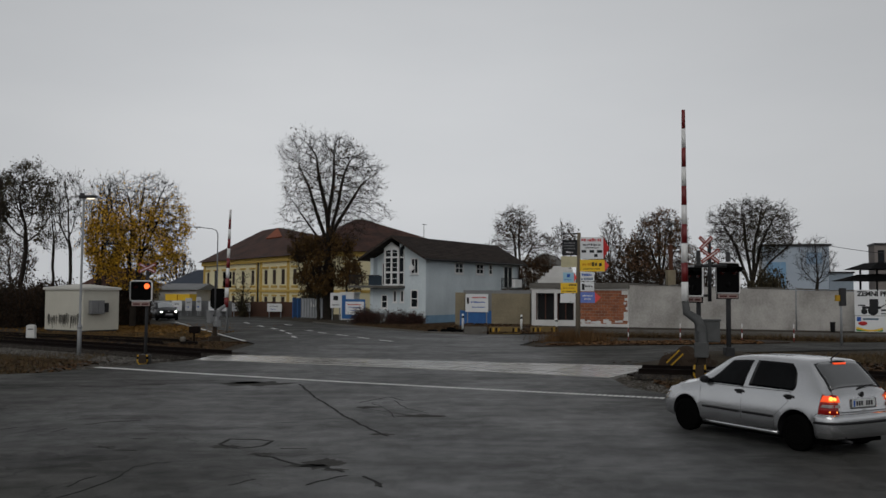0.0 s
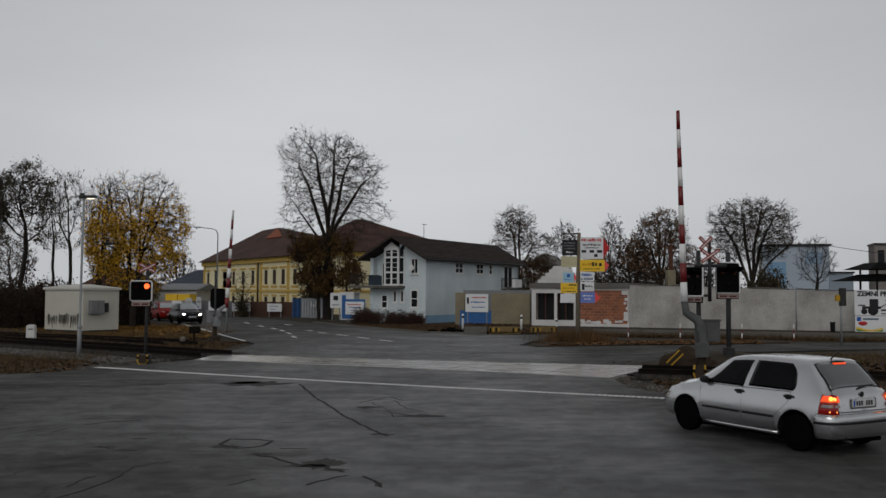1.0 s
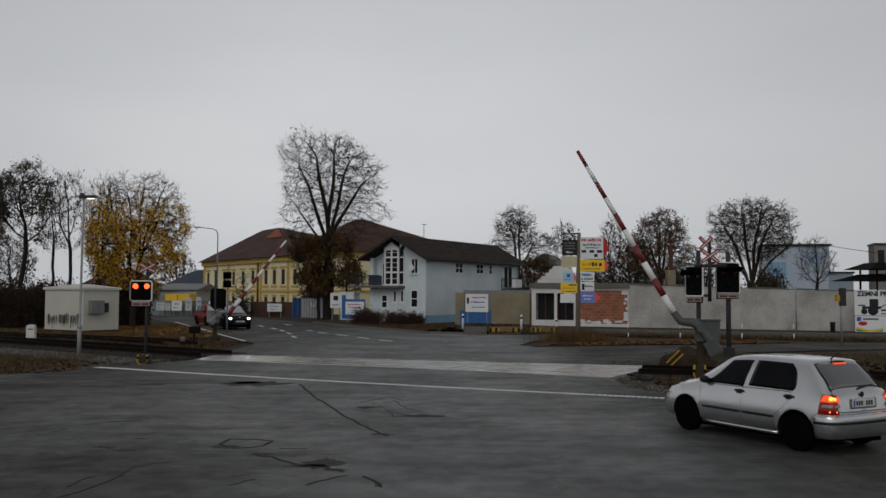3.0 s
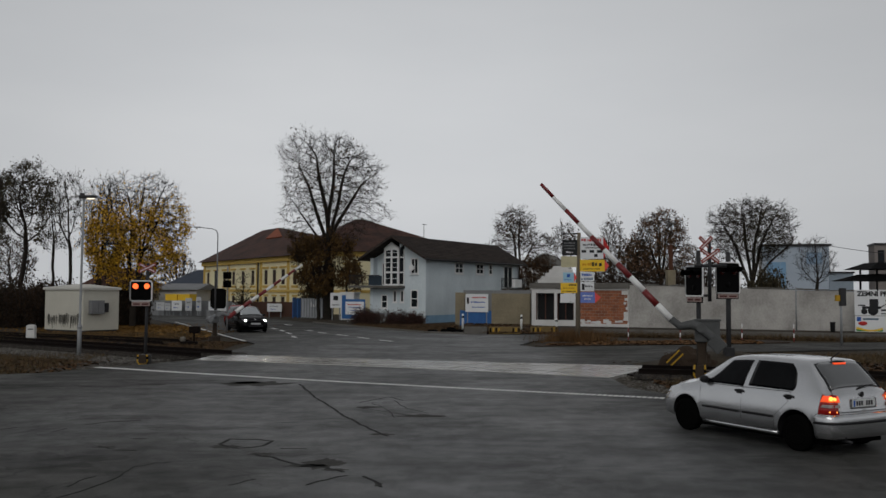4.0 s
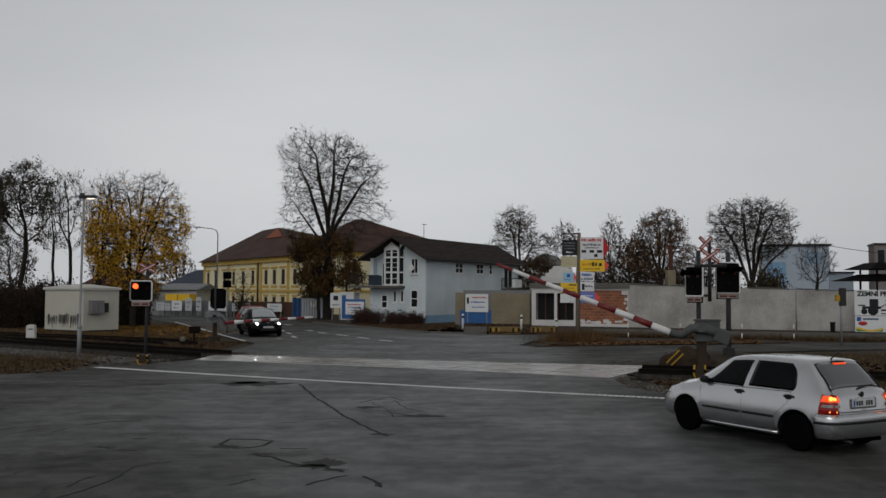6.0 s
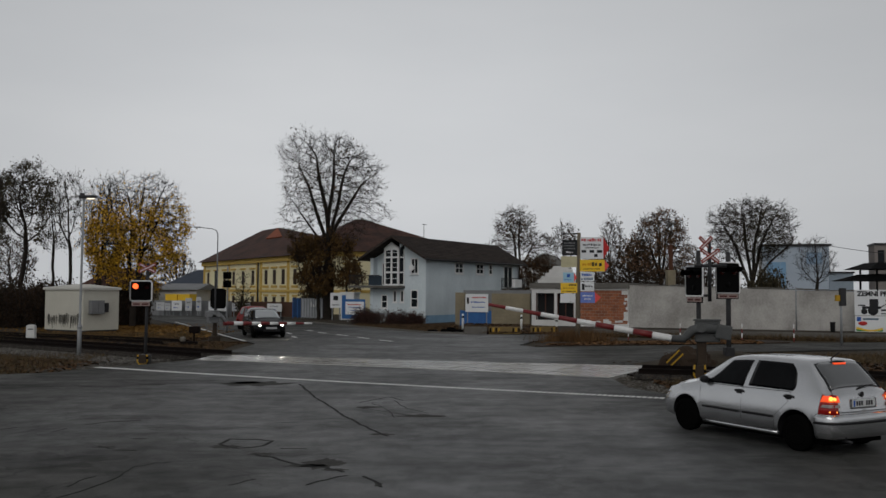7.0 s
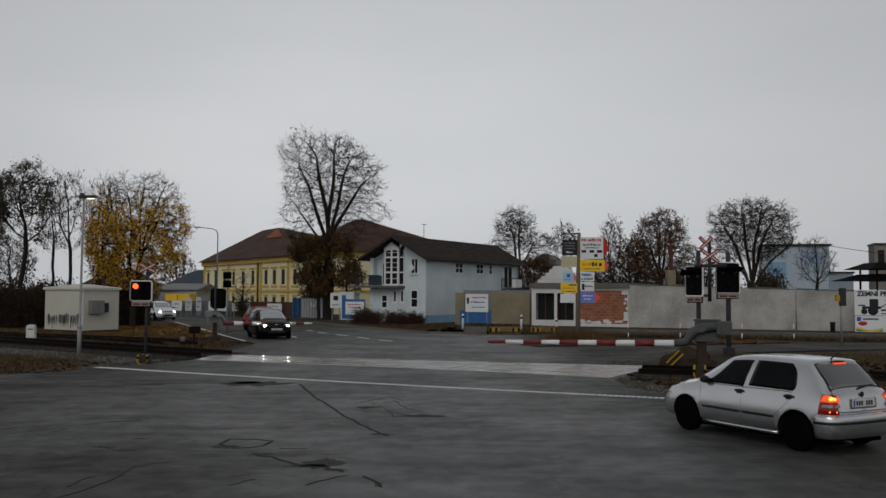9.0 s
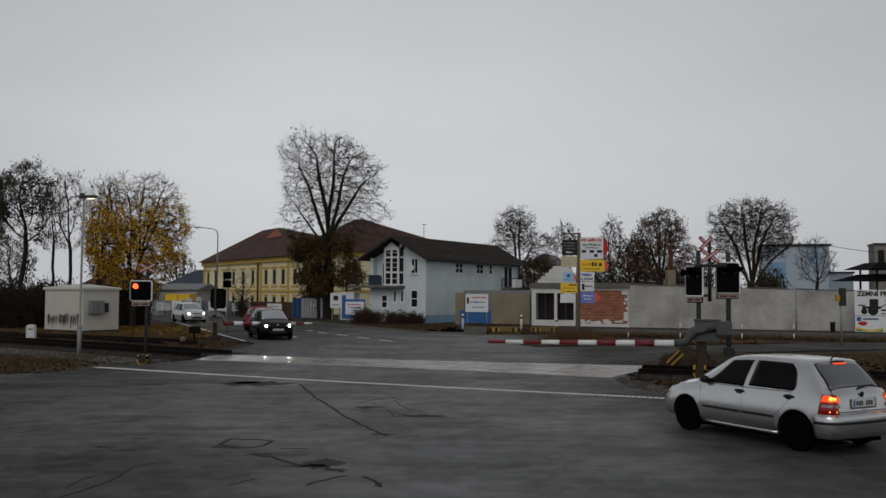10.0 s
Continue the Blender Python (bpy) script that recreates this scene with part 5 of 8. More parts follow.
    seal = [sh.top(x, k, 0.006) for x, k in ((-0.50, -0.98), (-0.38, -0.98), (-0.26, -0.98), (-0.15, -0.96), (-0.15, 0.0), (-0.15, 0.96), (-0.26, 0.98), (-0.38, 0.98), (-0.50, 0.98))]
    part("rear_window_seal", tube(seal, 0.016, 6), M_TRIM, top)

    def seam(pts, r=0.0032, name="seam", material=None, out=0.0, sides=4, both=True):
        for s in ((1, -1) if both else (1,)):
            P = []
            for (x0, z0), (x1, z1) in zip(pts, pts[1:]):
                for k in range(6):
                    P.append(sh.flank(x0 + (x1 - x0) * k / 6, z0 + (z1 - z0) * k / 6, out))
            P.append(sh.flank(*pts[-1], out))
            for p in P:
                p.y *= s
            part(name, tube(P, r, sides), material or M_TRIM, top)
    part("tailgate_seam", tube([sh.p(x, y, z) for x, y, z in ((-0.535, 0.64, 0.985), (-0.612, 0.625, 0.88), (-0.640, 0.61, 0.69), (-0.650, 0.5, 0.672), (-0.652, -0.5, 0.672),
                                                               (-0.640, -0.61, 0.69), (-0.612, -0.625, 0.88), (-0.535, -0.64, 0.985))], 0.005, 4), M_TRIM, top)
    seam([(0.15, 0.925), (1.1, 0.91), (2.12, 0.90)], 0.006, "belt_moulding", M_TRIM, 0.002, 4)
    seam([(1.11, 1.36), (1.13, 0.93), (1.13, 0.28)])
    seam([(0.13, 0.94), (0.17, 0.75), (0.42, 0.52), (0.44, 0.28)])
    seam([(2.12, 0.86), (2.09, 0.6), (2.07, 0.28)])
    seam([(0.45, 0.50), (1.09, 0.50)], 0.022, "side_moulding", M_TRIM, 0.0, 6)
    seam([(1.16, 0.50), (2.02, 0.50)], 0.022, "side_moulding", M_TRIM, 0.0, 6)
    seam([(0.40, 0.235), (2.05, 0.235)], 0.035, "sill", paint, -0.01, 6)
    for s in (1, -1):
        for hx, hz in ((1.19, 0.84), (0.15, 0.85)):
            p = sh.flank(hx, hz, 0.012)
            p.y *= s
            bm = box((-0.095, -0.02, -0.018), (0.095, 0.02, 0.018), 0.012)
            add_box(bm, (-0.05, -0.008, -0.045), (0.06, 0.008, 0.03))
            ob = part("door_handle", bm, M_TRIM, top)
            ob.matrix_basis = Matrix.Translation(p)
        p = sh.flank(2.0, 0.97, 0.085)
        p.y *= s
        bm = bmesh.new()
        bmesh.ops.create_icosphere(bm, subdivisions=2, radius=1.0, matrix=Matrix.Diagonal((0.075, 0.1, 0.068, 1)))
        add_box(bm, (-0.03, -0.13 if s > 0 else -0.02, -0.05), (0.03, 0.02 if s > 0 else 0.13, -0.01))
        ob = part("door_mirror", bm, M_TRIM, top, smooth=True)
        ob.matrix_basis = Matrix.Translation(p)
    # tail lamps, wrapped round the corner
    tg = M_TAILGLOW if "tail" in lights else M_TAILDARK

    def wrap(z0, z1, side, lift, inner=0.0, x_front=-0.42):
        """A lamp sheet from the flank round to the tail."""
        def fn(u, v, t):
            z = z0 + (z1 - z0) * v
            if u < 0.5:
                p = sh.flank(x_front - 0.03 * v + (-0.575 - x_front) * u * 2, min(z, 0.95), lift + t)
            else:
                k = (u - 0.5) * 2
                a = sh.flank(-0.575, min(z, 0.95), lift + t)
                xz = float(np.interp(z, [0.62, 0.665, 0.86, 0.955, 1.005], [-0.66, -0.63, -0.615, -0.575, -0.52]))
                b = sh.p(xz - lift - t, 0.62 - inner, z)
                p = a + (b - a) * k
                p.x -= 0.045 * math.sin(math.pi * (0.15 + 0.7 * k))
            p.y *= side
            return p
        return quad_sheet(fn, 12, 4, 0.008)
    for s in (1, -1):
        lamp = part("tail_lamp", wrap(0.64, 0.94, s, 0.004), M_TAILDARK, top)
        if "tail" in lights:
            part("lit_upper", wrap(0.83, 0.925, s, 0.012, 0.03, -0.45), M_TAILGLOW, lamp)
            part("reverse_lens", wrap(0.745, 0.79, s, 0.012, 0.03, -0.47), M_REVERSE, lamp, "clear grey reversing lens")
            for zc, xx, yy, q in ((0.885, -0.585, 0.715, 0.036), (0.875, -0.60, 0.655, 0.03), (0.685, -0.575, 0.735, 0.015), (0.68, -0.625, 0.645, 0.015)):
                bm = bmesh.new()
                bmesh.ops.create_icosphere(bm, subdivisions=2, radius=q)
                ob = part("bulb_glow", bm, M_TAILHOT, lamp, smooth=True)
                ob.matrix_basis = Matrix.Translation(sh.p(xx - 0.03, s * (yy + 0.02), zc))
    # tail: plate, bumper lip, badge, wiper, high lamp
    pl = part("number_plate", box(sh.p(-0.645, -0.26, 0.735), sh.p(-0.622, 0.26, 0.85), 0.004), M_PLATE, top)
    part("blue_band", box(sh.p(-0.648, 0.215, 0.742), sh.p(-0.6455, 0.255, 0.843)), M_BLUEINK, pl)
    for k in range(7):
        y = 0.17 - 0.058 * k
        if k != 3:
            part("plate_bar", box(sh.p(-0.648, y - 0.02, 0.757), sh.p(-0.6455, y + 0.02, 0.83)), M_BLACKINK, pl)
    part("plate_recess", box(sh.p(-0.632, -0.32, 0.70), sh.p(-0.60, 0.32, 0.88), 0.02), paint, top)
    half = [(-0.372, 0.806), (-0.45, 0.800), (-0.53, 0.782), (-0.595, 0.742), (-0.64, 0.675), (-0.668, 0.56), (-0.685, 0.36), (-0.694, 0.12)]
    plan = half + [(px, -py) for px, py in half[::-1]]
    prof = [(-0.06, 0.245), (0.005, 0.27), (0.028, 0.36), (0.036, 0.47), (0.036, 0.57), (0.024, 0.618), (-0.02, 0.64), (-0.07, 0.645)]

    def bumper_at(i, out, z):
        (x0, y0), (x1, y1) = plan[max(i - 1, 0)], plan[min(i + 1, len(plan) - 1)]
        q = math.hypot(x1 - x0, y1 - y0)
        return sh.p(plan[i][0] + (y1 - y0) / q * out, plan[i][1] - (x1 - x0) / q * out, z)
    bm = bmesh.new()
    rows = [[bm.verts.new(bumper_at(i, o, z)) for o, z in prof] for i in range(len(plan))]
    for r0, r1 in zip(rows, rows[1:]):
        for k in range(len(prof)):
            bm.faces.new((r0[k], r0[(k + 1) % len(prof)], r1[(k + 1) % len(prof)], r1[k])).smooth = k < len(prof) - 1
    bm.faces.new(rows[0])
    bm.faces.new(rows[-1][::-1])
    bmesh.ops.recalc_face_normals(bm, faces=bm.faces)
    rear = part("rear_bumper", bm, paint, top)
    part("rear_bumper_strip", tube([bumper_at(i, 0.036, 0.505) for i in range(len(plan))], 0.021, 8), M_TRIM, rear, "black rubbing strip")
    part("badge", lathe([(0.001, -0.006), (0.042, -0.006), (0.042, 0.006), (0.001, 0.006)], 18, "X"), M_TRIM, top).matrix_basis = Matrix.Translation(sh.p(-0.605, 0, 0.925))
    part("high_brake_lamp", box(sh.p(-0.215, -0.14, 1.365), sh.p(-0.175, 0.14, 1.392), 0.005), tg, top)
    part("rear_wiper", tube([sh.p(-0.535, 0.02, 1.0), sh.p(-0.52, -0.15, 1.04), sh.p(-0.50, -0.42, 1.055)], [0.014, 0.011, 0.007], 6), M_TRIM, top)
    part("aerial", tube([sh.p(-0.02, 0, 1.43), sh.p(-0.26, 0, 1.60)], [0.014, 0.003], 6), M_TRIM, top)
    part("exhaust", tube([sh.p(-0.4, 0.4, 0.22), sh.p(-0.72, 0.4, 0.21)], 0.024, 8), M_IRON, top)
    # nose: headlamps, grille, plate, fog lamps
    for s in (1, -1):
        def fn(u, v, t, s=s):
            x = 3.02 + 0.10 * u - 0.03 * v
            q = sh.row(x)
            y = q[3] * (1.0 - 0.42 * u)
            p = sh.p(3.075 - 0.16 * (1 - u) ** 2 + t + 0.03 * (1 - v), y, 0.60 + 0.13 * v + 0.012 * (1 - u))
            p.y *= s
            return p
        lamp = part("headlamp", quad_sheet(fn, 6, 3, 0.05), M_LAMPGLASS, top)
        if "head" in lights:
            bm = bmesh.new()
            bmesh.ops.create_icosphere(bm, subdivisions=2, radius=0.07)
            ob = part("beam", bm, M_HEADGLOW, lamp, smooth=True)
            ob.matrix_basis = Matrix.Translation(sh.p(3.10, s * 0.55, 0.665))
    part("grille", box(sh.p(3.05, -0.33, 0.60), sh.p(3.19, 0.33, 0.70), 0.02), M_TRIM, top)
    part("lower_grille", box(sh.p(3.15, -0.40, 0.32), sh.p(3.285, 0.40, 0.44), 0.02), M_TRIM, top)
    part("front_plate", box(sh.p(3.26, -0.26, 0.455), sh.p(3.29, 0.26, 0.555), 0.004), M_LAMPGLASS, top)
    part("front_badge", lathe([(0.001, -0.006), (0.05, -0.006), (0.05, 0.006), (0.001, 0.006)], 18, "X"), M_CHROME, top).matrix_basis = Matrix.Translation(sh.p(3.16, 0, 0.72))
    return top


car("silver five-door hatchback waiting with lit tail lamps", M_SILVER, pose(6.34, 14.9, 0, 0, 0, 118.4), lights="tail")
DARK_CAR = car("black compact sport utility car with lit headlamps", M_BLACKCAR, pose(-9.5, 49.5, 0, 0, 0, -65), 1.03, 1.08, 1.04, "head", 0.32)
RED_CAR = car("red hatchback queueing behind the black car", M_REDCAR, pose(-13, 57, 0, 0, 0, -62), 1.0, 1.02, 1.02, "")
WHITE_CAR = car("white hatchback with lit headlamps on the road", M_WHITECAR, pose(-22, 75, 0, 0, 0, -57), 1.02, 1.06, 1.04, "head")

# ---- barriers and crossing signals ----
M_BARRED = mat("barrier_red", (0.165, 0.009, 0.010), (0.09, 0.007, 0.008), 3, 30, 0.45, bump=0.03)
M_BARWHITE = mat("barrier_white", (0.72, 0.72, 0.71), (0.6, 0.6, 0.59), 3, 30, 0.45, bump=0.03)
M_POST = mat("rusty_post", (0.045, 0.032, 0.022), (0.018, 0.014, 0.011), 3, 30, 0.85, bump=0.3)
M_GREYPAINT = mat("grey_machine_paint", (0.085, 0.088, 0.088), (0.04, 0.042, 0.044), 2, 30, 0.6, bump=0.08)
M_MAST = mat("mast_grey", (0.038, 0.038, 0.04), (0.02, 0.02, 0.022), 2, 30, 0.6, bump=0.08)
M_YELLOWPAINT = mat("hazard_yellow", (0.46, 0.27, 0.02), (0.28, 0.165, 0.02), 3, 30, 0.6, bump=0.05)
M_BOARD = mat("black_signal_board", (0.003, 0.003, 0.003), None, 3, 30, 0.8, bump=0.02, spec=0.06)
M_LENSDARK = mat("dark_red_lens", (0.05, 0.004, 0.004), None, 3, 30, 0.12, bump=0)
M_LENSLIT = mat("lit_red_lens", (0.6, 0.08, 0.03), None, 3, 30, 0.2, bump=0, emit=(1.0, 0.125, 0.03), power=2.2)
M_SIGNWHITE = mat("white_sign_enamel", (0.7, 0.7, 0.7), None, 3, 30, 0.4, bump=0.02)
M_CROSSRED = mat("cross_red", (0.26, 0.04, 0.028), None, 3, 30, 0.5, bump=0.02)


def barrier(m, pivot_h, length, segments, stripes_from, off, label, red_first, k=1.0):
    """A half barrier: foot, machine housing and the arm that swings about its pivot. x: along the lowered arm."""
    top = thing("level_crossing_barrier", label, "barrier", m, "barriers of the level crossing")
    paint = M_GREYP if k < 1 else M_GREYPAINT
    part("foot", box((-0.22, -0.2, -0.15), (0.22, 0.2, 0.22), 0.02), M_POST, top)
    part("post", box((-0.13 * k, -0.12 * k, 0.22), (0.13 * k, 0.12 * k, pivot_h - 0.35), 0.02), M_POST, top, "rusty brown steel post")
    hs = part("machine_housing", box((-0.52 * k, -0.2, pivot_h - 0.42), (0.2 * k, 0.22, pivot_h + 0.2 * k), 0.04), paint, top)
    part("lid", box((-0.55 * k, -0.23, pivot_h + 0.2 * k), (0.23 * k, 0.25, pivot_h + 0.2 * k + 0.05), 0.015), paint, hs)
    part("lock", box((-0.2, -0.215, pivot_h - 0.1), (-0.13, -0.2, pivot_h - 0.02)), M_IRON, hs)
    arm = thing("arm", "", "", pose(0, -0.3, pivot_h))
    arm.parent = top
    # bracket from the pivot down to the arm's line
    bm = bmesh.new()
    s = stripes_from
    add_tube(bm, [(-0.5, 0, 0.05), (0.0, 0, 0.0), (0.25, 0, -0.12), (0.45, 0, -off * 0.9), (s + 0.05, 0, -off)], [0.12 * k, 0.15 * k, 0.14 * k, 0.12 * k, 0.1], 8)
    add_tube(bm, [(0, -0.12, 0), (0, 0.14, 0)], 0.13, 14)
    part("bracket", bm, paint, arm)
    bm = bmesh.new()
    for y in (-0.16, 0.06):
        add_box(bm, (-0.86 * k, y, -0.20 * k), (-0.42 * k, y + 0.1, 0.2 * k), bevel=0.03)
    part("counterweight", bm, paint, arm)
    d = (length - s) / segments
    for k in range(segments):
        a, b = s + d * k, s + d * (k + 1)
        r0, r1 = 0.115 - 0.062 * (a / length), 0.115 - 0.062 * (b / length)
        bm = bmesh.new()
        add_tube(bm, [(a, 0, -off), (b, 0, -off)], [r0, r1], 10)
        bmesh.ops.recalc_face_normals(bm, faces=bm.faces)
        part("stripe", bm, M_BARRED if (k % 2 == 0) == red_first else M_BARWHITE, arm)
    return arm


ARM_RIGHT = barrier(Matrix.Translation((7.69, 26.9, 0)) @ Matrix.Rotation(radians(162.0), 4, "Z"), 1.47, 6.48, 10, 0.78, 0.46, "grey level crossing barrier with red and white striped arm", False)
ARM_LEFT = barrier(Matrix.Translation((-11.3, 45.0, 0)) @ Matrix.Rotation(radians(36.0), 4, "Z"), 1.3, 5.24, 10, 0.35, 0.44, "farther grey level crossing barrier with striped arm", True, 0.7)


def cross_sign(parent, m, arm, spread):
    """A diagonal cross of two red-edged white boards."""
    for s in (1, -1):
        bm = box((-arm / 2, -0.012 + 0.012 * s, -0.055), (arm / 2, 0.012 + 0.012 * s, 0.055), 0.01)
        brd = part("cross_board", bm, M_CROSSRED, parent)
        brd.matrix_basis = m @ pose(0, 0, 0, 0, s * spread, 0)
        part("white_stripe", box((-arm / 2 + 0.05, -0.016 + 0.012 * s, -0.014), (arm / 2 - 0.05, -0.0125 + 0.012 * s, 0.014)), M_SIGNWHITE, brd)


def signal(x, y, z, yaw, w, h, zc, mast_h, label, lens=False, crosses=(), masts=0.05, lean=0.0, shift=0.0):
    """A crossing signal: mast, black board with white rim, hooded lenses, caption and diagonal crosses."""
    top = thing("crossing_signal", label, "railway signal", pose(x, y, z, 0, 0, 0), "signals of the level crossing")
    part("mast", tube([(0, 0, -0.4), (lean, 0, mast_h)], masts, 12), M_MAST, top)
    bm = box((-0.16, -0.16, -0.3), (0.16, 0.16, 0.3), 0.03)
    part("mast_foot", bm, M_IRON, top)
    B = pose(lean * zc / mast_h, 0, zc, 0, 0, yaw) @ pose(shift, -0.14, 0)
    bm = box((-w / 2, -0.02, -h / 2), (w / 2, 0.02, h / 2))
    es = [e for e in bm.edges if abs(e.verts[0].co.y - e.verts[1].co.y) > 0.03]
    bmesh.ops.bevel(bm, geom=es, offset=0.05, segments=4, affect="EDGES")
    board = part("board", bm, M_BOARD, top)
    board.matrix_basis = B
    bm = bmesh.new()
    r, e = 0.026, w / 2
    c = [(-e + 0.05, -h / 2), (e - 0.05, -h / 2), (e, -h / 2 + 0.05), (e, h / 2 - 0.05), (e - 0.05, h / 2), (-e + 0.05, h / 2), (-e, h / 2 - 0.05), (-e, -h / 2 + 0.05)]
    for (a, b), (a2, b2) in zip(c, c[1:] + c[:1]):
        add_tube(bm, [(a, -0.01, b), (a2, -0.01, b2)], r, 6)
    part("rim", bm, M_SIGNWHITE, board)
    part("caption_backing", box((-w * 0.46, 0.002, -h / 2 - 0.2), (w * 0.46, 0.02, -h / 2 + 0.02)), M_BOARD, board)
    cap = part("caption_plate", box((-w * 0.42, -0.02, -h / 2 - 0.17), (w * 0.42, 0.0, -h / 2 - 0.03), 0.01), mat("caption_pink", (0.36, 0.27, 0.25), None, 3, 30, 0.6), board)
    part("caption_bar", box((-w * 0.36, -0.0235, -h / 2 - 0.135), (-w * 0.04, -0.0205, -h / 2 - 0.075)), mat("caption_print", (0.10, 0.035, 0.03), None, 3, 30, 0.7, bump=0), cap)
    part("caption_bar", box((w * 0.04, -0.0235, -h / 2 - 0.135), (w * 0.36, -0.0205, -h / 2 - 0.075)), mat("caption_print", (0.10, 0.035, 0.03), None, 3, 30, 0.7, bump=0), cap)
    part("bracket", box((-0.05, 0.02, -h * 0.3), (0.05, 0.13, h * 0.3)), M_MAST, board)
    discs = []
    for s in (-1, 1):
        lx, lz, lr = s * w * 0.26, h * 0.24, w * 0.135
        part("lens", lathe([(0.001, -0.01), (lr, -0.01), (lr, 0.01), (0.001, 0.012)], 22, "Y"), M_LENSDARK, board).matrix_basis = pose(lx, -0.025, lz)
        # half-round hood
        bm = bmesh.new()
        for k in range(11):
            a0, a1 = math.pi * (k / 11) * 1.2 - 0.3, math.pi * ((k + 1) / 11) * 1.2 - 0.3
            v = [bm.verts.new((q * math.cos(a), yy, q * math.sin(a))) for a, yy, q in ((a0, -0.02, lr * 1.1), (a1, -0.02, lr * 1.1), (a1, -0.26, lr * 1.05), (a0, -0.26, lr * 1.05))]
            bm.faces.new(v)
        bmesh.ops.solidify(bm, geom=bm.faces[:], thickness=0.008)
        part("hood", bm, M_BOARD, board).matrix_basis = pose(lx, 0, lz)
        if lens:
            lit = part("lit_lens", lathe([(0.001, -0.006), (lr * 0.97, -0.006), (lr * 0.97, 0.006), (0.001, 0.006)], 22, "Y"), M_LENSLIT, board)
            lit.matrix_basis = pose(lx, 0.06, lz)
            discs.append((lit, lx, lz))
    part("lens", lathe([(0.001, -0.01), (w * 0.1, -0.01), (w * 0.1, 0.01), (0.001, 0.012)], 22, "Y"), M_BOARD, board).matrix_basis = pose(0, -0.025, -h * 0.22)
    for cz, cyaw, arm, spread in crosses:
        cross_sign(top, pose(lean * cz / mast_h, -0.07, cz, 0, 0, cyaw), arm, spread)
    return discs


LIT = signal(-10.15, 31.02, 0, 18, 0.70, 0.68, 2.46, 3.42, "crossing signal with two flashing red lights and small cross", True, [(3.25, 20, 0.62, 27)], 0.055, 0.03, shift=-0.20)
signal(7.70, 27.25, 0, -72, 0.9, 0.9, 2.85, 3.78, "crossing signal facing the road beside the barrier", False, (), 0.07)
signal(9.78, 31.0, 0.35, 26, 1.06, 1.04, 2.66, 3.55, "crossing signal on a grey mast on the ballast mound", False, (), 0.085, shift=-0.16)


def cross_carrier():
    """A bracket pipe between the nearer signals that carries two diagonal crosses."""
    top = thing("crossing_cross", "two red and white diagonal crosses on a black bracket pipe", "railway sign", pose(7.80, 26.45, 0))
    part("pipe", tube([(0, 0, 2.25), (0, 0, 4.0)], 0.055, 10), M_IRON, top)
    part("bracket", tube([(-0.44, 0, 3.28), (0.0, 0, 3.3), (0.5, 0, 3.28)], 0.05, 8), M_IRON, top)
    part("mast_clamp", tube([(-0.1, 0.82, 2.5), (-0.03, 0.4, 2.42), (0.0, 0.0, 2.42)], 0.04, 8), M_IRON, top)
    cross_sign(top, pose(0.0, -0.08, 3.58, 0, 0, 12), 0.68, 33)
    cross_sign(top, pose(-0.12, -0.06, 3.95, 0, 0, 16), 0.54, 42)


cross_carrier()


# ---- trees and bushes ----
M_BARK = mat("dark_bark", (0.024, 0.019, 0.015), (0.012, 0.010, 0.009), 3, 25, 0.95, bump=0.6)
M_TWIG = mat("twig_bark", (0.026, 0.021, 0.017), (0.015, 0.012, 0.011), 3, 25, 0.95, bump=0.0)
M_LEAF_YELLOW = mat("yellow_autumn_leaves", (0.60, 0.34, 0.022), (0.22, 0.11, 0.014), 0.6, 5, 0.8, bump=0, island=0.5)
M_LEAF_RUST = mat("rusty_brown_leaves", (0.062, 0.034, 0.016), (0.026, 0.017, 0.011), 0.6, 5, 0.85, bump=0, island=0.5)
M_HEDGE = mat("red_brown_hedge", (0.060, 0.026, 0.020), (0.022, 0.012, 0.010), 0.8, 5, 0.9, bump=0, island=0.5)
M_THICKET = mat("dark_brown_thicket", (0.034, 0.021, 0.012), (0.012, 0.008, 0.006), 0.5, 4, 0.9, bump=0, island=0.6)
M_LEAF_TAN = mat("tan_brown_leaves", (0.13, 0.068, 0.032), (0.06, 0.035, 0.02), 0.6, 5, 0.85, bump=0, island=0.5)
M_LEAF_UMBER = mat("umber_olive_leaves", (0.10, 0.055, 0.016), (0.03, 0.02, 0.009), 0.6, 5, 0.85, bump=0, island=0.5)
M_LEAF_OLIVE = mat("dull_olive_leaves", (0.052, 0.042, 0.022), (0.024, 0.020, 0.012), 0.6, 5, 0.85, bump=0, island=0.5)


def raw_tube(V, F, pts, radii, sides):
    o = len(V)
    for i, p in enumerate(pts):
        d = (pts[min(i + 1, len(pts) - 1)] - pts[max(i - 1, 0)])
        d.normalize()
        a = d.orthogonal().normalized()
        b = d.cross(a)
        for k in range(sides):
            t = 2 * math.pi * k / sides
            V.append(p + radii[i] * (math.cos(t) * a + math.sin(t) * b))
    for i in range(len(pts) - 1):
        for k in range(sides):
            F.append((o + i * sides + k, o + i * sides + (k + 1) % sides, o + (i + 1) * sides + (k + 1) % sides, o + (i + 1) * sides + k))


def raw_mesh(name, V, F, material, parent=None, smooth=True):
    me = bpy.data.meshes.new(name)
    me.from_pydata([tuple(v) for v in V], [], F)
    me.materials.append(material)
    if smooth:
        me.shade_smooth()
    ob = new(name, me)
    if parent:
        ob.parent = parent
    return ob


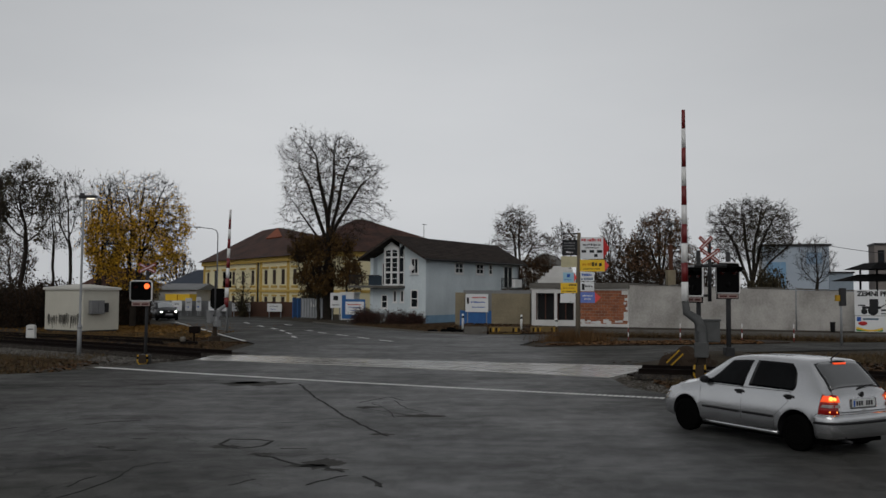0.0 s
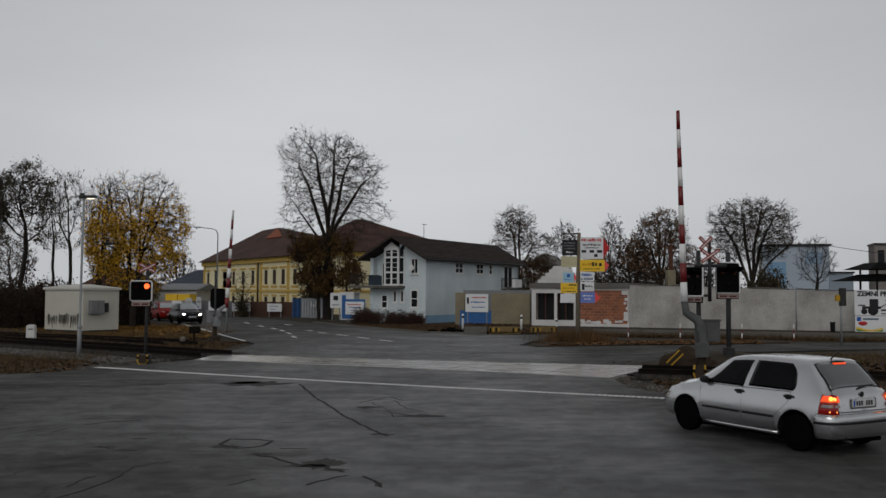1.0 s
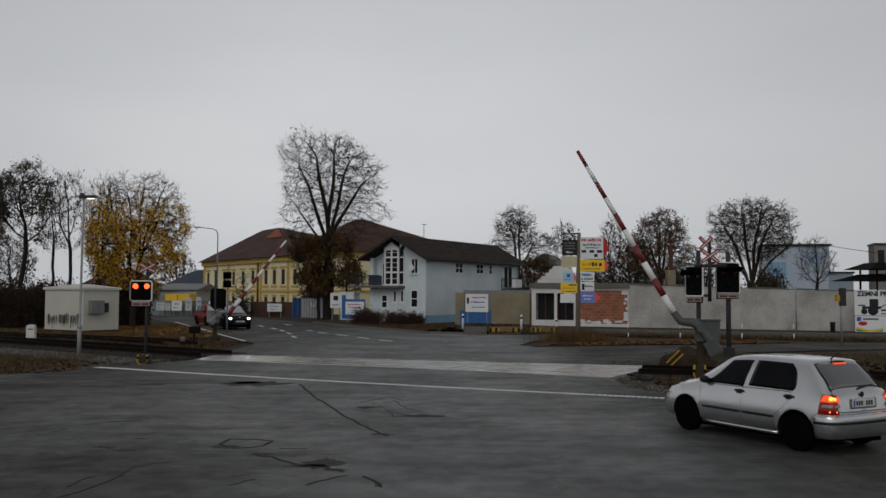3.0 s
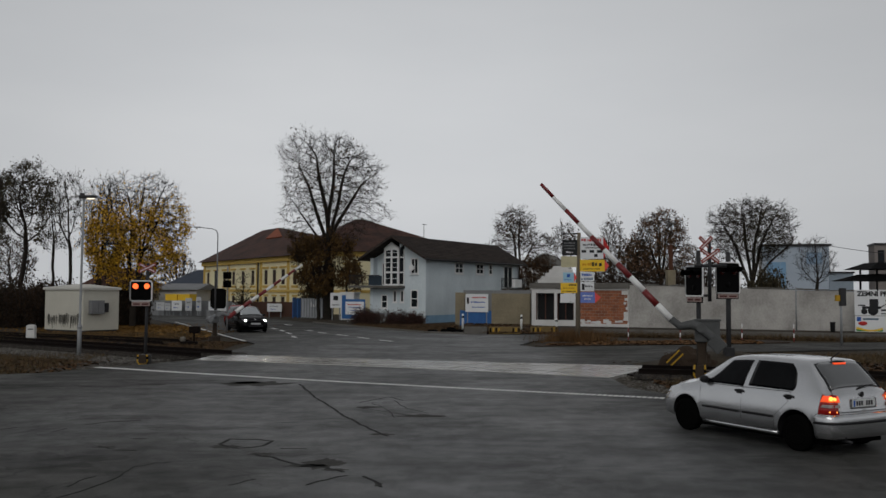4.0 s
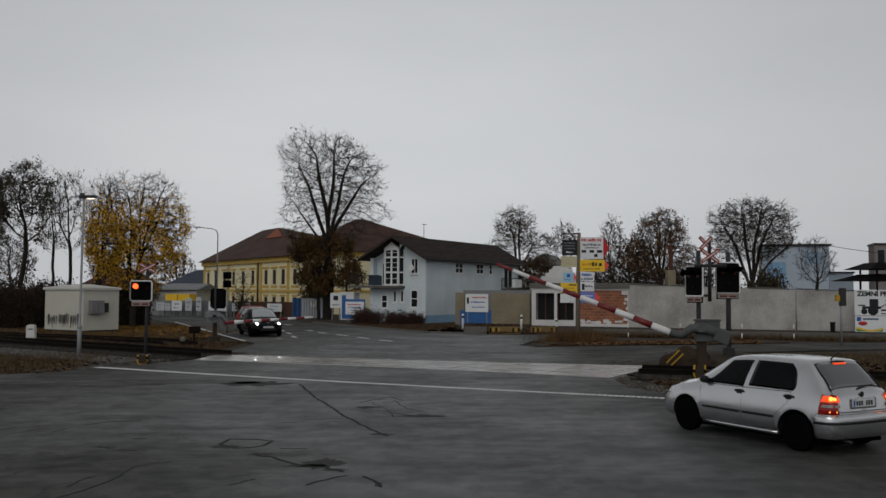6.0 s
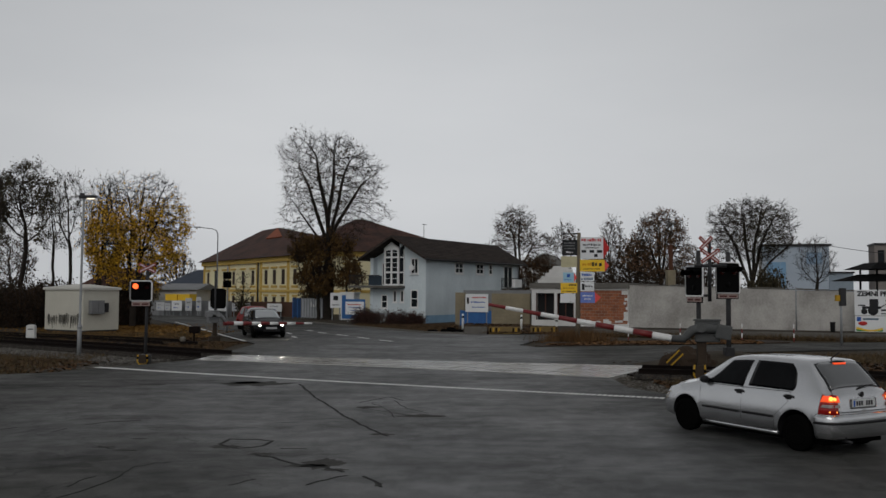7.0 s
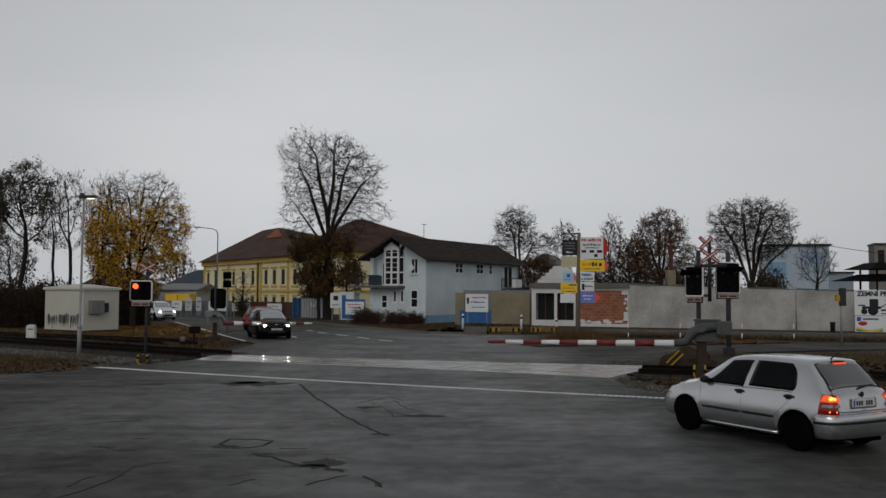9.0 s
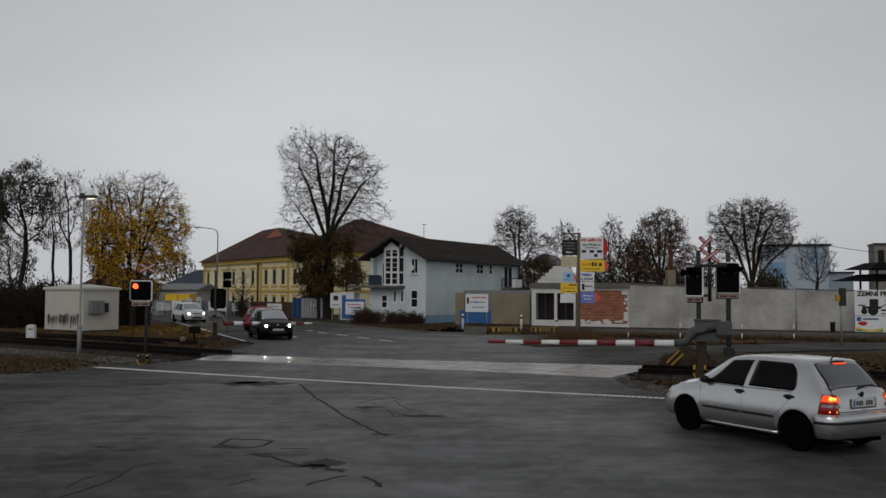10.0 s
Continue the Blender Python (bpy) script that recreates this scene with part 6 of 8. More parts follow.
def grow(r, base, par, lobes, count, step, kill, up):
    """Branch skeleton that grows from the stem towards points spread through the crown's lobes."""
    vol = [rx * ry * rz for x, y, z, rx, ry, rz in lobes]
    pts = []
    for x, y, z, rx, ry, rz in r.choices(lobes, vol, k=count):
        d = Vector((r.gauss(0, 1), r.gauss(0, 1), r.gauss(0, 1))).normalized() * r.random() ** 0.30
        pts.append((x + rx * d.x, y + ry * d.y, z + rz * d.z))
    P = np.array(pts)
    N, par = [np.array(p) for p in base], list(par)
    kids = [par.count(i) for i in range(len(base))]
    A = np.array(N)
    D = np.linalg.norm(P[:, None] - A[None], axis=2)
    near, dist = D.argmin(1), D.min(1)
    for it in range(220):
        if len(P) == 0:
            break
        fresh = []
        order = np.argsort(near, kind="stable")
        ids, first = np.unique(near[order], return_index=True)
        for i, grp in zip(ids, np.split(order, first[1:])):
            if kids[i] > 3:
                continue
            v = P[grp] - N[i]
            v = (v / (np.linalg.norm(v, axis=1, keepdims=True) + 1e-6)).mean(0)
            v = v / (np.linalg.norm(v) + 1e-6)
            if par[i] >= 0:
                back = N[i] - N[par[i]]
                v = v + 0.45 * back / (np.linalg.norm(back) + 1e-6)
            v = v + np.array((r.gauss(0, 0.22), r.gauss(0, 0.22), r.gauss(0, 0.16) + up))
            q = N[i] + v / (np.linalg.norm(v) + 1e-6) * step * r.uniform(0.8, 1.2)
            kids[i] += 1
            N.append(q)
            par.append(int(i))
            kids.append(0)
            fresh.append(len(N) - 1)
        if not fresh or len(N) > 9000:
            break
        Q = np.array([N[i] for i in fresh])
        D = np.linalg.norm(P[:, None] - Q[None], axis=2)
        j, dm = D.argmin(1), D.min(1)
        closer = dm < dist
        near = np.where(closer, np.array(fresh)[j], near)
        dist = np.where(closer, dm, dist)
        keep = dist > kill
        P, near, dist = P[keep], near[keep], dist[keep]
    return [Vector(q) for q in N], par


def tree(label, x, y, trunk_r, seed, fork, lobes, count=700, step=0.4, kill=0.55, up=0.10, lean=0.0, tip=0.014, twigs=1.5, twig_len=0.6, leaves=0, leaf=None, leaf_size=0.1,
         low=0.0, high=99.0, clump=-9.0, leaders=(), z=-0.1):
    """A tapered trunk with limbs, branches and twigs, with leaves on the twigs where it has any; lobes: x, y, z, rx, ry, rz of the crown."""
    r = random.Random(seed)
    top = thing("tree", label, "tree", pose(x, y, z))
    V, F, V2, F2, spots = [], [], [], [], []
    n = max(3, int(fork / step))
    base = [(lean * k / n + 0.04 * math.sin(k * 1.3 + seed), 0.03 * math.cos(k * 1.7 + seed), -0.25 + (fork + 0.25) * k / n) for k in range(n + 1)]
    par = [k - 1 for k in range(n + 1)]
    for dx, dz in leaders:
        prev, p0 = n - r.randrange(0, max(1, min(4, n // 3))), None
        p0 = base[prev]
        ln = math.hypot(dx, dz - p0[2])
        m, dy, ph = max(3, int(ln / step)), r.uniform(-0.6, 0.6) * (abs(dx) + 0.6), r.uniform(0, 9)
        for k in range(1, m + 1):
            t = k / m
            w = 0.16 * t * (1 - t) * ln / 2.5
            base.append((p0[0] + dx * (0.35 * t + 0.65 * t * t) + w * math.sin(7 * t + ph), p0[1] + dy * t + w * math.cos(6 * t + ph), p0[2] + (dz - p0[2]) * t))
            par.append(prev if k == 1 else len(base) - 2)
    N, par = grow(r, base, par, lobes, count, step, kill, up)
    tips = [1] * len(N)
    for i in par:
        if i >= 0:
            tips[i] = 0
    ex = math.log(max(3, sum(tips))) / math.log(trunk_r / tip)
    load, childs = [0.0] * len(N), [[] for _ in N]
    for i in range(len(N) - 1, -1, -1):
        if tips[i]:
            load[i] = tip ** ex
        if par[i] >= 0:
            load[par[i]] += load[i]
            childs[par[i]].append(i)
    rad = [q ** (1 / ex) for q in load]
    starts = [0]
    while starts:
        i = starts.pop()
        chain = [par[i], i] if par[i] >= 0 else [i]
        while childs[i]:
            c = sorted(childs[i], key=lambda k: -rad[k])
            starts += c[1:]
            i = c[0]
            chain.append(i)
        pts = [N[k].copy() for k in chain]
        for k in range(1, len(pts) - 1):
            pts[k] = N[chain[k]] * 0.5 + (N[chain[k - 1]] + N[chain[k + 1]]) * 0.25
        rr = [rad[k] for k in chain]
        if par[chain[1]] == chain[0] and len(rr) > 1 and chain[0] != 0:
            rr[0] = rr[1]
        if chain[0] == 0:
            rr[0] *= 1.35
        big = rr[0] > 0.045
        raw_tube(*((V, F) if big else (V2, F2)), pts, rr, 9 if rr[0] > 0.12 else 5 if big else 3)
    for i, p in enumerate(N):
        if rad[i] > tip * 2.6 or par[i] < 0:
            continue
        for k in range(int(twigs + r.random())):
            d = (p - N[par[i]]).normalized() + Vector((r.gauss(0, 0.6), r.gauss(0, 0.6), r.gauss(0.05, 0.45)))
            d.normalize()
            ln = twig_len * r.uniform(0.4, 1.2)
            m = p + d * ln * 0.5
            e = m + (d + Vector((r.gauss(0, 0.3), r.gauss(0, 0.3), r.gauss(0.1, 0.25)))) * ln * 0.5
            raw_tube(V2, F2, [p, m, e], [tip * 0.75, tip * 0.6, tip * 0.4], 3)
            g = m + (d + Vector((r.gauss(0, 0.8), r.gauss(0, 0.8), r.gauss(0.1, 0.6)))) * ln * 0.3
            raw_tube(V2, F2, [m, g], [tip * 0.55, tip * 0.35], 3)
            spots += [m, e]
    raw_mesh("trunk", V, F, M_BARK, top)
    crown = raw_mesh("crown", V2, F2, M_TWIG, top)
    if leaves:
        LV, LF = [], []
        pool = [p for p in spots if p.z > low and r.random() < min(1.0, max(0.04, (high - p.z) / 2.5)) and noise.noise(p * 0.8 + Vector((seed, 0, 0))) > clump] or spots
        for i in range(leaves):
            q = r.choice(pool) + Vector((r.gauss(0, 0.13), r.gauss(0, 0.13), r.gauss(-0.03, 0.13)))
            s = leaf_size * r.uniform(0.6, 1.3)
            m = Euler((r.uniform(0, 6), r.uniform(0, 6), r.uniform(0, 6))).to_matrix()
            o = len(LV)
            for c in ((-1, 0, 0), (0, -0.6, 0.1), (1.1, 0, 0), (0, 0.6, 0.1)):
                LV.append(q + m @ Vector(c) * s)
            LF.append((o, o + 1, o + 2, o + 3))
        raw_mesh("leaves", LV, LF, leaf, crown, False)
    return top


def bush(name, label, category, x, y, rx, ry, h, seed, count, material, stems=60, leaf=0.1, kind=""):
    """Thin upright stems with many small leaves."""
    r = random.Random(seed)
    top = thing(name, label, category, pose(x, y, -0.08), kind=kind)
    V, F, LV, LF = [], [], [], []
    for i in range(stems):
        a, q = r.uniform(0, 6.283), math.sqrt(r.random())
        p = Vector((rx * q * math.cos(a), ry * q * math.sin(a), 0))
        hh = h * r.uniform(0.6, 1.0) * (1 - 0.35 * q * q)
        d = Vector((r.gauss(0, 0.15), r.gauss(0, 0.15), 1))
        pts = [p, p + d * hh * 0.5, p + d * hh + Vector((r.gauss(0, 0.1), r.gauss(0, 0.1), 0)) * hh]
        raw_tube(V, F, pts, [0.02, 0.014, 0.006], 3)
        for k in range(count // stems):
            t = r.uniform(0.1, 1)
            c = pts[0].lerp(pts[2], t) + Vector((r.gauss(0, 0.12), r.gauss(0, 0.12), r.gauss(0, 0.1))) * (0.6 + h * 0.25)
            m = Euler((r.uniform(0, 6), r.uniform(0, 6), r.uniform(0, 6))).to_matrix()
            o = len(LV)
            s = leaf * r.uniform(0.5, 1.3)
            for e in ((-1, 0, 0), (0, -0.6, 0), (1, 0, 0), (0, 0.6, 0)):
                LV.append(c + m @ Vector(e) * s)
            LF.append((o, o + 1, o + 2, o + 3))
    raw_mesh("twigwork", V, F, M_TWIG, top)
    if LF:
        raw_mesh("leaves", LV, LF, material, top, False)
    return top


tree("tall spreading bare tree with dark forked limbs", -10.2, 80.5, 0.48, 23, 5.6,
     [(0.2, 0, 12.2, 4.4, 4.2, 4.2), (-2.4, 0, 14.9, 2.3, 2, 2.0), (2.9, 0, 13.0, 2.1, 2, 2.1), (3.6, 0.5, 9.6, 2.0, 1.6, 1.4), (-2.9, 0, 9.3, 1.9, 1.6, 1.7), (0.5, 0, 15.2, 2.2, 2, 1.3), (1.6, 0, 7.9, 1.8, 1.4, 1.0), (-1.4, 0, 7.6, 1.6, 1.4, 1.0)],
     2800, 0.36, 0.47, 0.08, leaders=((-2.9, 13.6), (-1.2, 14.6), (0.4, 15.2), (1.9, 14.0), (3.4, 12.2), (-2.6, 9.6)), tip=0.0125, twigs=3.4, twig_len=0.75, leaves=900, leaf=M_LEAF_RUST, leaf_size=0.10, low=7.0, clump=0.1)
tree("rust-brown leaved tree beside the tall bare trunk", -10.9, 79.4, 0.15, 5, 1.6,
     [(-0.3, 0, 4.2, 1.7, 1.3, 2.2), (-1.3, 0, 6.0, 1.2, 1.0, 1.2), (0.7, 0, 6.4, 1.3, 1.0, 1.2), (-1.9, 0, 7.0, 0.9, 0.7, 0.6)],
     882, 0.26, 0.33, 0.05, twigs=5.1, twig_len=0.5, leaves=8200, leaf=M_LEAF_UMBER, leaf_size=0.10, clump=-0.25)
tree("smaller rust and olive leaved tree beside the villa", -8.6, 80.0, 0.11, 6, 1.3,
     [(0.0, 0, 4.3, 1.2, 1.0, 1.6), (0.8, 0, 3.4, 0.9, 0.8, 1.1), (-0.1, 0, 6.4, 0.9, 0.8, 1.0)],
     546, 0.26, 0.31, 0.05, twigs=5.1, twig_len=0.45, leaves=3600, leaf=M_LEAF_UMBER, leaf_size=0.09, clump=-0.1)
tree("autumn tree with thinning yellow leaves and dark limbs", -21.2, 62.0, 0.22, 21, 1.3,
     [(0.7, 0, 6.6, 3.0, 2.6, 3.4), (-1.2, 0, 6.6, 2.0, 2, 3.2), (1.2, 0, 9.0, 1.9, 1.6, 1.5), (-0.7, 0, 9.1, 1.4, 1.4, 1.4), (2.3, 0, 5.4, 1.2, 1.2, 1.8), (-1.2, 0, 3.6, 1.5, 1.3, 1.2), (1.0, 0, 3.6, 1.6, 1.4, 1.1)],
     3000, 0.31, 0.38, 0.14, leaders=((-1.6, 8.4), (-0.6, 9.6), (0.5, 9.8), (1.5, 9.2), (2.2, 7.6), (2.4, 5.8), (-1.8, 5.6)), tip=0.012, twigs=4.2, twig_len=0.6, leaves=14500, leaf=M_LEAF_YELLOW, leaf_size=0.069, low=1.9, high=9.4, clump=-0.12)
tree("slender yellowing tree with thin leaning stems", -23.6, 62.8, 0.11, 22, 2.0,
     [(0, 0, 5.4, 1.2, 1.0, 2.4), (0.3, 0, 8.3, 0.9, 0.9, 1.9)], 630, 0.31, 0.37, 0.2, tip=0.012, twigs=3.6, leaves=2600, leaf=M_LEAF_YELLOW, leaf_size=0.07, low=2.0, high=8.4, clump=-0.1)
tree("slender bare tree with dark clustered leaves remaining in its top", -30.6, 65.0, 0.17, 31, 4.2,
     [(0.4, 0, 9.8, 2.0, 1.6, 1.7), (-0.8, 0, 8.2, 2.0, 1.6, 1.4), (2.2, 0, 8.3, 1.5, 1.0, 0.8), (1.2, 0, 6.6, 1.5, 1, 0.9), (0.9, 0, 11.2, 0.9, 0.8, 0.6)],
     882, 0.34, 0.41, 0.12, twigs=4.6, leaves=5200, leaf=M_LEAF_OLIVE, leaf_size=0.075, low=5.0, clump=-0.02, lean=0.4)
tree("slender bare tree with dark clustered leaves remaining in its top", -32.6, 64.0, 0.14, 32, 3.6,
     [(0.2, 0, 8.8, 1.6, 1.2, 2.0), (0.7, 0, 6.4, 1.2, 1, 1.0)], 588, 0.34, 0.41, 0.15, twigs=4.6, leaves=4200, leaf=M_LEAF_OLIVE, leaf_size=0.075, low=5.0, clump=-0.02)
tree("thin bare tree with upright twigs", -28.6, 66.0, 0.10, 33, 3.4, [(0, 0, 7.6, 1.0, 0.9, 3.0), (0.5, 0, 9.6, 0.6, 0.6, 1.3)], 357, 0.34, 0.41, 0.35, tip=0.011, twigs=3.1, twig_len=0.8, lean=0.2)
tree("thin bare tree with upright twigs", -27.0, 65.5, 0.12, 34, 2.8, [(0, 0, 8.0, 1.2, 1.0, 3.2), (-0.6, 0, 9.8, 0.8, 0.7, 1.2)], 504, 0.34, 0.41, 0.35, tip=0.011, twigs=3.6, twig_len=0.8, leaves=260, leaf=M_LEAF_OLIVE, leaf_size=0.09)
tree("thin bare tree with upright twigs", -25.5, 66.5, 0.10, 35, 3.0, [(0, 0, 7.4, 1.0, 0.9, 3.2), (0.4, 0, 9.9, 0.7, 0.7, 1.1)], 420, 0.34, 0.41, 0.35, tip=0.011, twigs=3.6, twig_len=0.8, leaves=160, leaf=M_LEAF_YELLOW, leaf_size=0.07)
tree("leafless round tree behind the house", 8.4, 100.0, 0.22, 41, 4.0,
     [(-0.4, 0, 9.4, 2.2, 2.0, 2.6), (2.2, 0, 7.6, 2.0, 1.6, 1.6), (-2.2, 0, 7.0, 1.5, 1.4, 1.2)], 1680, 0.36, 0.41, 0.12, leaders=((-1.0, 10.0), (0.2, 11.0), (1.6, 8.0)), tip=0.0153, twigs=3.7, twig_len=0.7, leaves=2200, leaf=M_LEAF_RUST, leaf_size=0.09)
tree("slim bare poplar-like tree behind the wall", 13.9, 103.0, 0.15, 42, 4.0, [(0, 0, 8.0, 1.5, 1.2, 2.4)], 630, 0.34, 0.41, 0.3, tip=0.0145, twigs=3.4, twig_len=0.8, leaves=500, leaf=M_LEAF_RUST, leaf_size=0.1)
tree("slim bare tree behind the long wall", 18.7, 100.0, 0.18, 43, 3.0, [(0, 0, 7.6, 1.4, 1.2, 3.0), (-0.8, 0, 5.4, 1.6, 1.2, 1.6)], 966, 0.36, 0.41, 0.25, tip=0.0153, twigs=3.6, twig_len=0.8, leaves=700, leaf=M_LEAF_RUST, leaf_size=0.1)
tree("round tree with brown leaves behind the long wall", 22.2, 92.0, 0.27, 44, 3.0,
     [(0.0, 0, 8.4, 2.5, 2.2, 2.5), (-1.6, 0, 6.2, 2.2, 1.8, 2.2), (2.0, 0, 6.2, 1.6, 1.4, 2.0), (0.2, 0, 5.0, 2.4, 1.8, 1.6)],
     2730, 0.36, 0.38, 0.12, leaders=((-1.4, 8.0), (-0.3, 10.0), (0.8, 9.8), (1.7, 7.6)), tip=0.0145, twigs=4.2, twig_len=0.6, leaves=9000, leaf=M_LEAF_TAN, leaf_size=0.085, clump=-0.1)
tree("round dark tree with few leaves behind the long wall", 25.6, 75.0, 0.28, 45, 2.6,
     [(0.1, 0, 7.6, 3.5, 3.0, 2.7), (-1.6, 0, 8.4, 1.9, 1.6, 1.5), (2.2, 0, 8.4, 1.6, 1.4, 1.6), (0.4, 0, 9.5, 1.8, 1.6, 0.9)],
     3150, 0.31, 0.36, 0.08, leaders=((-2.4, 8.2), (-0.8, 9.2), (0.7, 9.4), (2.2, 8.6), (3.0, 6.8), (-3.0, 6.4)), tip=0.0136, twigs=4.1, twig_len=0.55, leaves=4500, leaf=M_LEAF_OLIVE, leaf_size=0.06, clump=-0.05)
tree("small leafless tree behind the long wall", 29.7, 72.0, 0.13, 46, 2.2, [(0, 0, 5.0, 1.6, 1.4, 1.8), (0.1, 0, 6.2, 0.8, 0.8, 0.9)], 882, 0.29, 0.33, 0.12, tip=0.0102, twigs=3.7, twig_len=0.45)
for i, (x, y, rx, ry, h) in enumerate(((-31, 61, 3.2, 1.5, 4.0), (-26.5, 60, 2.6, 1.2, 3.6), (-35, 62, 3, 1.5, 4.0), (-22.5, 64, 1.8, 1.0, 3.6), (-29, 63, 3, 1, 3.6))):
    bush("thicket", "dark leafless thicket behind the hut", "bush", x, y, rx, ry, h, 60 + i, 11000, M_THICKET, 380, 0.08)
for i, (x, y, rx, ry, h) in enumerate(((-4.9, 69.5, 1.4, 0.8, 1.35), (-3.2, 69.3, 1.2, 0.7, 1.2), (-6.1, 70, 0.9, 0.6, 1.5), (-2.2, 69.6, 0.8, 0.5, 1.1))):
    bush("hedge_bush", "low brown bush before the blue house", "bush", x, y, rx, ry, h, 70 + i, 2600, M_HEDGE, 150, 0.05)
bush("shrub", "dark evergreen shrub behind the wall", "bush", 23.6, 66.0, 1.15, 0.9, 4.9, 81, 9000, M_LEAF_OLIVE, 90, 0.10)
tree("young bare tree with ivy on its stem", -18.6, 84.0, 0.07, 55, 1.2, [(0, 0, 3.0, 0.9, 0.8, 1.4)], 160, 0.25, 0.35, 0.2, tip=0.013, twigs=2.0, twig_len=0.4)
bush("shrub", "dark ivy on the young tree", "bush", -18.5, 83.9, 0.35, 0.3, 3.1, 85, 1100, M_LEAF_OLIVE, 24, 0.09)
bush("shrub", "dark ivy shrub at the tree foot", "bush", -12.1, 85.0, 1.0, 0.7, 3.6, 82, 2600, M_LEAF_OLIVE, 50, 0.13)
bush("shrub", "low shrub beside the shop roof", "bush", 5.2, 70.5, 0.8, 0.6, 3.2, 83, 900, M_LEAF_OLIVE, 30, 0.1)
tree("rust-brown leaved tree behind the blue house", 9.6, 93.0, 0.14, 84, 1.5, [(0, 0, 4.6, 1.9, 1.2, 1.7), (-1.0, 0, 3.2, 1.6, 1.2, 1.4)], 420, 0.35, 0.42, 0.1, tip=0.015, twigs=2.4, leaves=4200, leaf=M_LEAF_RUST, leaf_size=0.10)
tree("bare brown tree crowded behind the long wall", 20.2, 96.0, 0.16, 86, 2.0, [(0, 0, 6.0, 1.9, 1.4, 2.8), (-1.6, 0, 5.0, 1.5, 1.2, 1.8)], 900, 0.38, 0.42, 0.15, tip=0.016, twigs=2.4, leaves=2600, leaf=M_LEAF_RUST, leaf_size=0.09)
tree("bare brown tree crowded behind the long wall", 16.6, 98.0, 0.14, 87, 2.0, [(0, 0, 5.4, 1.8, 1.4, 2.2)], 600, 0.38, 0.42, 0.15, tip=0.016, twigs=2.4, leaves=1600, leaf=M_LEAF_RUST, leaf_size=0.09)
for i, (x, y, rx, h) in enumerate(((15.2, 88, 2.2, 4.4), (18.6, 84, 2.2, 5.2), (21.6, 83, 2.4, 5.6), (17.6, 94, 2.6, 5.4), (23.2, 86, 1.8, 5.0))):
    bush("thicket", "brown leafless thicket behind the long wall", "bush", x, y, rx, 1.0, h, 160 + i, 11000, M_THICKET, 380, 0.085)
for i, (x, y, h, s) in enumerate(((-44, 150, 9, 5), (-33, 165, 9, 4), (-52, 140, 8, 5), (30, 140, 9, 5), (38, 130, 8, 5), (48, 120, 9, 5), (3, 150, 9, 5), (-62, 130, 10, 6))):
    tree("distant bare tree in the haze", x, y, 0.24, 90 + i, h * 0.25, [(0, 0, h * 0.62, s * 0.55, s * 0.5, h * 0.36)], 620, 0.5, 0.6, 0.15, tip=0.028, twigs=2.0, twig_len=1.0, leaves=500, leaf=M_LEAF_RUST, leaf_size=0.18)

# ---- hut, posts, signs and fences ----
M_HUT = mat("cream_hut_paint", (0.50, 0.485, 0.42), (0.40, 0.385, 0.33), 0.7, 14, 0.8, bump=0.1)
M_HUTROOF = mat("white_hut_roof", (0.55, 0.54, 0.5), None, 1, 14, 0.8, bump=0.1)
M_SOOT = mat("grey_graffiti", (0.06, 0.058, 0.05), (0.17, 0.165, 0.145), 2, 14, 0.9, bump=0)
M_WOODPOLE = mat("grey_wood_pole", (0.16, 0.135, 0.10), (0.10, 0.085, 0.065), 3, 30, 0.9, bump=0.4, stretch=(4, 4, 0.4))


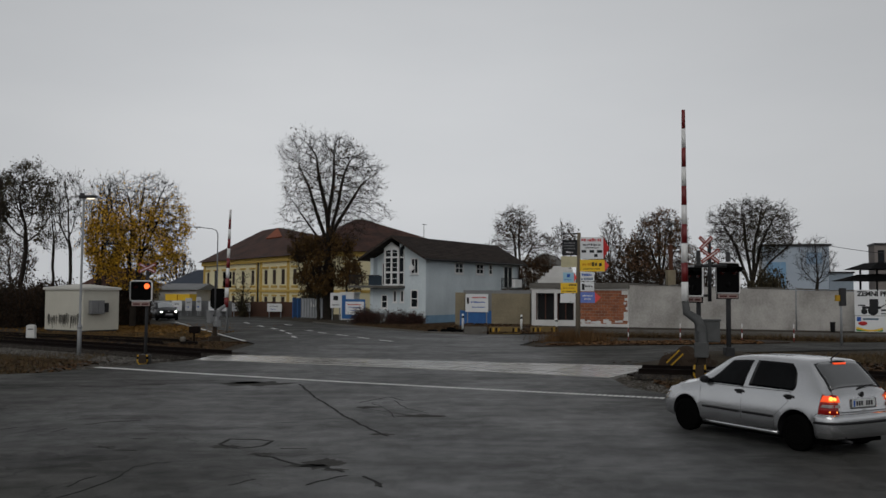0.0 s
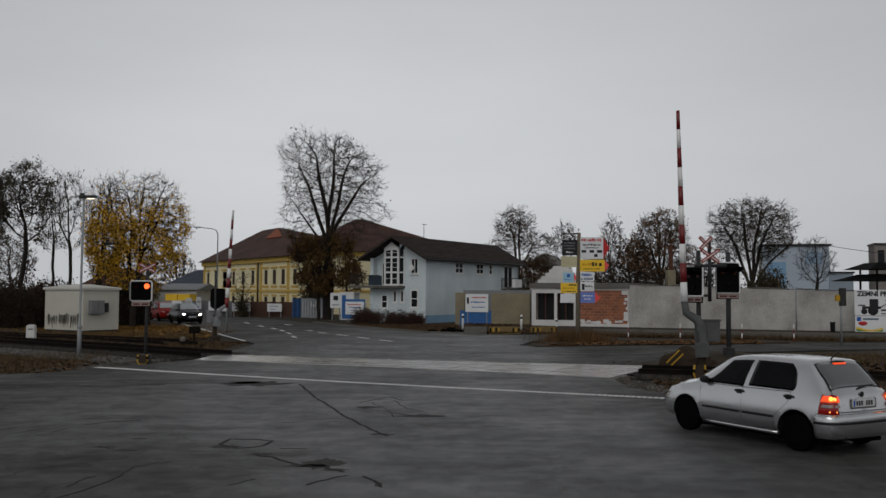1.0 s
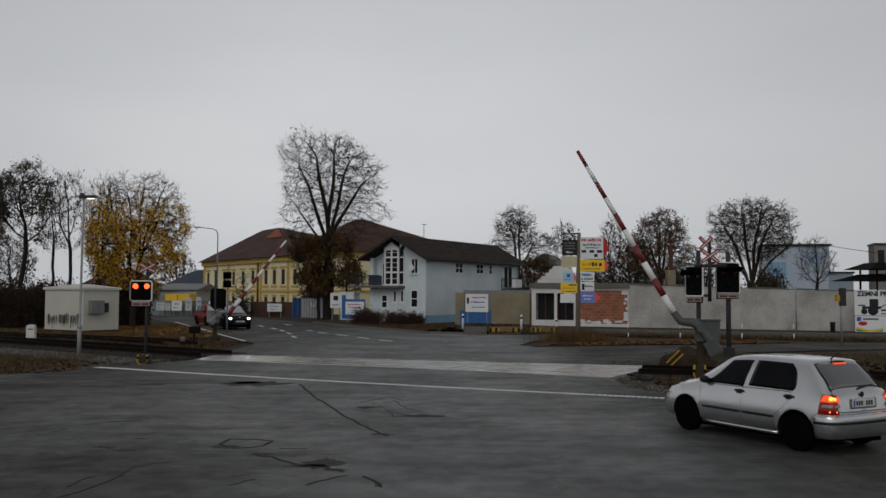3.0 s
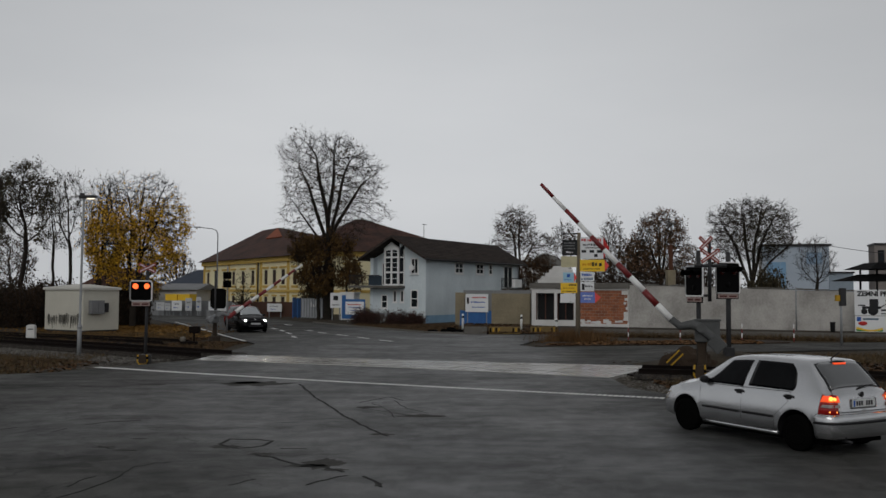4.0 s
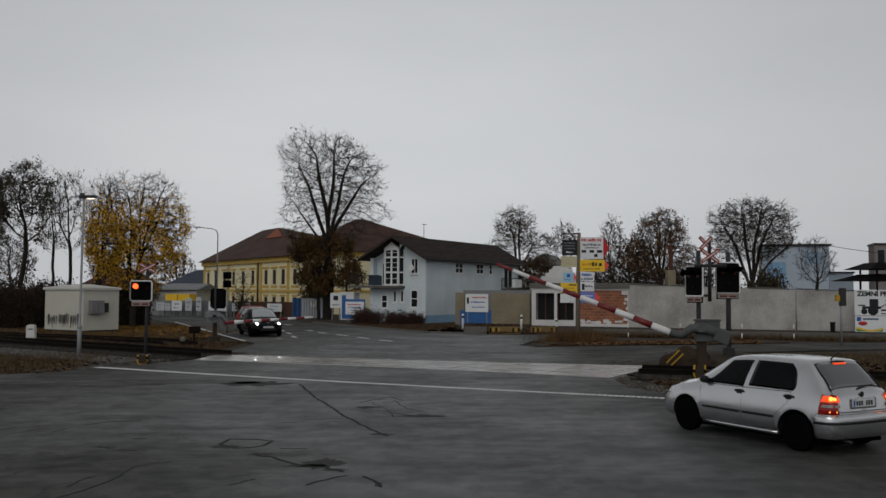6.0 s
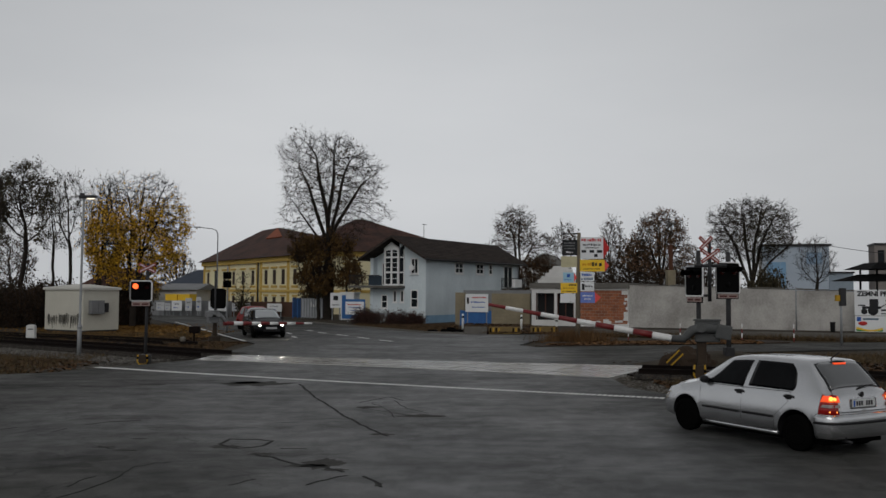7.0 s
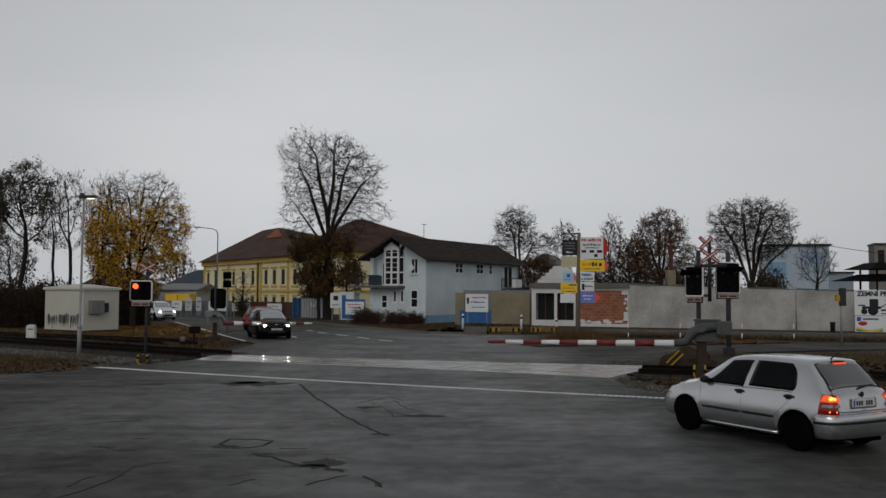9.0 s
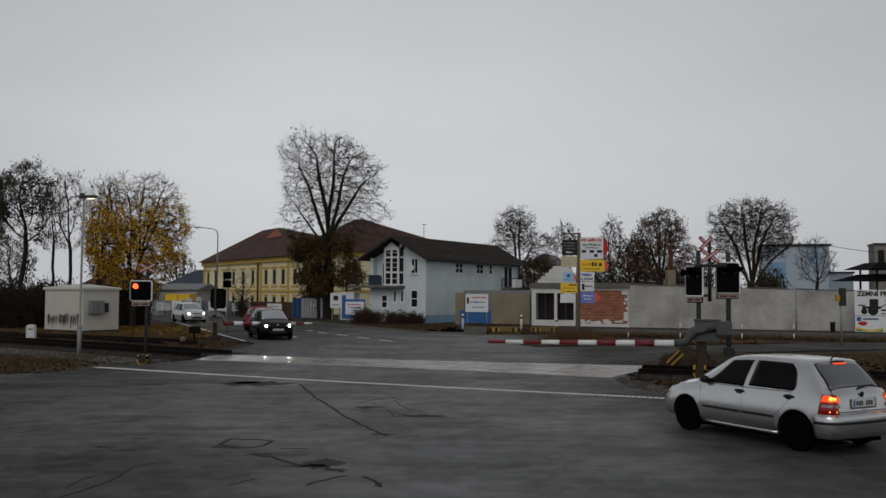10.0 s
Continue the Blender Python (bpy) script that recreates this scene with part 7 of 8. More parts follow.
def hut():
    A, B = (-23.97, 54.6), (-20.87, 52.6)
    fm = facade(A, B)
    L = math.hypot(B[0] - A[0], B[1] - A[1])
    ux, uy = (B[0] - A[0]) / L, (B[1] - A[1]) / L
    top = thing("relay_hut", "cream painted railway relay hut with grey stains", "hut", fm)
    W = 2.45
    bm = bmesh.new()
    prism([(0, 0), (L, 0), (L, W), (0, W)], 0.10, 2.49, bm)
    part("shell", bm, M_HUT, top)
    # inset base coloured dark to stand for the shadow gap under the hut
    part("base", box((0.06, 0.06, -0.3), (L - 0.06, W - 0.06, 0.10)), M_IRON, top)
    bm = bmesh.new()
    o = 0.1
    e = [(-o, -o), (L + o, -o), (L + o, W + o), (-o, W + o)]
    v0 = [bm.verts.new((x, y, 2.47)) for x, y in e]
    v1 = [bm.verts.new((x, y, 2.6)) for x, y in e]
    r = [bm.verts.new((L * 0.3, W / 2, 2.8)), bm.verts.new((L * 0.7, W / 2, 2.8))]
    bm.faces.new(v0[::-1])
    for k in range(4):
        bm.faces.new((v0[k], v0[(k + 1) % 4], v1[(k + 1) % 4], v1[k]))
    bm.faces.new((v1[0], v1[1], r[1], r[0]))
    bm.faces.new((v1[1], v1[2], r[1]))
    bm.faces.new((v1[2], v1[3], r[0], r[1]))
    bm.faces.new((v1[3], v1[0], r[0]))
    bmesh.ops.recalc_face_normals(bm, faces=bm.faces)
    part("roof", bm, M_HUTROOF, top)
    rr = random.Random(9)
    for k in range(64):
        x = 0.22 + 3.2 * (k + rr.uniform(0, 0.8)) / 64
        if 0.30 < (k / 64) % 0.36 < 0.34:
            continue
        zt = 0.98 + 0.24 * noise.noise((x * 2.2, 3.3, 0)) + rr.uniform(-0.06, 0.06)
        w = rr.uniform(0.014, 0.06)
        bm = bmesh.new()
        v = [bm.verts.new((a, -0.003, b)) for a, b in ((x - w * 0.2, 0.62 - rr.uniform(0.0, 0.5)), (x + w, 0.6 - rr.uniform(0, 0.4)), (x + w * 1.3, zt - rr.uniform(0, 0.1)), (x, zt))]
        bm.faces.new(v)
        bmesh.ops.solidify(bm, geom=bm.faces[:], thickness=-0.002)
        part("stain", bm, M_SOOT, top)
    cab = part("meter_cabinet", box((L + 0.003, 0.35, 1.05), (L + 0.28, 1.25, 1.85), 0.015), M_GREYP, top, "grey metal meter cabinet on the hut wall")
    part("cabinet_door", box((L + 0.28, 0.4, 1.1), (L + 0.295, 0.78, 1.8)), M_GREYP, cab)
    part("cabinet_door", box((L + 0.28, 0.82, 1.1), (L + 0.295, 1.2, 1.8)), M_GREYP, cab)
    part("small_cabinet", box((L + 0.003, 1.35, 1.15), (L + 0.2, 1.6, 1.7), 0.01), M_IRON, top)


hut()


def lamp_post():
    top = thing("street_lamp", "grey steel lamp post with a lit flat lamp head", "street lamp", pose(-13.95, 34.85, 0))
    part("pole", tube([(0, 0, -0.3), (0, 0, 1.1), (0.0, 0, 1.12), (0.05, 0, 6.05)], [0.08, 0.08, 0.05, 0.038], 12), M_GALV, top)
    part("collar", lathe([(0.09, 1.0), (0.1, 1.06), (0.065, 1.14)], 14), M_GALV, top)
    hd = part("lamp_head", box((-0.12, -0.13, 6.02), (0.55, 0.13, 6.14), 0.03), M_IRON, top)
    part("photocell", box((-0.1, -0.06, 6.14), (0.06, 0.06, 6.22), 0.02), M_IRON, hd)
    part("glowing_panel", box((0.2, -0.08, 6.005), (0.46, 0.08, 6.018)), mat("lit_lamp_panel", (0.9, 0.85, 0.7), None, 3, 30, 0.4, bump=0, emit=(1.0, 0.85, 0.6), power=2.0), hd)


lamp_post()


def curved_lamp():
    top = thing("street_lamp", "thin grey lamp post with a long curved arm", "street lamp", pose(-12.6, 50.5, 0))
    part("pole", tube([(0, 0, -0.3), (0, 0, 5.6), (-0.08, 0, 5.82), (-0.3, 0, 5.92), (-1.0, 0, 6.0)], [0.06, 0.03, 0.026, 0.023, 0.02], 10), M_GALV, top)
    part("lamp_head", box((-1.35, -0.07, 5.97), (-0.95, 0.07, 6.04), 0.02), M_GALV, top)


curved_lamp()


def far_signal():
    """Black signal boards seen from behind, and a traffic light, by the farther barrier."""
    top = thing("crossing_signal", "black crossing signal board seen from behind on a grey mast", "railway signal", pose(-11.65, 46.6, 0), "signals of the level crossing")
    part("mast", tube([(-0.05, 0, -0.2), (-0.05, 0, 3.5)], 0.06, 10), M_MAST, top)
    bm = box((-0.30, -0.03, 1.55), (0.50, 0.03, 2.58))
    es = [e for e in bm.edges if abs(e.verts[0].co.y - e.verts[1].co.y) > 0.03]
    bmesh.ops.bevel(bm, geom=es, offset=0.08, segments=3, affect="EDGES")
    part("board", bm, M_BOARD, top)
    part("foot", box((-0.2, -0.18, -0.2), (0.12, 0.18, 0.25), 0.03), M_CONC_OLD, top)
    tl = thing("traffic_light", "black two-lamp traffic light head on a thin pole", "traffic light", pose(-12.65, 53.2, 0))
    part("pole", tube([(0, 0, -0.2), (0, 0, 3.9)], 0.05, 8), M_GALV, tl)
    for dz in (3.35, 2.85):
        hd = part("lamp_housing", box((-0.24, -0.2, dz - 0.2), (0.2, 0.14, dz + 0.22), 0.05), M_BOARD, tl)
        part("hood", lathe([(0.13, 0), (0.13, 0.2), (0.12, 0.2), (0.12, 0.0)], 12, "Y"), M_BOARD, hd).matrix_basis = pose(-0.02, -0.2, dz)


far_signal()


def word_bars(parent, x0, x1, z0, z1, y, material):
    """A line of unreadable print: bars of word and letter width."""
    r = random.Random(round((x0 + 3 * z0) * 997))
    x, h = x0, z1 - z0
    if x1 - x0 < h * 2.2:
        part("print_bar", box((x0, y, z0), (x1, y + 0.0035, z1)), material, parent)
        return
    while x < x1 - h * 0.3:
        d = min(x1 - x, h * r.uniform(0.35, 0.75))
        part("print_bar", box((x, y, z0 + h * r.choice((0, 0, 0.12))), (x + d, y + 0.0035, z1 - h * r.choice((0, 0.15, 0.3)))), material, parent)
        x += d + h * r.choice((0.18, 0.18, 0.2, 0.5))


def sign_board(parent, x0, x1, z0, z1, material, y=0.0, bars=(), arrow=None, name="sign_board"):
    b = part(name, box((x0, y - 0.03, z0), (x1, y, z1), 0.006), material, parent)
    for fx0, fx1, fz0, fz1, m in bars:
        word_bars(b, x0 + (x1 - x0) * fx0, x0 + (x1 - x0) * fx1, z0 + (z1 - z0) * fz0, z0 + (z1 - z0) * fz1, y - 0.034, m)
    if arrow:
        bm = bmesh.new()
        zc, w = (z0 + z1) / 2, arrow[0]
        v = [(x1 + 0.004, z0), (x1 + w, zc), (x1 + 0.004, z1)]
        a = [bm.verts.new((x, y - 0.028, z)) for x, z in v]
        c = [bm.verts.new((x, y - 0.002, z)) for x, z in v]
        bm.faces.new(a)
        bm.faces.new(c[::-1])
        for i in range(3):
            bm.faces.new((a[i], c[i], c[(i + 1) % 3], a[(i + 1) % 3]))
        bmesh.ops.recalc_face_normals(bm, faces=bm.faces)
        part("arrow_tip", bm, arrow[1], b)
    return b


def sign_post():
    X, Y, s = 6.72, 45.0, 45.0 / 1600
    top = thing("advertising_signpost", "weathered wooden pole hung with many coloured direction signs", "signpost", pose(X, Y, 0))
    part("pole", tube([(0, 0, -0.4), (0.0, 0, 2.5), (0.06, 0, 5.45)], [0.13, 0.115, 0.09], 12), M_WOODPOLE, top)
    part("crossbar", tube([(-0.85, -0.02, 5.38), (0.12, -0.02, 5.42)], 0.03, 8), M_IRON, top)
    pink = mat("fluorescent_red", (0.75, 0.07, 0.06), None, 3, 30, 0.5, bump=0)
    lblue = mat("light_blue_sheet", (0.30, 0.52, 0.66), None, 3, 30, 0.5, bump=0)
    cream = mat("cream_sheet", (0.50, 0.46, 0.30), None, 3, 30, 0.6, bump=0)
    dblue = mat("violet_blue_sheet", (0.08, 0.13, 0.45), (0.2, 0.28, 0.6), 1.2, 10, 0.5, bump=0)
    blk, red, blu, wht = M_BLACKINK, M_REDINK, M_BLUEINK, M_SIGNWHITE
    y = -0.13
    sign_board(top, 0.10, 1.24, 4.15, 5.22, M_BANNER, y, ((0.05, 0.95, 0.80, 0.95, red), (0.12, 0.88, 0.60, 0.70, blk), (0.2, 0.8, 0.48, 0.54, blk), (0.05, 0.25, 0.28, 0.4, blk), (0.4, 0.6, 0.28, 0.4, blk), (0.72, 0.95, 0.28, 0.4, blk), (0.6, 0.75, 0.08, 0.22, blk)), (0.3, red))
    sign_board(top, 0.08, 1.30, 3.52, 4.10, M_SIGNYELLOW, y, ((0.48, 0.92, 0.45, 0.78, blk), (0.1, 0.46, 0.5, 0.74, mat("orange_print", (0.6, 0.25, 0.01), None, 3, 30, 0.6, bump=0)), (0.15, 0.8, 0.16, 0.26, blk)), (0.22, pink))
    sign_board(top, 0.10, 0.78, 3.04, 3.48, M_BANNER, y, ((0.1, 0.9, 0.55, 0.85, blu), (0.05, 0.95, 0.1, 0.38, mat("slate_print", (0.1, 0.15, 0.22), None, 3, 30, 0.6, bump=0))))
    sign_board(top, 0.10, 0.78, 2.53, 2.98, M_BANNER, y, ((0.1, 0.3, 0.15, 0.85, blk), (0.35, 0.9, 0.45, 0.7, blk)))
    sign_board(top, 0.10, 0.82, 1.96, 2.49, dblue, y, ((0.15, 0.85, 0.6, 0.75, wht), (0.25, 0.75, 0.3, 0.42, wht)), (0.3, pink))
    sign_board(top, -0.80, -0.05, 4.32, 5.08, blk, y, ((0.15, 0.9, 0.75, 0.85, M_GREYP), (0.1, 0.85, 0.58, 0.66, M_GREYP), (0.15, 0.9, 0.40, 0.48, M_GREYP), (0.25, 0.75, 0.14, 0.26, wht)))
    sign_board(top, -0.86, -0.06, 3.72, 4.26, cream, y)
    sign_board(top, -0.76, -0.22, 2.98, 3.46, lblue, y, ((0.35, 0.65, 0.5, 0.85, blu), (0.1, 0.8, 0.2, 0.3, blu)), (0.14, pink))
    sign_board(top, -0.88, -0.06, 2.44, 2.94, M_SIGNYELLOW, y, ((0.5, 0.95, 0.72, 0.9, blk), (0.15, 0.85, 0.42, 0.56, mat("ochre_print", (0.4, 0.22, 0.02), None, 3, 30, 0.6, bump=0)), (0.08, 0.92, 0.12, 0.22, blk)))
    sign_board(top, -0.90, -0.42, 1.96, 2.40, M_BANNER, y)
    sign_board(top, -0.40, -0.16, 1.96, 2.40, M_BANNER, y)


sign_post()


def text(parent, s, m, size, material, name="lettering"):
    cu = bpy.data.curves.new(name, "FONT")
    cu.body, cu.size, cu.extrude, cu.space_character = s, size, 0.004, 1.0
    cu.offset = 0.018
    cu.materials.append(material)
    ob = new(name, cu)
    ob.parent = parent
    ob.matrix_basis = m @ pose(0, 0, 0, 90, 0, 0)
    return ob


def billboard():
    fm = facade((25.55, 56.2), (29.6, 54.9))
    top = thing("billboard", "white advertising billboard with black machine print", "billboard", fm)
    for x in (0.3, 2.2, 4.0):
        part("post", tube([(x, 0.12, -0.3), (x, 0.12, 2.6)], 0.05, 8), M_GALV, top)
    up = part("upper_panel", box((0, -0.03, 1.14), (4.3, 0.03, 2.72), 0.01), M_BANNER, top)
    text(up, "ZEMNÍ PRÁCE", pose(0.16, -0.036, 2.34), 0.40, M_BLACKINK)
    # tractor silhouette
    for c, r in (((1.05, 1.45), 0.30), ((0.55, 1.38), 0.18)):
        part("wheel_print", lathe([(r * 0.5, -0.004), (r, -0.004), (r, 0.0), (r * 0.5, 0.0)], 20, "Y"), M_BLACKINK, up).matrix_basis = pose(c[0], -0.031, c[1])
    for a in ((0.42, 1.55, 1.5, 1.70), (0.85, 1.70, 1.35, 2.15), (1.5, 1.42, 2.4, 1.52), (1.5, 1.22, 4.2, 1.28), (0.2, 1.72, 0.62, 1.80)):
        part("machine_print", box((a[0], -0.034, a[1]), (a[2], -0.0305, a[3])), M_BLACKINK, up)
    part("machine_print", tube([(1.5, -0.032, 1.65), (1.9, -0.032, 1.95), (2.4, -0.032, 1.5)], 0.03, 6), M_BLACKINK, up)
    part("caption_bar", box((1.75, -0.034, 2.02), (2.6, -0.0305, 2.1)), M_BLACKINK, up)
    lo = part("lower_panel", box((0.02, -0.03, 0.12), (2.0, 0.03, 1.10), 0.01), M_BANNER, top)
    part("crest", box((0.12, -0.034, 0.78), (0.36, -0.0305, 1.04), 0.0), M_BLUEINK, lo)
    part("caption_bar", box((0.46, -0.034, 0.86), (1.35, -0.0305, 0.97)), mat("grey_blue_print", (0.1, 0.15, 0.2), None, 3, 30, 0.6, bump=0), lo)
    bm = lathe([(0.001, -0.004), (0.26, -0.004), (0.26, 0), (0.001, 0)], 20, "Y")
    bmesh.ops.scale(bm, verts=bm.verts, vec=(1, 1, 0.5))
    part("oval_print", bm, M_REDINK, lo).matrix_basis = pose(0.46, -0.031, 0.64)
    n = 14
    for nm, base, amp, m in (("yellow_wave", 0.36, 0.10, M_SIGNYELLOW), ("green_wave", 0.24, 0.08, mat("green_print", (0.05, 0.22, 0.06), None, 3, 30, 0.6, bump=0))):
        bm = bmesh.new()
        P = [(0.08 + 1.5 * i / n, base + amp * math.sin(2.4 + 4.2 * i / n)) for i in range(n + 1)]
        yy = -0.033 if nm == "yellow_wave" else -0.036
        for (x0, z0), (x1, z1) in zip(P, P[1:]):
            bm.faces.new([bm.verts.new((a, yy, b)) for a, b in ((x0, 0.16), (x1, 0.16), (x1, z1), (x0, z0))])
        bmesh.ops.remove_doubles(bm, verts=bm.verts, dist=1e-4)
        bmesh.ops.solidify(bm, geom=bm.faces[:], thickness=0.002)
        part(nm, bm, m, lo)
    part("side_panel", box((2.06, -0.03, 0.12), (4.3, 0.03, 1.10), 0.01), M_BANNER, top)
    for z in (0.75, 0.45):
        part("caption_bar", box((2.2, -0.034, z), (3.6, -0.0305, z + 0.12)), M_BLACKINK, top)


billboard()


M_POSTERGREY = mat("pale_grey_poster", (0.50, 0.51, 0.52), (0.32, 0.33, 0.335), 2, 9, 0.7, bump=0.05)


def panel_fence(name, label, line, h, material, z0=-0.05, posts=None, width=2.0, thick=0.05, gap=0.03):
    """A fence of upright panels between posts along a plan line."""
    top = thing(name, label, "fence")
    for (x0, y0), (x1, y1) in zip(line, line[1:]):
        L = math.hypot(x1 - x0, y1 - y0)
        n = max(1, round(L / width))
        m = facade((x0, y0), (x1, y1))
        for k in range(n):
            a, b = L * k / n, L * (k + 1) / n
            ob = part("panel", box((a + gap, 0, z0 + 0.06), (b - gap, thick, h)), material, top)
            ob.matrix_basis = m
            ob2 = part("post", box((a - 0.04, -0.02, z0 - 0.2), (a + 0.04, thick + 0.05, h + 0.05)), posts or M_GALV, top)
            ob2.matrix_basis = m
    return top


panel_fence("panel_fence", "grey concrete panel fence along the far road", [(-35, 92), (-27, 87.5), (-20.0, 86.2)], 1.45, M_GREYP, width=1.9)
panel_fence("board_fence", "brown painted board fence before the villa", [(-20.0, 86.1), (-14.0, 84.6)], 1.4, M_BROWNF, posts=M_BROWNF, width=1.0)
panel_fence("metal_gate", "blue sheet metal gate beside the brown fence", [(-14.0, 84.6), (-13.0, 83.9)], 1.75, mat("deep_blue_sheet", (0.02, 0.055, 0.14), (0.015, 0.035, 0.09), 1, 20, 0.7), posts=M_BLUEF, width=0.7)
pal = panel_fence("paling_fence", "pale grey corrugated paling fence under the tall tree", [(-13.0, 83.4), (-10.9, 82.4)], 1.75, mat("pale_metal", (0.40, 0.42, 0.44), (0.24, 0.25, 0.27), 2, 20, 0.6), width=0.28, gap=0.05)
for k, (w, h, dz) in enumerate(((0.16, 0.42, 0.0), (0.2, 0.22, -0.02), (0.07, 0.46, 0.02), (0.16, 0.36, 0.0), (0.07, 0.3, 0.0))):
    part("paint_bar", box((1.0 + 0.25 * k, -0.012, 1.02 + dz), (1.0 + 0.25 * k + w, -0.003, 1.02 + dz + h)), M_WHITE, pal).matrix_basis = facade((-13.0, 83.4), (-10.9, 82.4))
panel_fence("yard_fence", "blue yard fence beside the beige wall", [(1.35, 68.2), (3.75, 67.0)], 1.05, M_BLUEF, posts=M_BLUEF, width=0.6)
tagged(part("gate_wall", box((0, 0, -0.1), (2.95, 0.3, 2.35), 0.02), M_BEIGE), "beige rendered yard wall", "wall", kind="structure").matrix_basis = facade((3.6, 66.9), (6.5, 65.7))
tagged(part("gate_pier", box((0, 0, -0.1), (0.75, 0.4, 2.4), 0.02), M_BEIGE), "beige gate pier beside the blue fence", "wall", kind="structure").matrix_basis = facade((0.95, 69.0), (1.7, 68.7))
tagged(part("outbuilding_wall", box((0, 0, -0.1), (5.4, 3.0, 2.58), 0.02), M_GREYP), "flat grey outbuilding behind the fence", "wall", kind="structure").matrix_basis = facade((1.6, 70.3), (7.0, 68.6))


def banner(name, label, m, w, h, z0, bars, frame_mat=None, legs=True, sheet=None):
    top = thing(name, label, "banner", m)
    part("sheet", box((0, -0.03, z0), (w, 0.0, z0 + h), 0.005), sheet or M_BANNER, top)
    for fx0, fx1, fz0, fz1, mm in bars:
        word_bars(top, w * fx0, w * fx1, z0 + h * fz0, z0 + h * fz1, -0.036, mm)
    if frame_mat:
        part("backing", box((-0.08, 0.004, z0 - 0.35), (w + 0.08, 0.05, z0 + h + 0.2)), frame_mat, top)
    if legs:
        for x in (0.15, w - 0.15):
            part("leg", box((x - 0.04, 0.055, -0.2), (x + 0.04, 0.12, z0 + h)), M_GALV, top)
    return top


banner("advertising_banner", "white printed banner on a blue frame by the road", facade((-7.95, 74.2), (-6.1, 73.3)), 1.75, 1.05, 0.55,
       ((0.12, 0.85, 0.72, 0.84, M_REDINK), (0.18, 0.8, 0.52, 0.6, M_BLUEINK), (0.25, 0.7, 0.3, 0.36, M_BLUEINK)), M_BLUEF)
banner("yard_banner", "white printed banner hung on the blue fence", facade((1.72, 67.95), (3.6, 67.0)), 1.85, 1.35, 0.95,
       ((0.3, 0.92, 0.76, 0.86, M_REDINK), (0.25, 0.9, 0.5, 0.6, M_BLUEINK), (0.3, 0.85, 0.24, 0.32, M_BLUEINK), (0.06, 0.16, 0.45, 0.8, M_BLACKINK)), None, True)
banner("notice_board", "white notice board with a black emblem", facade((-9.75, 78.6), (-8.55, 78.2)), 1.0, 1.3, 1.0, ((0.3, 0.75, 0.5, 0.8, M_BLACKINK), (0.2, 0.85, 0.15, 0.25, M_GREYP)), None)
for k, (x, y, w, h) in enumerate(((-22.2, 85.9, 1.3, 0.9), (-24.5, 86.3, 0.7, 1.2), (-23.4, 86.0, 0.55, 1.3), (-16.4, 84.7, 1.5, 0.75), (-18.9, 85.3, 0.9, 0.8), (-27.5, 87.0, 0.9, 0.8), (-19.9, 85.6, 0.8, 0.8), (-25.9, 86.6, 1.1, 0.95), (-21.1, 85.7, 0.8, 1.0), (-26.6, 86.8, 0.6, 0.7))):
    banner("fence_poster", "pale grey printed poster on the road fence", facade((x, y), (x + 1, y - 0.3)), w, h, 0.5, ((0.2, 0.8, 0.6, 0.75, M_GREYP), (0.2, 0.6, 0.25, 0.35, M_BLUEINK)), None, True, (M_BANNER, M_POSTERGREY, M_POSTERGREY, M_BANNER)[k % 4])


def cabin():
    top = thing("portable_cabin", "small white portable cabin with a blue door", "cabin", facade((-8.75, 77.6), (-7.6, 77.2)))
    part("shell", box((0, 0, 0), (1.25, 1.2, 2.25), 0.02), M_WHITE, top)
    part("roof", box((-0.06, -0.06, 2.25), (1.31, 1.26, 2.38)), M_WHITE, top)
    part("door", box((0.12, -0.03, 0.1), (0.5, 0.0, 2.1)), M_BLUEF, top)
    part("window", box((0.65, -0.02, 1.55), (1.1, 0.0, 2.0)), M_BANNER, top)


cabin()


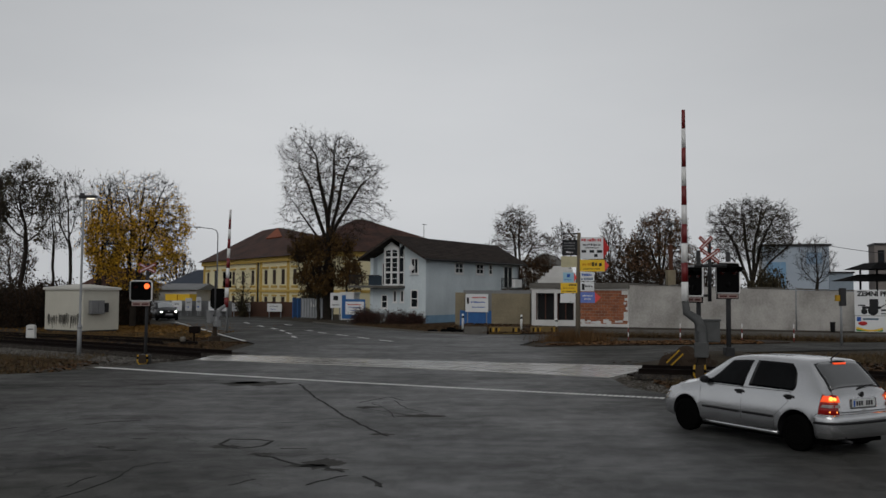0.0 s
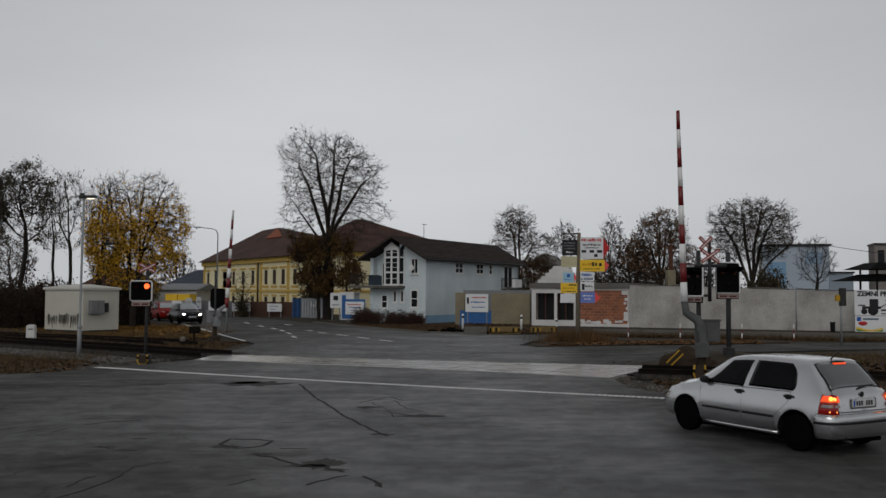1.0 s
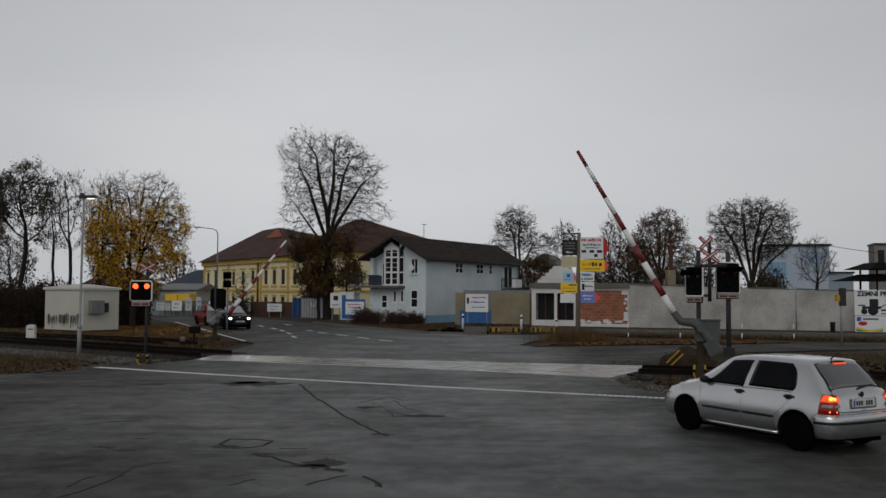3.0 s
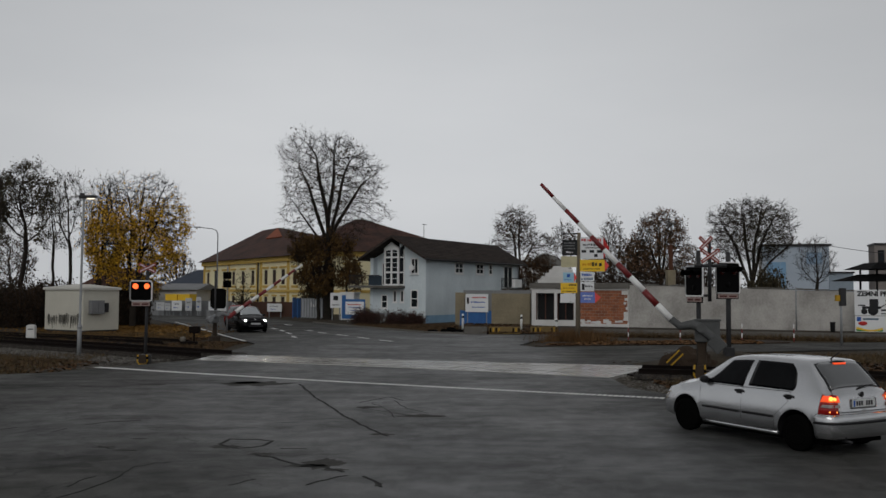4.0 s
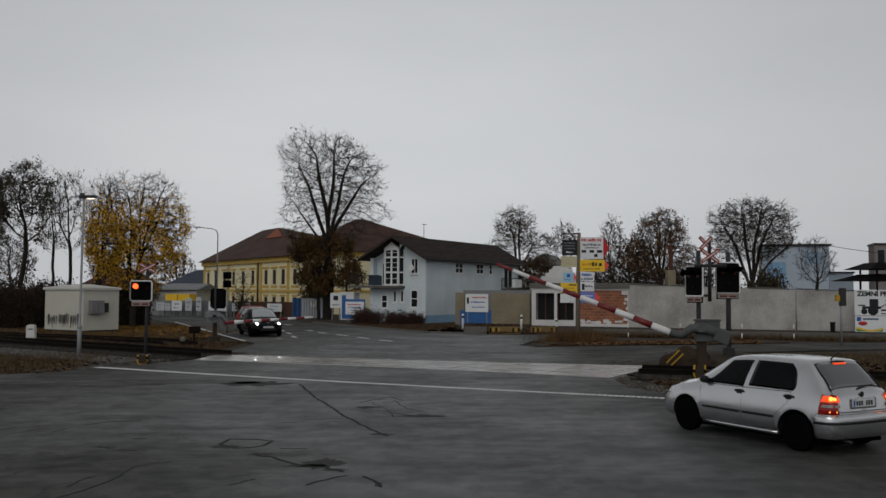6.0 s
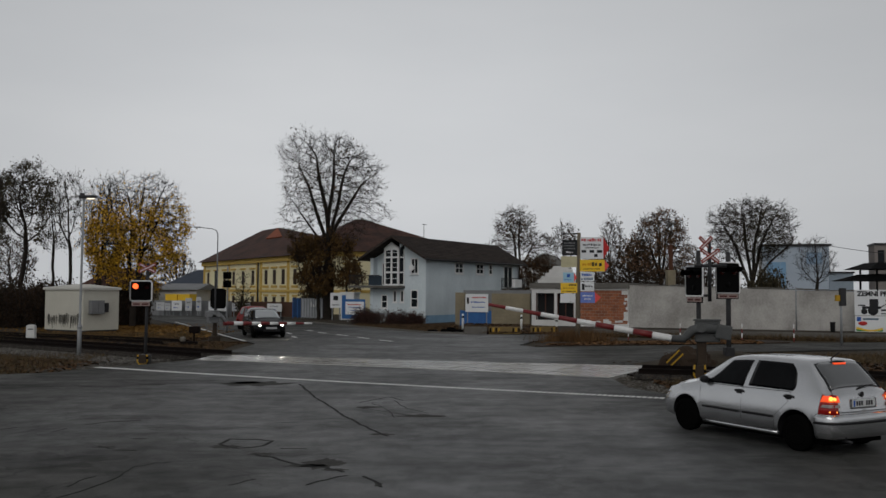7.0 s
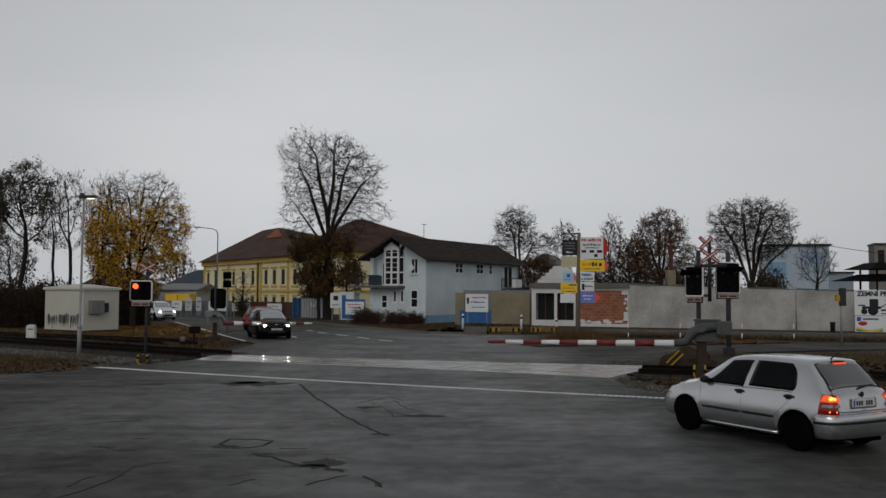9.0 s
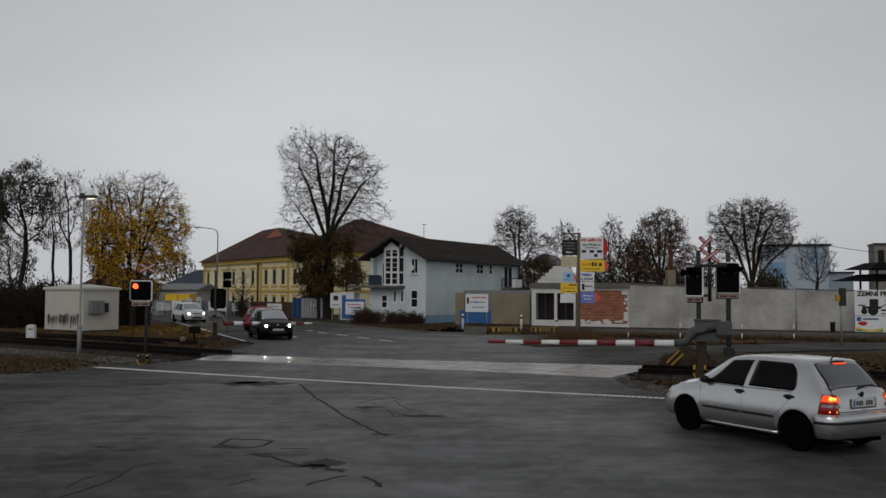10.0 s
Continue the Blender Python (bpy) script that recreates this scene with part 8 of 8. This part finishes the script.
def far_shed():
    top = thing("low_house", "low white house with a grey roof behind the fence", "house", facade((-33.6, 100), (-26.5, 99.3)))
    part("shell", box((0, 0, -0.2), (6.6, 6, 2.5)), M_WALLWHITE, top)
    bm = bmesh.new()
    v = [bm.verts.new(p) for p in ((-0.4, -0.5, 2.5), (7.0, -0.5, 2.5), (7.0, 6.5, 2.5), (-0.4, 6.5, 2.5), (-0.4, 3, 3.2), (7.0, 3, 3.2))]
    for f in ((0, 1, 5, 4), (2, 3, 4, 5), (0, 4, 3), (1, 2, 5), (3, 2, 1, 0)):
        bm.faces.new([v[i] for i in f])
    bmesh.ops.recalc_face_normals(bm, faces=bm.faces)
    part("roof", bm, mat("grey_roof_sheet", (0.20, 0.205, 0.21), None, 1, 10, 0.8), top)
    for k, (x, y) in enumerate(((-28.2, 92.0), (-26.8, 91.6))):
        c = thing("storage_container", "yellow metal storage container behind the fence", "container", facade((x, y), (x + 2, y - 0.4)), "yellow containers")
        part("box", box((0, 0, 0), (1.3, 1.5, 1.95), 0.03), M_SIGNYELLOW, c)
        part("lid", box((-0.03, -0.03, 1.95), (1.33, 1.53, 2.05)), M_SIGNYELLOW, c)
    bh = thing("distant_house", "brown-roofed low house behind the yellow tree", "house", facade((-36.6, 92.5), (-31.4, 91.8)))
    part("shell", box((0, 0, -0.2), (5.2, 6, 3.0)), M_BEIGE, bh)
    bm = bmesh.new()
    v = [bm.verts.new(p) for p in ((-0.4, -0.5, 2.9), (5.6, -0.5, 2.9), (5.6, 6.5, 2.9), (-0.4, 6.5, 2.9), (1.4, 3, 4.75), (3.6, 3, 4.75))]
    for f in ((0, 1, 5, 4), (2, 3, 4, 5), (0, 4, 3), (1, 2, 5), (3, 2, 1, 0)):
        bm.faces.new([v[i] for i in f])
    bmesh.ops.recalc_face_normals(bm, faces=bm.faces)
    part("roof", bm, M_ROOFRED, bh)
    h = thing("distant_house", "distant house with dark hipped roof and red chimney", "house", facade((-42, 138), (-31, 136)))
    part("shell", box((0, 0, -0.2), (11, 8, 3.2)), M_WALLWHITE, h)
    bm = bmesh.new()
    v = [bm.verts.new(p) for p in ((-0.5, -0.5, 3.2), (11.5, -0.5, 3.2), (11.5, 8.5, 3.2), (-0.5, 8.5, 3.2), (3, 4, 5.6), (8, 4, 5.6))]
    for f in ((0, 1, 5, 4), (2, 3, 4, 5), (0, 4, 3), (1, 2, 5), (3, 2, 1, 0)):
        bm.faces.new([v[i] for i in f])
    bmesh.ops.recalc_face_normals(bm, faces=bm.faces)
    part("roof", bm, mat("blue_grey_slate", (0.05, 0.06, 0.08), None, 1, 10, 0.8), h)
    part("chimney", box((8.6, 3.4, 4.6), (9.6, 4.4, 6.6)), M_ROOFNEW, h)


far_shed()


def works_building():
    """Pale blue and white flat-roofed hall behind the long wall."""
    fm = facade((30.4, 86.0), (36.0, 84.4))
    top = thing("works_building", "pale blue and white flat-roofed works building", "building", fm)
    holes = [(0.55, 1.45, 2.2, 3.9)]
    part("wall", wall_bm(5.9, 6.9, 0.3, holes), mat("pale_grey_cladding", (0.42, 0.48, 0.55), (0.34, 0.40, 0.47), 0.6, 12, 0.8), top)
    window_unit(top, *holes[0], bars=(1, 0))
    part("blue_panel", box((0.4, -0.02, 3.95), (1.6, 0.0, 5.4)), mat("sky_blue_panel", (0.22, 0.38, 0.56), None, 1, 12, 0.7), top)
    part("blue_strip", box((1.62, -0.02, 2.0), (2.1, 0.0, 5.4)), mat("sky_blue_panel", (0.18, 0.38, 0.60)), top)
    part("roof", box((-0.2, -0.2, 6.9), (6.1, 6.2, 7.1)), M_IRON, top)
    part("side_wall", box((5.6, 0.3, -0.2), (5.9, 6.0, 6.9)), M_BLUEF, top)
    part("back_wall", box((0, 5.7, -0.2), (5.6, 6.0, 6.9)), M_WALLWHITE, top)
    part("blue_window_band", box((3.9, -0.02, 5.2), (5.3, 0.0, 6.3)), mat("grey_blue_glass", (0.26, 0.37, 0.50), None, 1, 12, 0.5), top)
    an = thing("works_annex", "low grey-blue annex beside the works building", "building", facade((36.0, 84.3), (38.3, 83.7)))
    part("shell", box((0, 0, -0.2), (2.1, 5, 4.35)), mat("grey_blue_cladding", (0.26, 0.31, 0.36), None, 0.6, 12, 0.8), an)
    part("roof", box((-0.1, -0.1, 4.35), (2.2, 5.1, 4.5)), M_IRON, an)
    tw = thing("silo_tower", "beige concrete tower at the works yard", "tower", facade((43.0, 90.0), (46.5, 89.0)))
    part("shell", box((0, 0, -0.2), (3.4, 3.4, 7.3)), mat("grey_pink_concrete", (0.24, 0.215, 0.20), (0.15, 0.135, 0.125), 0.6, 8, 0.9), tw)
    part("parapet", box((-0.1, -0.1, 7.3), (3.5, 3.5, 7.5)), M_IRON, tw)
    part("window_bay", box((0.3, -0.03, 5.4), (0.9, 0.0, 6.8)), M_PANE, tw)
    cn = thing("yard_canopy", "dark two-tiered canopy roof in the yard", "canopy", pose(32.6, 66.5, 0))
    for z, w in ((3.4, 2.9), (4.25, 2.2)):
        bm = bmesh.new()
        v = [bm.verts.new(p) for p in ((-w, -w, z), (w, -w, z), (w, w, z), (-w, w, z))] + [bm.verts.new(p) for p in ((-w * 0.5, -w * 0.5, z + 0.5), (w * 0.5, -w * 0.5, z + 0.5), (w * 0.5, w * 0.5, z + 0.5), (-w * 0.5, w * 0.5, z + 0.5))]
        bm.faces.new(v[:4][::-1])
        bm.faces.new(v[4:])
        for k in range(4):
            bm.faces.new((v[k], v[(k + 1) % 4], v[4 + (k + 1) % 4], v[4 + k]))
        bmesh.ops.recalc_face_normals(bm, faces=bm.faces)
        part("canopy_tier", bm, M_BOARD, cn)
    for sx in (-1, 1):
        for sy in (-1, 1):
            part("canopy_post", tube([(sx * 1.3, sy * 1.3, -0.2), (sx * 1.3, sy * 1.3, 4.3)], 0.08, 8), M_IRON, cn)
    ch = thing("chimney_stack", "brown brick stack behind the long wall", "chimney", pose(18.9, 76.0, 0))
    part("base", box((-0.1, -0.4, -0.2), (0.56, 0.4, 4.35), 0.03), M_BEIGE, ch)
    part("stack", box((0.1, -0.16, 4.35), (0.42, 0.16, 6.5), 0.03), mat("rusty_sheet", (0.09, 0.04, 0.025), None, 2, 20, 0.85), ch)
    gh = thing("gabled_house", "white gabled house behind the shop", "house", facade((10.9, 117), (16.6, 115)))
    part("shell", box((0, 0, -0.2), (4.2, 7, 5.6)), M_WALLWHITE, gh)
    bm = bmesh.new()
    v = [bm.verts.new(p) for p in ((-0.3, -0.3, 5.6), (4.5, -0.3, 5.6), (4.5, 7.3, 5.6), (-0.3, 7.3, 5.6), (2.1, -0.3, 7.4), (2.1, 7.3, 7.4))]
    for f in ((1, 2, 5, 4), (3, 0, 4, 5), (0, 1, 4), (2, 3, 5), (3, 2, 1, 0)):
        bm.faces.new([v[i] for i in f])
    bmesh.ops.recalc_face_normals(bm, faces=bm.faces)
    part("roof", bm, M_CONC_OLD, gh)


works_building()


# ---- small trackside things ----
def trackside():
    st = thing("distance_stone", "white painted railway distance stone", "marker stone", pose(-19.95, 44.0, 0.12))
    bm = bmesh.new()
    arch = [(0.2, -0.2), (0.2, 0.5)] + [(0.06 + 0.14 * math.cos(a), 0.54 + 0.12 * math.sin(a)) for a in (0.2, 0.6, 1.0, 1.4)]
    arch += [(-x, z) for x, z in arch[::-1]]
    lo, hi = [bm.verts.new((x, -0.12, z)) for x, z in arch], [bm.verts.new((x, 0.12, z)) for x, z in arch]
    bm.faces.new(lo)
    bm.faces.new(hi[::-1])
    for a in range(len(arch)):
        c = (a + 1) % len(arch)
        bm.faces.new((lo[a], hi[a], hi[c], lo[c]))
    bmesh.ops.recalc_face_normals(bm, faces=bm.faces)
    part("stone", bm, M_WALLWHITE, st)
    part("figures_bar", box((-0.12, -0.125, 0.42), (0.14, -0.1205, 0.47)), M_BLACKINK, st)
    # points lever with lantern
    lv = thing("points_lever", "rusty points lever with a dark square lantern", "points lever", pose(-11.6, 42.0, 0))
    part("base", box((-0.5, -0.15, -0.1), (0.25, 0.15, 0.12), 0.02), M_RAIL, lv)
    part("stem", tube([(0.1, 0, 0.1), (0.1, 0, 0.7)], 0.04, 8), M_RAIL, lv)
    part("lantern", box((-0.12, -0.15, 0.5), (0.36, 0.15, 0.82), 0.03), M_RAIL, lv)
    part("weight", lathe([(0.001, -0.1), (0.12, -0.1), (0.12, 0.1), (0.001, 0.1)], 16, "Y"), mat("pale_weight", (0.18, 0.165, 0.14), None, 3, 30, 0.8), lv).matrix_basis = pose(-0.42, 0, 0.22)
    part("lever", tube([(0.0, 0, 0.12), (-0.42, 0, 0.22)], 0.03, 6), M_RAIL, lv)
    # yellow and black feet of the masts
    for x, y, s in ((-10.15, 30.72, 0.34), (7.52, 26.55, 0.44)):
        hz = thing("hazard_guard", "yellow and black striped guard plate at the mast foot", "guard", pose(x, y, 0), "guards at the mast feet")
        part("hoop", tube([(-0.15, 0, s * 0.9), (-0.17, 0, 0.1), (-0.11, 0, -0.02), (0.11, 0, -0.02), (0.17, 0, 0.1), (0.15, 0, s * 0.9)], 0.028, 8), M_YELLOWPAINT, hz)
        part("centre_plate", box((-0.13, 0.0, -0.02), (0.13, 0.03, s * 0.86), 0.01), M_POST, hz)
        for k in range(2):
            part("black_band", tube([(-0.162 + 0.324 * k, 0, 0.16), (-0.157 + 0.314 * k, 0, 0.16 + s * 0.25)], 0.031, 8), M_BOARD, hz)
    hp = thing("spoil_heap", "small heap of dark soil and stones by the barrier", "soil heap", pose(8.25, 30.4, -0.05))
    bm = bmesh.new()
    bmesh.ops.create_icosphere(bm, subdivisions=4, radius=1.0)
    for v in bm.verts:
        q = 1 + 0.22 * noise.noise(v.co * 2.2) + 0.08 * noise.noise(v.co * 7.0)
        v.co = Vector((v.co.x * 0.95 * q, v.co.y * 0.6 * q, max(-0.1, v.co.z * 0.70 * q)))
    part("mound", bm, M_SOIL, hp)
    tr = thing("hazard_board", "leaning yellow and black striped board on the soil heap", "hazard board", pose(7.36, 29.6, 0.0))
    tilt = pose(0.0, 0.05, 0.15, 0, -44, 0)
    part("plank", box((0, -0.025, -0.10), (0.58, 0.0, 0.10), 0.01, tilt), M_POST, tr, "rusty dark plank")
    for z0 in (-0.11, 0.06):
        part("yellow_edge", box((0.0, -0.045, z0), (0.6, -0.0255, z0 + 0.05), 0.006, tilt), M_YELLOWPAINT, tr)
    part("prop", tube([(0.3, 0.09, 0.42), (0.36, 0.14, -0.1)], 0.035, 6), M_POST, tr)
    # kerb rails in yellow and black before the yards, white posts
    for x0, y0, x1, y1 in ((1.3, 53.25, 2.6, 53.3), (2.75, 53.3, 4.6, 53.45), (5.3, 53.55, 6.9, 54.3)):
        m = facade((x0, y0), (x1, y1))
        L = math.hypot(x1 - x0, y1 - y0)
        kb = thing("kerb_barrier", "low concrete kerb barrier with yellow and black stripes", "kerb barrier", m, "striped kerb barriers")
        part("beam", box((0, 0, -0.1), (L, 0.25, 0.42), 0.03), mat("ochre_kerb_paint", (0.20, 0.135, 0.05), (0.11, 0.085, 0.05), 2, 20, 0.85) if x0 > 2 else M_CONC_OLD, kb)
        n = int(L / 0.16)
        for k in range(n):
            if x0 < 2 or 0.36 < k / n < 0.68:
                continue
            part("stripe", box((0.02 + L * k / n, -0.006, 0.1), (0.02 + L * (k + 0.55) / n, 0.0, 0.36)), M_YELLOWPAINT if k % 2 else M_BOARD, kb)
    for x, y, h in ((1.3, 58.5, 0.95), (4.95, 57.0, 0.95), (7.1, 56.5, 0.75)):
        pp = thing("marker_post", "white marker post with a dark band", "marker post", pose(x, y, 0.1), "white marker posts")
        part("post", lathe([(0.07, -0.2), (0.07, h - 0.1), (0.05, h)], 12), M_WHITE, pp)
        part("band", lathe([(0.074, h * 0.72), (0.074, h * 0.85)], 12), M_BOARD, pp)
    for x, y in ((9.75, 47.6), (12.5, 47.7), (15.65, 47.4), (18.4, 47.5)):
        pp = thing("snow_pole", "thin red and white snow pole on the verge", "marker post", pose(x, y, 0), "red and white snow poles")
        for k in range(4):
            part("band", lathe([(0.032, -0.1 + 0.24 * k), (0.032, 0.14 + 0.24 * k)], 8), M_BARRED if k % 2 == 0 else M_SIGNWHITE, pp)
    # rubble and tyres at the kerb
    rb = thing("old_tyres", "pile of old black tyres at the road edge", "tyres", pose(0.2, 54.6, -0.03))
    for k, (dx, dz, a) in enumerate(((-0.8, 0.12, 0), (0.0, 0.12, 8), (0.75, 0.12, -6), (0.35, 0.22, 10))):
        bm = bmesh.new()
        pts = [(0.22 * math.cos(t), 0.22 * math.sin(t), 0) for t in [2 * math.pi * i / 16 for i in range(17)]]
        add_tube(bm, pts, 0.1, 8, False)
        part("tyre", bm, M_TYRE, rb).matrix_basis = pose(dx, 0, dz, a, a, 0)
    # roadside telephone box on a post
    pb = thing("post_box", "grey cabinet and yellow box on a thin post", "post cabinet", pose(19.0, 43.2, 0))
    part("post", tube([(0, 0, -0.2), (0, 0, 2.6)], 0.06, 8), M_GALV, pb)
    part("cabinet", box((-0.06, -0.14, 1.9), (0.2, 0.12, 2.75), 0.02), M_MAST, pb)
    part("yellow_box", box((-0.26, -0.1, 2.12), (-0.07, 0.1, 2.42), 0.02), M_YELLOWPAINT, pb)
    sp = thing("thin_pole", "thin galvanised pole before the wall", "pole", pose(22.4, 57.4, 0.1))
    part("pole", tube([(0, 0, -0.2), (0, 0, 2.75)], 0.05, 8), M_GALV, sp)
    bn = thing("waste_bin", "small dark waste bin before the wall", "bin", pose(24.1, 56.0, 0.1))
    part("bin", lathe([(0.13, 0.0), (0.16, 0.6), (0.17, 0.62), (0.0011, 0.62)], 14), M_IRON, bn)
    wr = thing("overhead_cable", "thin black overhead cable behind the works", "cable", pose(0, 0, 0))
    part("cable", tube([(36.5, 85, 6.9), (40, 84, 6.3), (46, 82, 6.0), (60, 78, 6.6)], 0.025, 5), M_IRON, wr)


trackside()


# ---- what moves ----
def motions():
    right = ((0, 89.9), (0.5, 89.9), (0.8, 89.6), (1.0, 88.5), (1.5, 79.2), (2.0, 72.9), (2.5, 66.2), (3.2, 57.5), (4.0, 46.6), (4.5, 40.3), (5.0, 33.6), (5.5, 27.4), (6.1, 19.9), (6.8, 11.9),
             (7.0, 9.6), (7.2, 7.7), (7.5, 5.6), (7.8, 3.6), (8.0, 1.9), (8.4, -0.5), (8.6, -0.7), (10.0, -0.7))
    walk(ARM_RIGHT, [(t, pose(0, 0.3, 1.47, 0, -a, 0)) for t, a in right])
    left = ((0, 88.3), (0.6, 88.2), (1.0, 86.7), (1.5, 77.1), (2.0, 68.4), (2.5, 59.7), (3.8, 36.9), (4.2, 30.6), (5.0, 17.2), (5.7, 5.7), (6.3, 0.4), (6.7, -1.0), (10.0, -1.0))
    walk(ARM_LEFT, [(t, pose(0, -0.3, 1.3, 0, -a, 0)) for t, a in left])
    # the cars' noses in plan, and their headings
    dark = ((0, -22.0, 72.9, -60), (0.4, -20.3, 69.9, -61), (1.0, -18.2, 66.0, -61), (1.6, -16.3, 62.9, -60), (2.7, -13.4, 58.2, -60), (3.8, -11.3, 54.2, -62), (4.5, -10.4, 51.7, -64),
            (5.5, -9.6, 49.4, -66), (6.8, -9.0, 47.6, -67), (8.5, -8.55, 46.4, -68), (9.0, -8.4, 46.0, -68), (10.0, -8.25, 45.6, -68))

    def nose(x, y, a, n):
        return pose(x - n * math.cos(radians(a)), y - n * math.sin(radians(a)), 0, 0, 0, a)
    walk(DARK_CAR, [(t, nose(x, y, a, 3.37)) for t, x, y, a in dark])
    red = ((0, -25.8, 79.4, -59), (1.0, -21.8, 72.6, -60), (2.0, -18.6, 67.7, -60), (2.7, -16.6, 64.7, -60), (3.8, -12.8, 59.7, -61), (4.5, -11.9, 58.2, -62), (5.5, -11.25, 56.8, -63),
           (7.0, -10.9, 55.4, -64), (8.5, -10.4, 54.4, -65), (10.0, -10.2, 53.9, -65))
    walk(RED_CAR, [(t, nose(x, y, a, 3.27)) for t, x, y, a in red])
    white = ((0, -72.0, 118.0, -35), (4.0, -46.0, 98.5, -38), (7.0, -31.3, 84.3, -46), (8.0, -26.6, 79.2, -50), (9.0, -22.4, 73.9, -54), (9.5, -20.2, 70.9, -57), (10.0, -18.5, 68.3, -58))
    walk(WHITE_CAR, [(t, nose(x, y, a, 3.34)) for t, x, y, a in white])
    # the two red lights take turns, half a second each: a lit disc comes forward in its lamp
    for k, (disc, lx, lz) in enumerate(LIT):
        rows = []
        for t, on in FLASH[k]:
            rows.append((t, pose(lx, -0.045 if on else 0.06, lz)))
        walk(disc, rows)


def flash_rows(start, period=1.028):
    """Lit from start for half of every period, with quick changes."""
    rows = [(0.0, start > -0.4)]
    t, k = start, 0
    while t < 9.9:
        for s, lit in ((t, True), (t + period / 2, False)):
            s = s - 0.02 if lit else s + 0.08
            if 0.02 < s < 9.9:
                rows += [(s, not lit), (s + 0.04, lit)]
        t += period
    rows.append((10.0, rows[-1][1]))
    return rows


FLASH = [flash_rows(0.384 - 1.028), flash_rows(-0.13)]
motions()
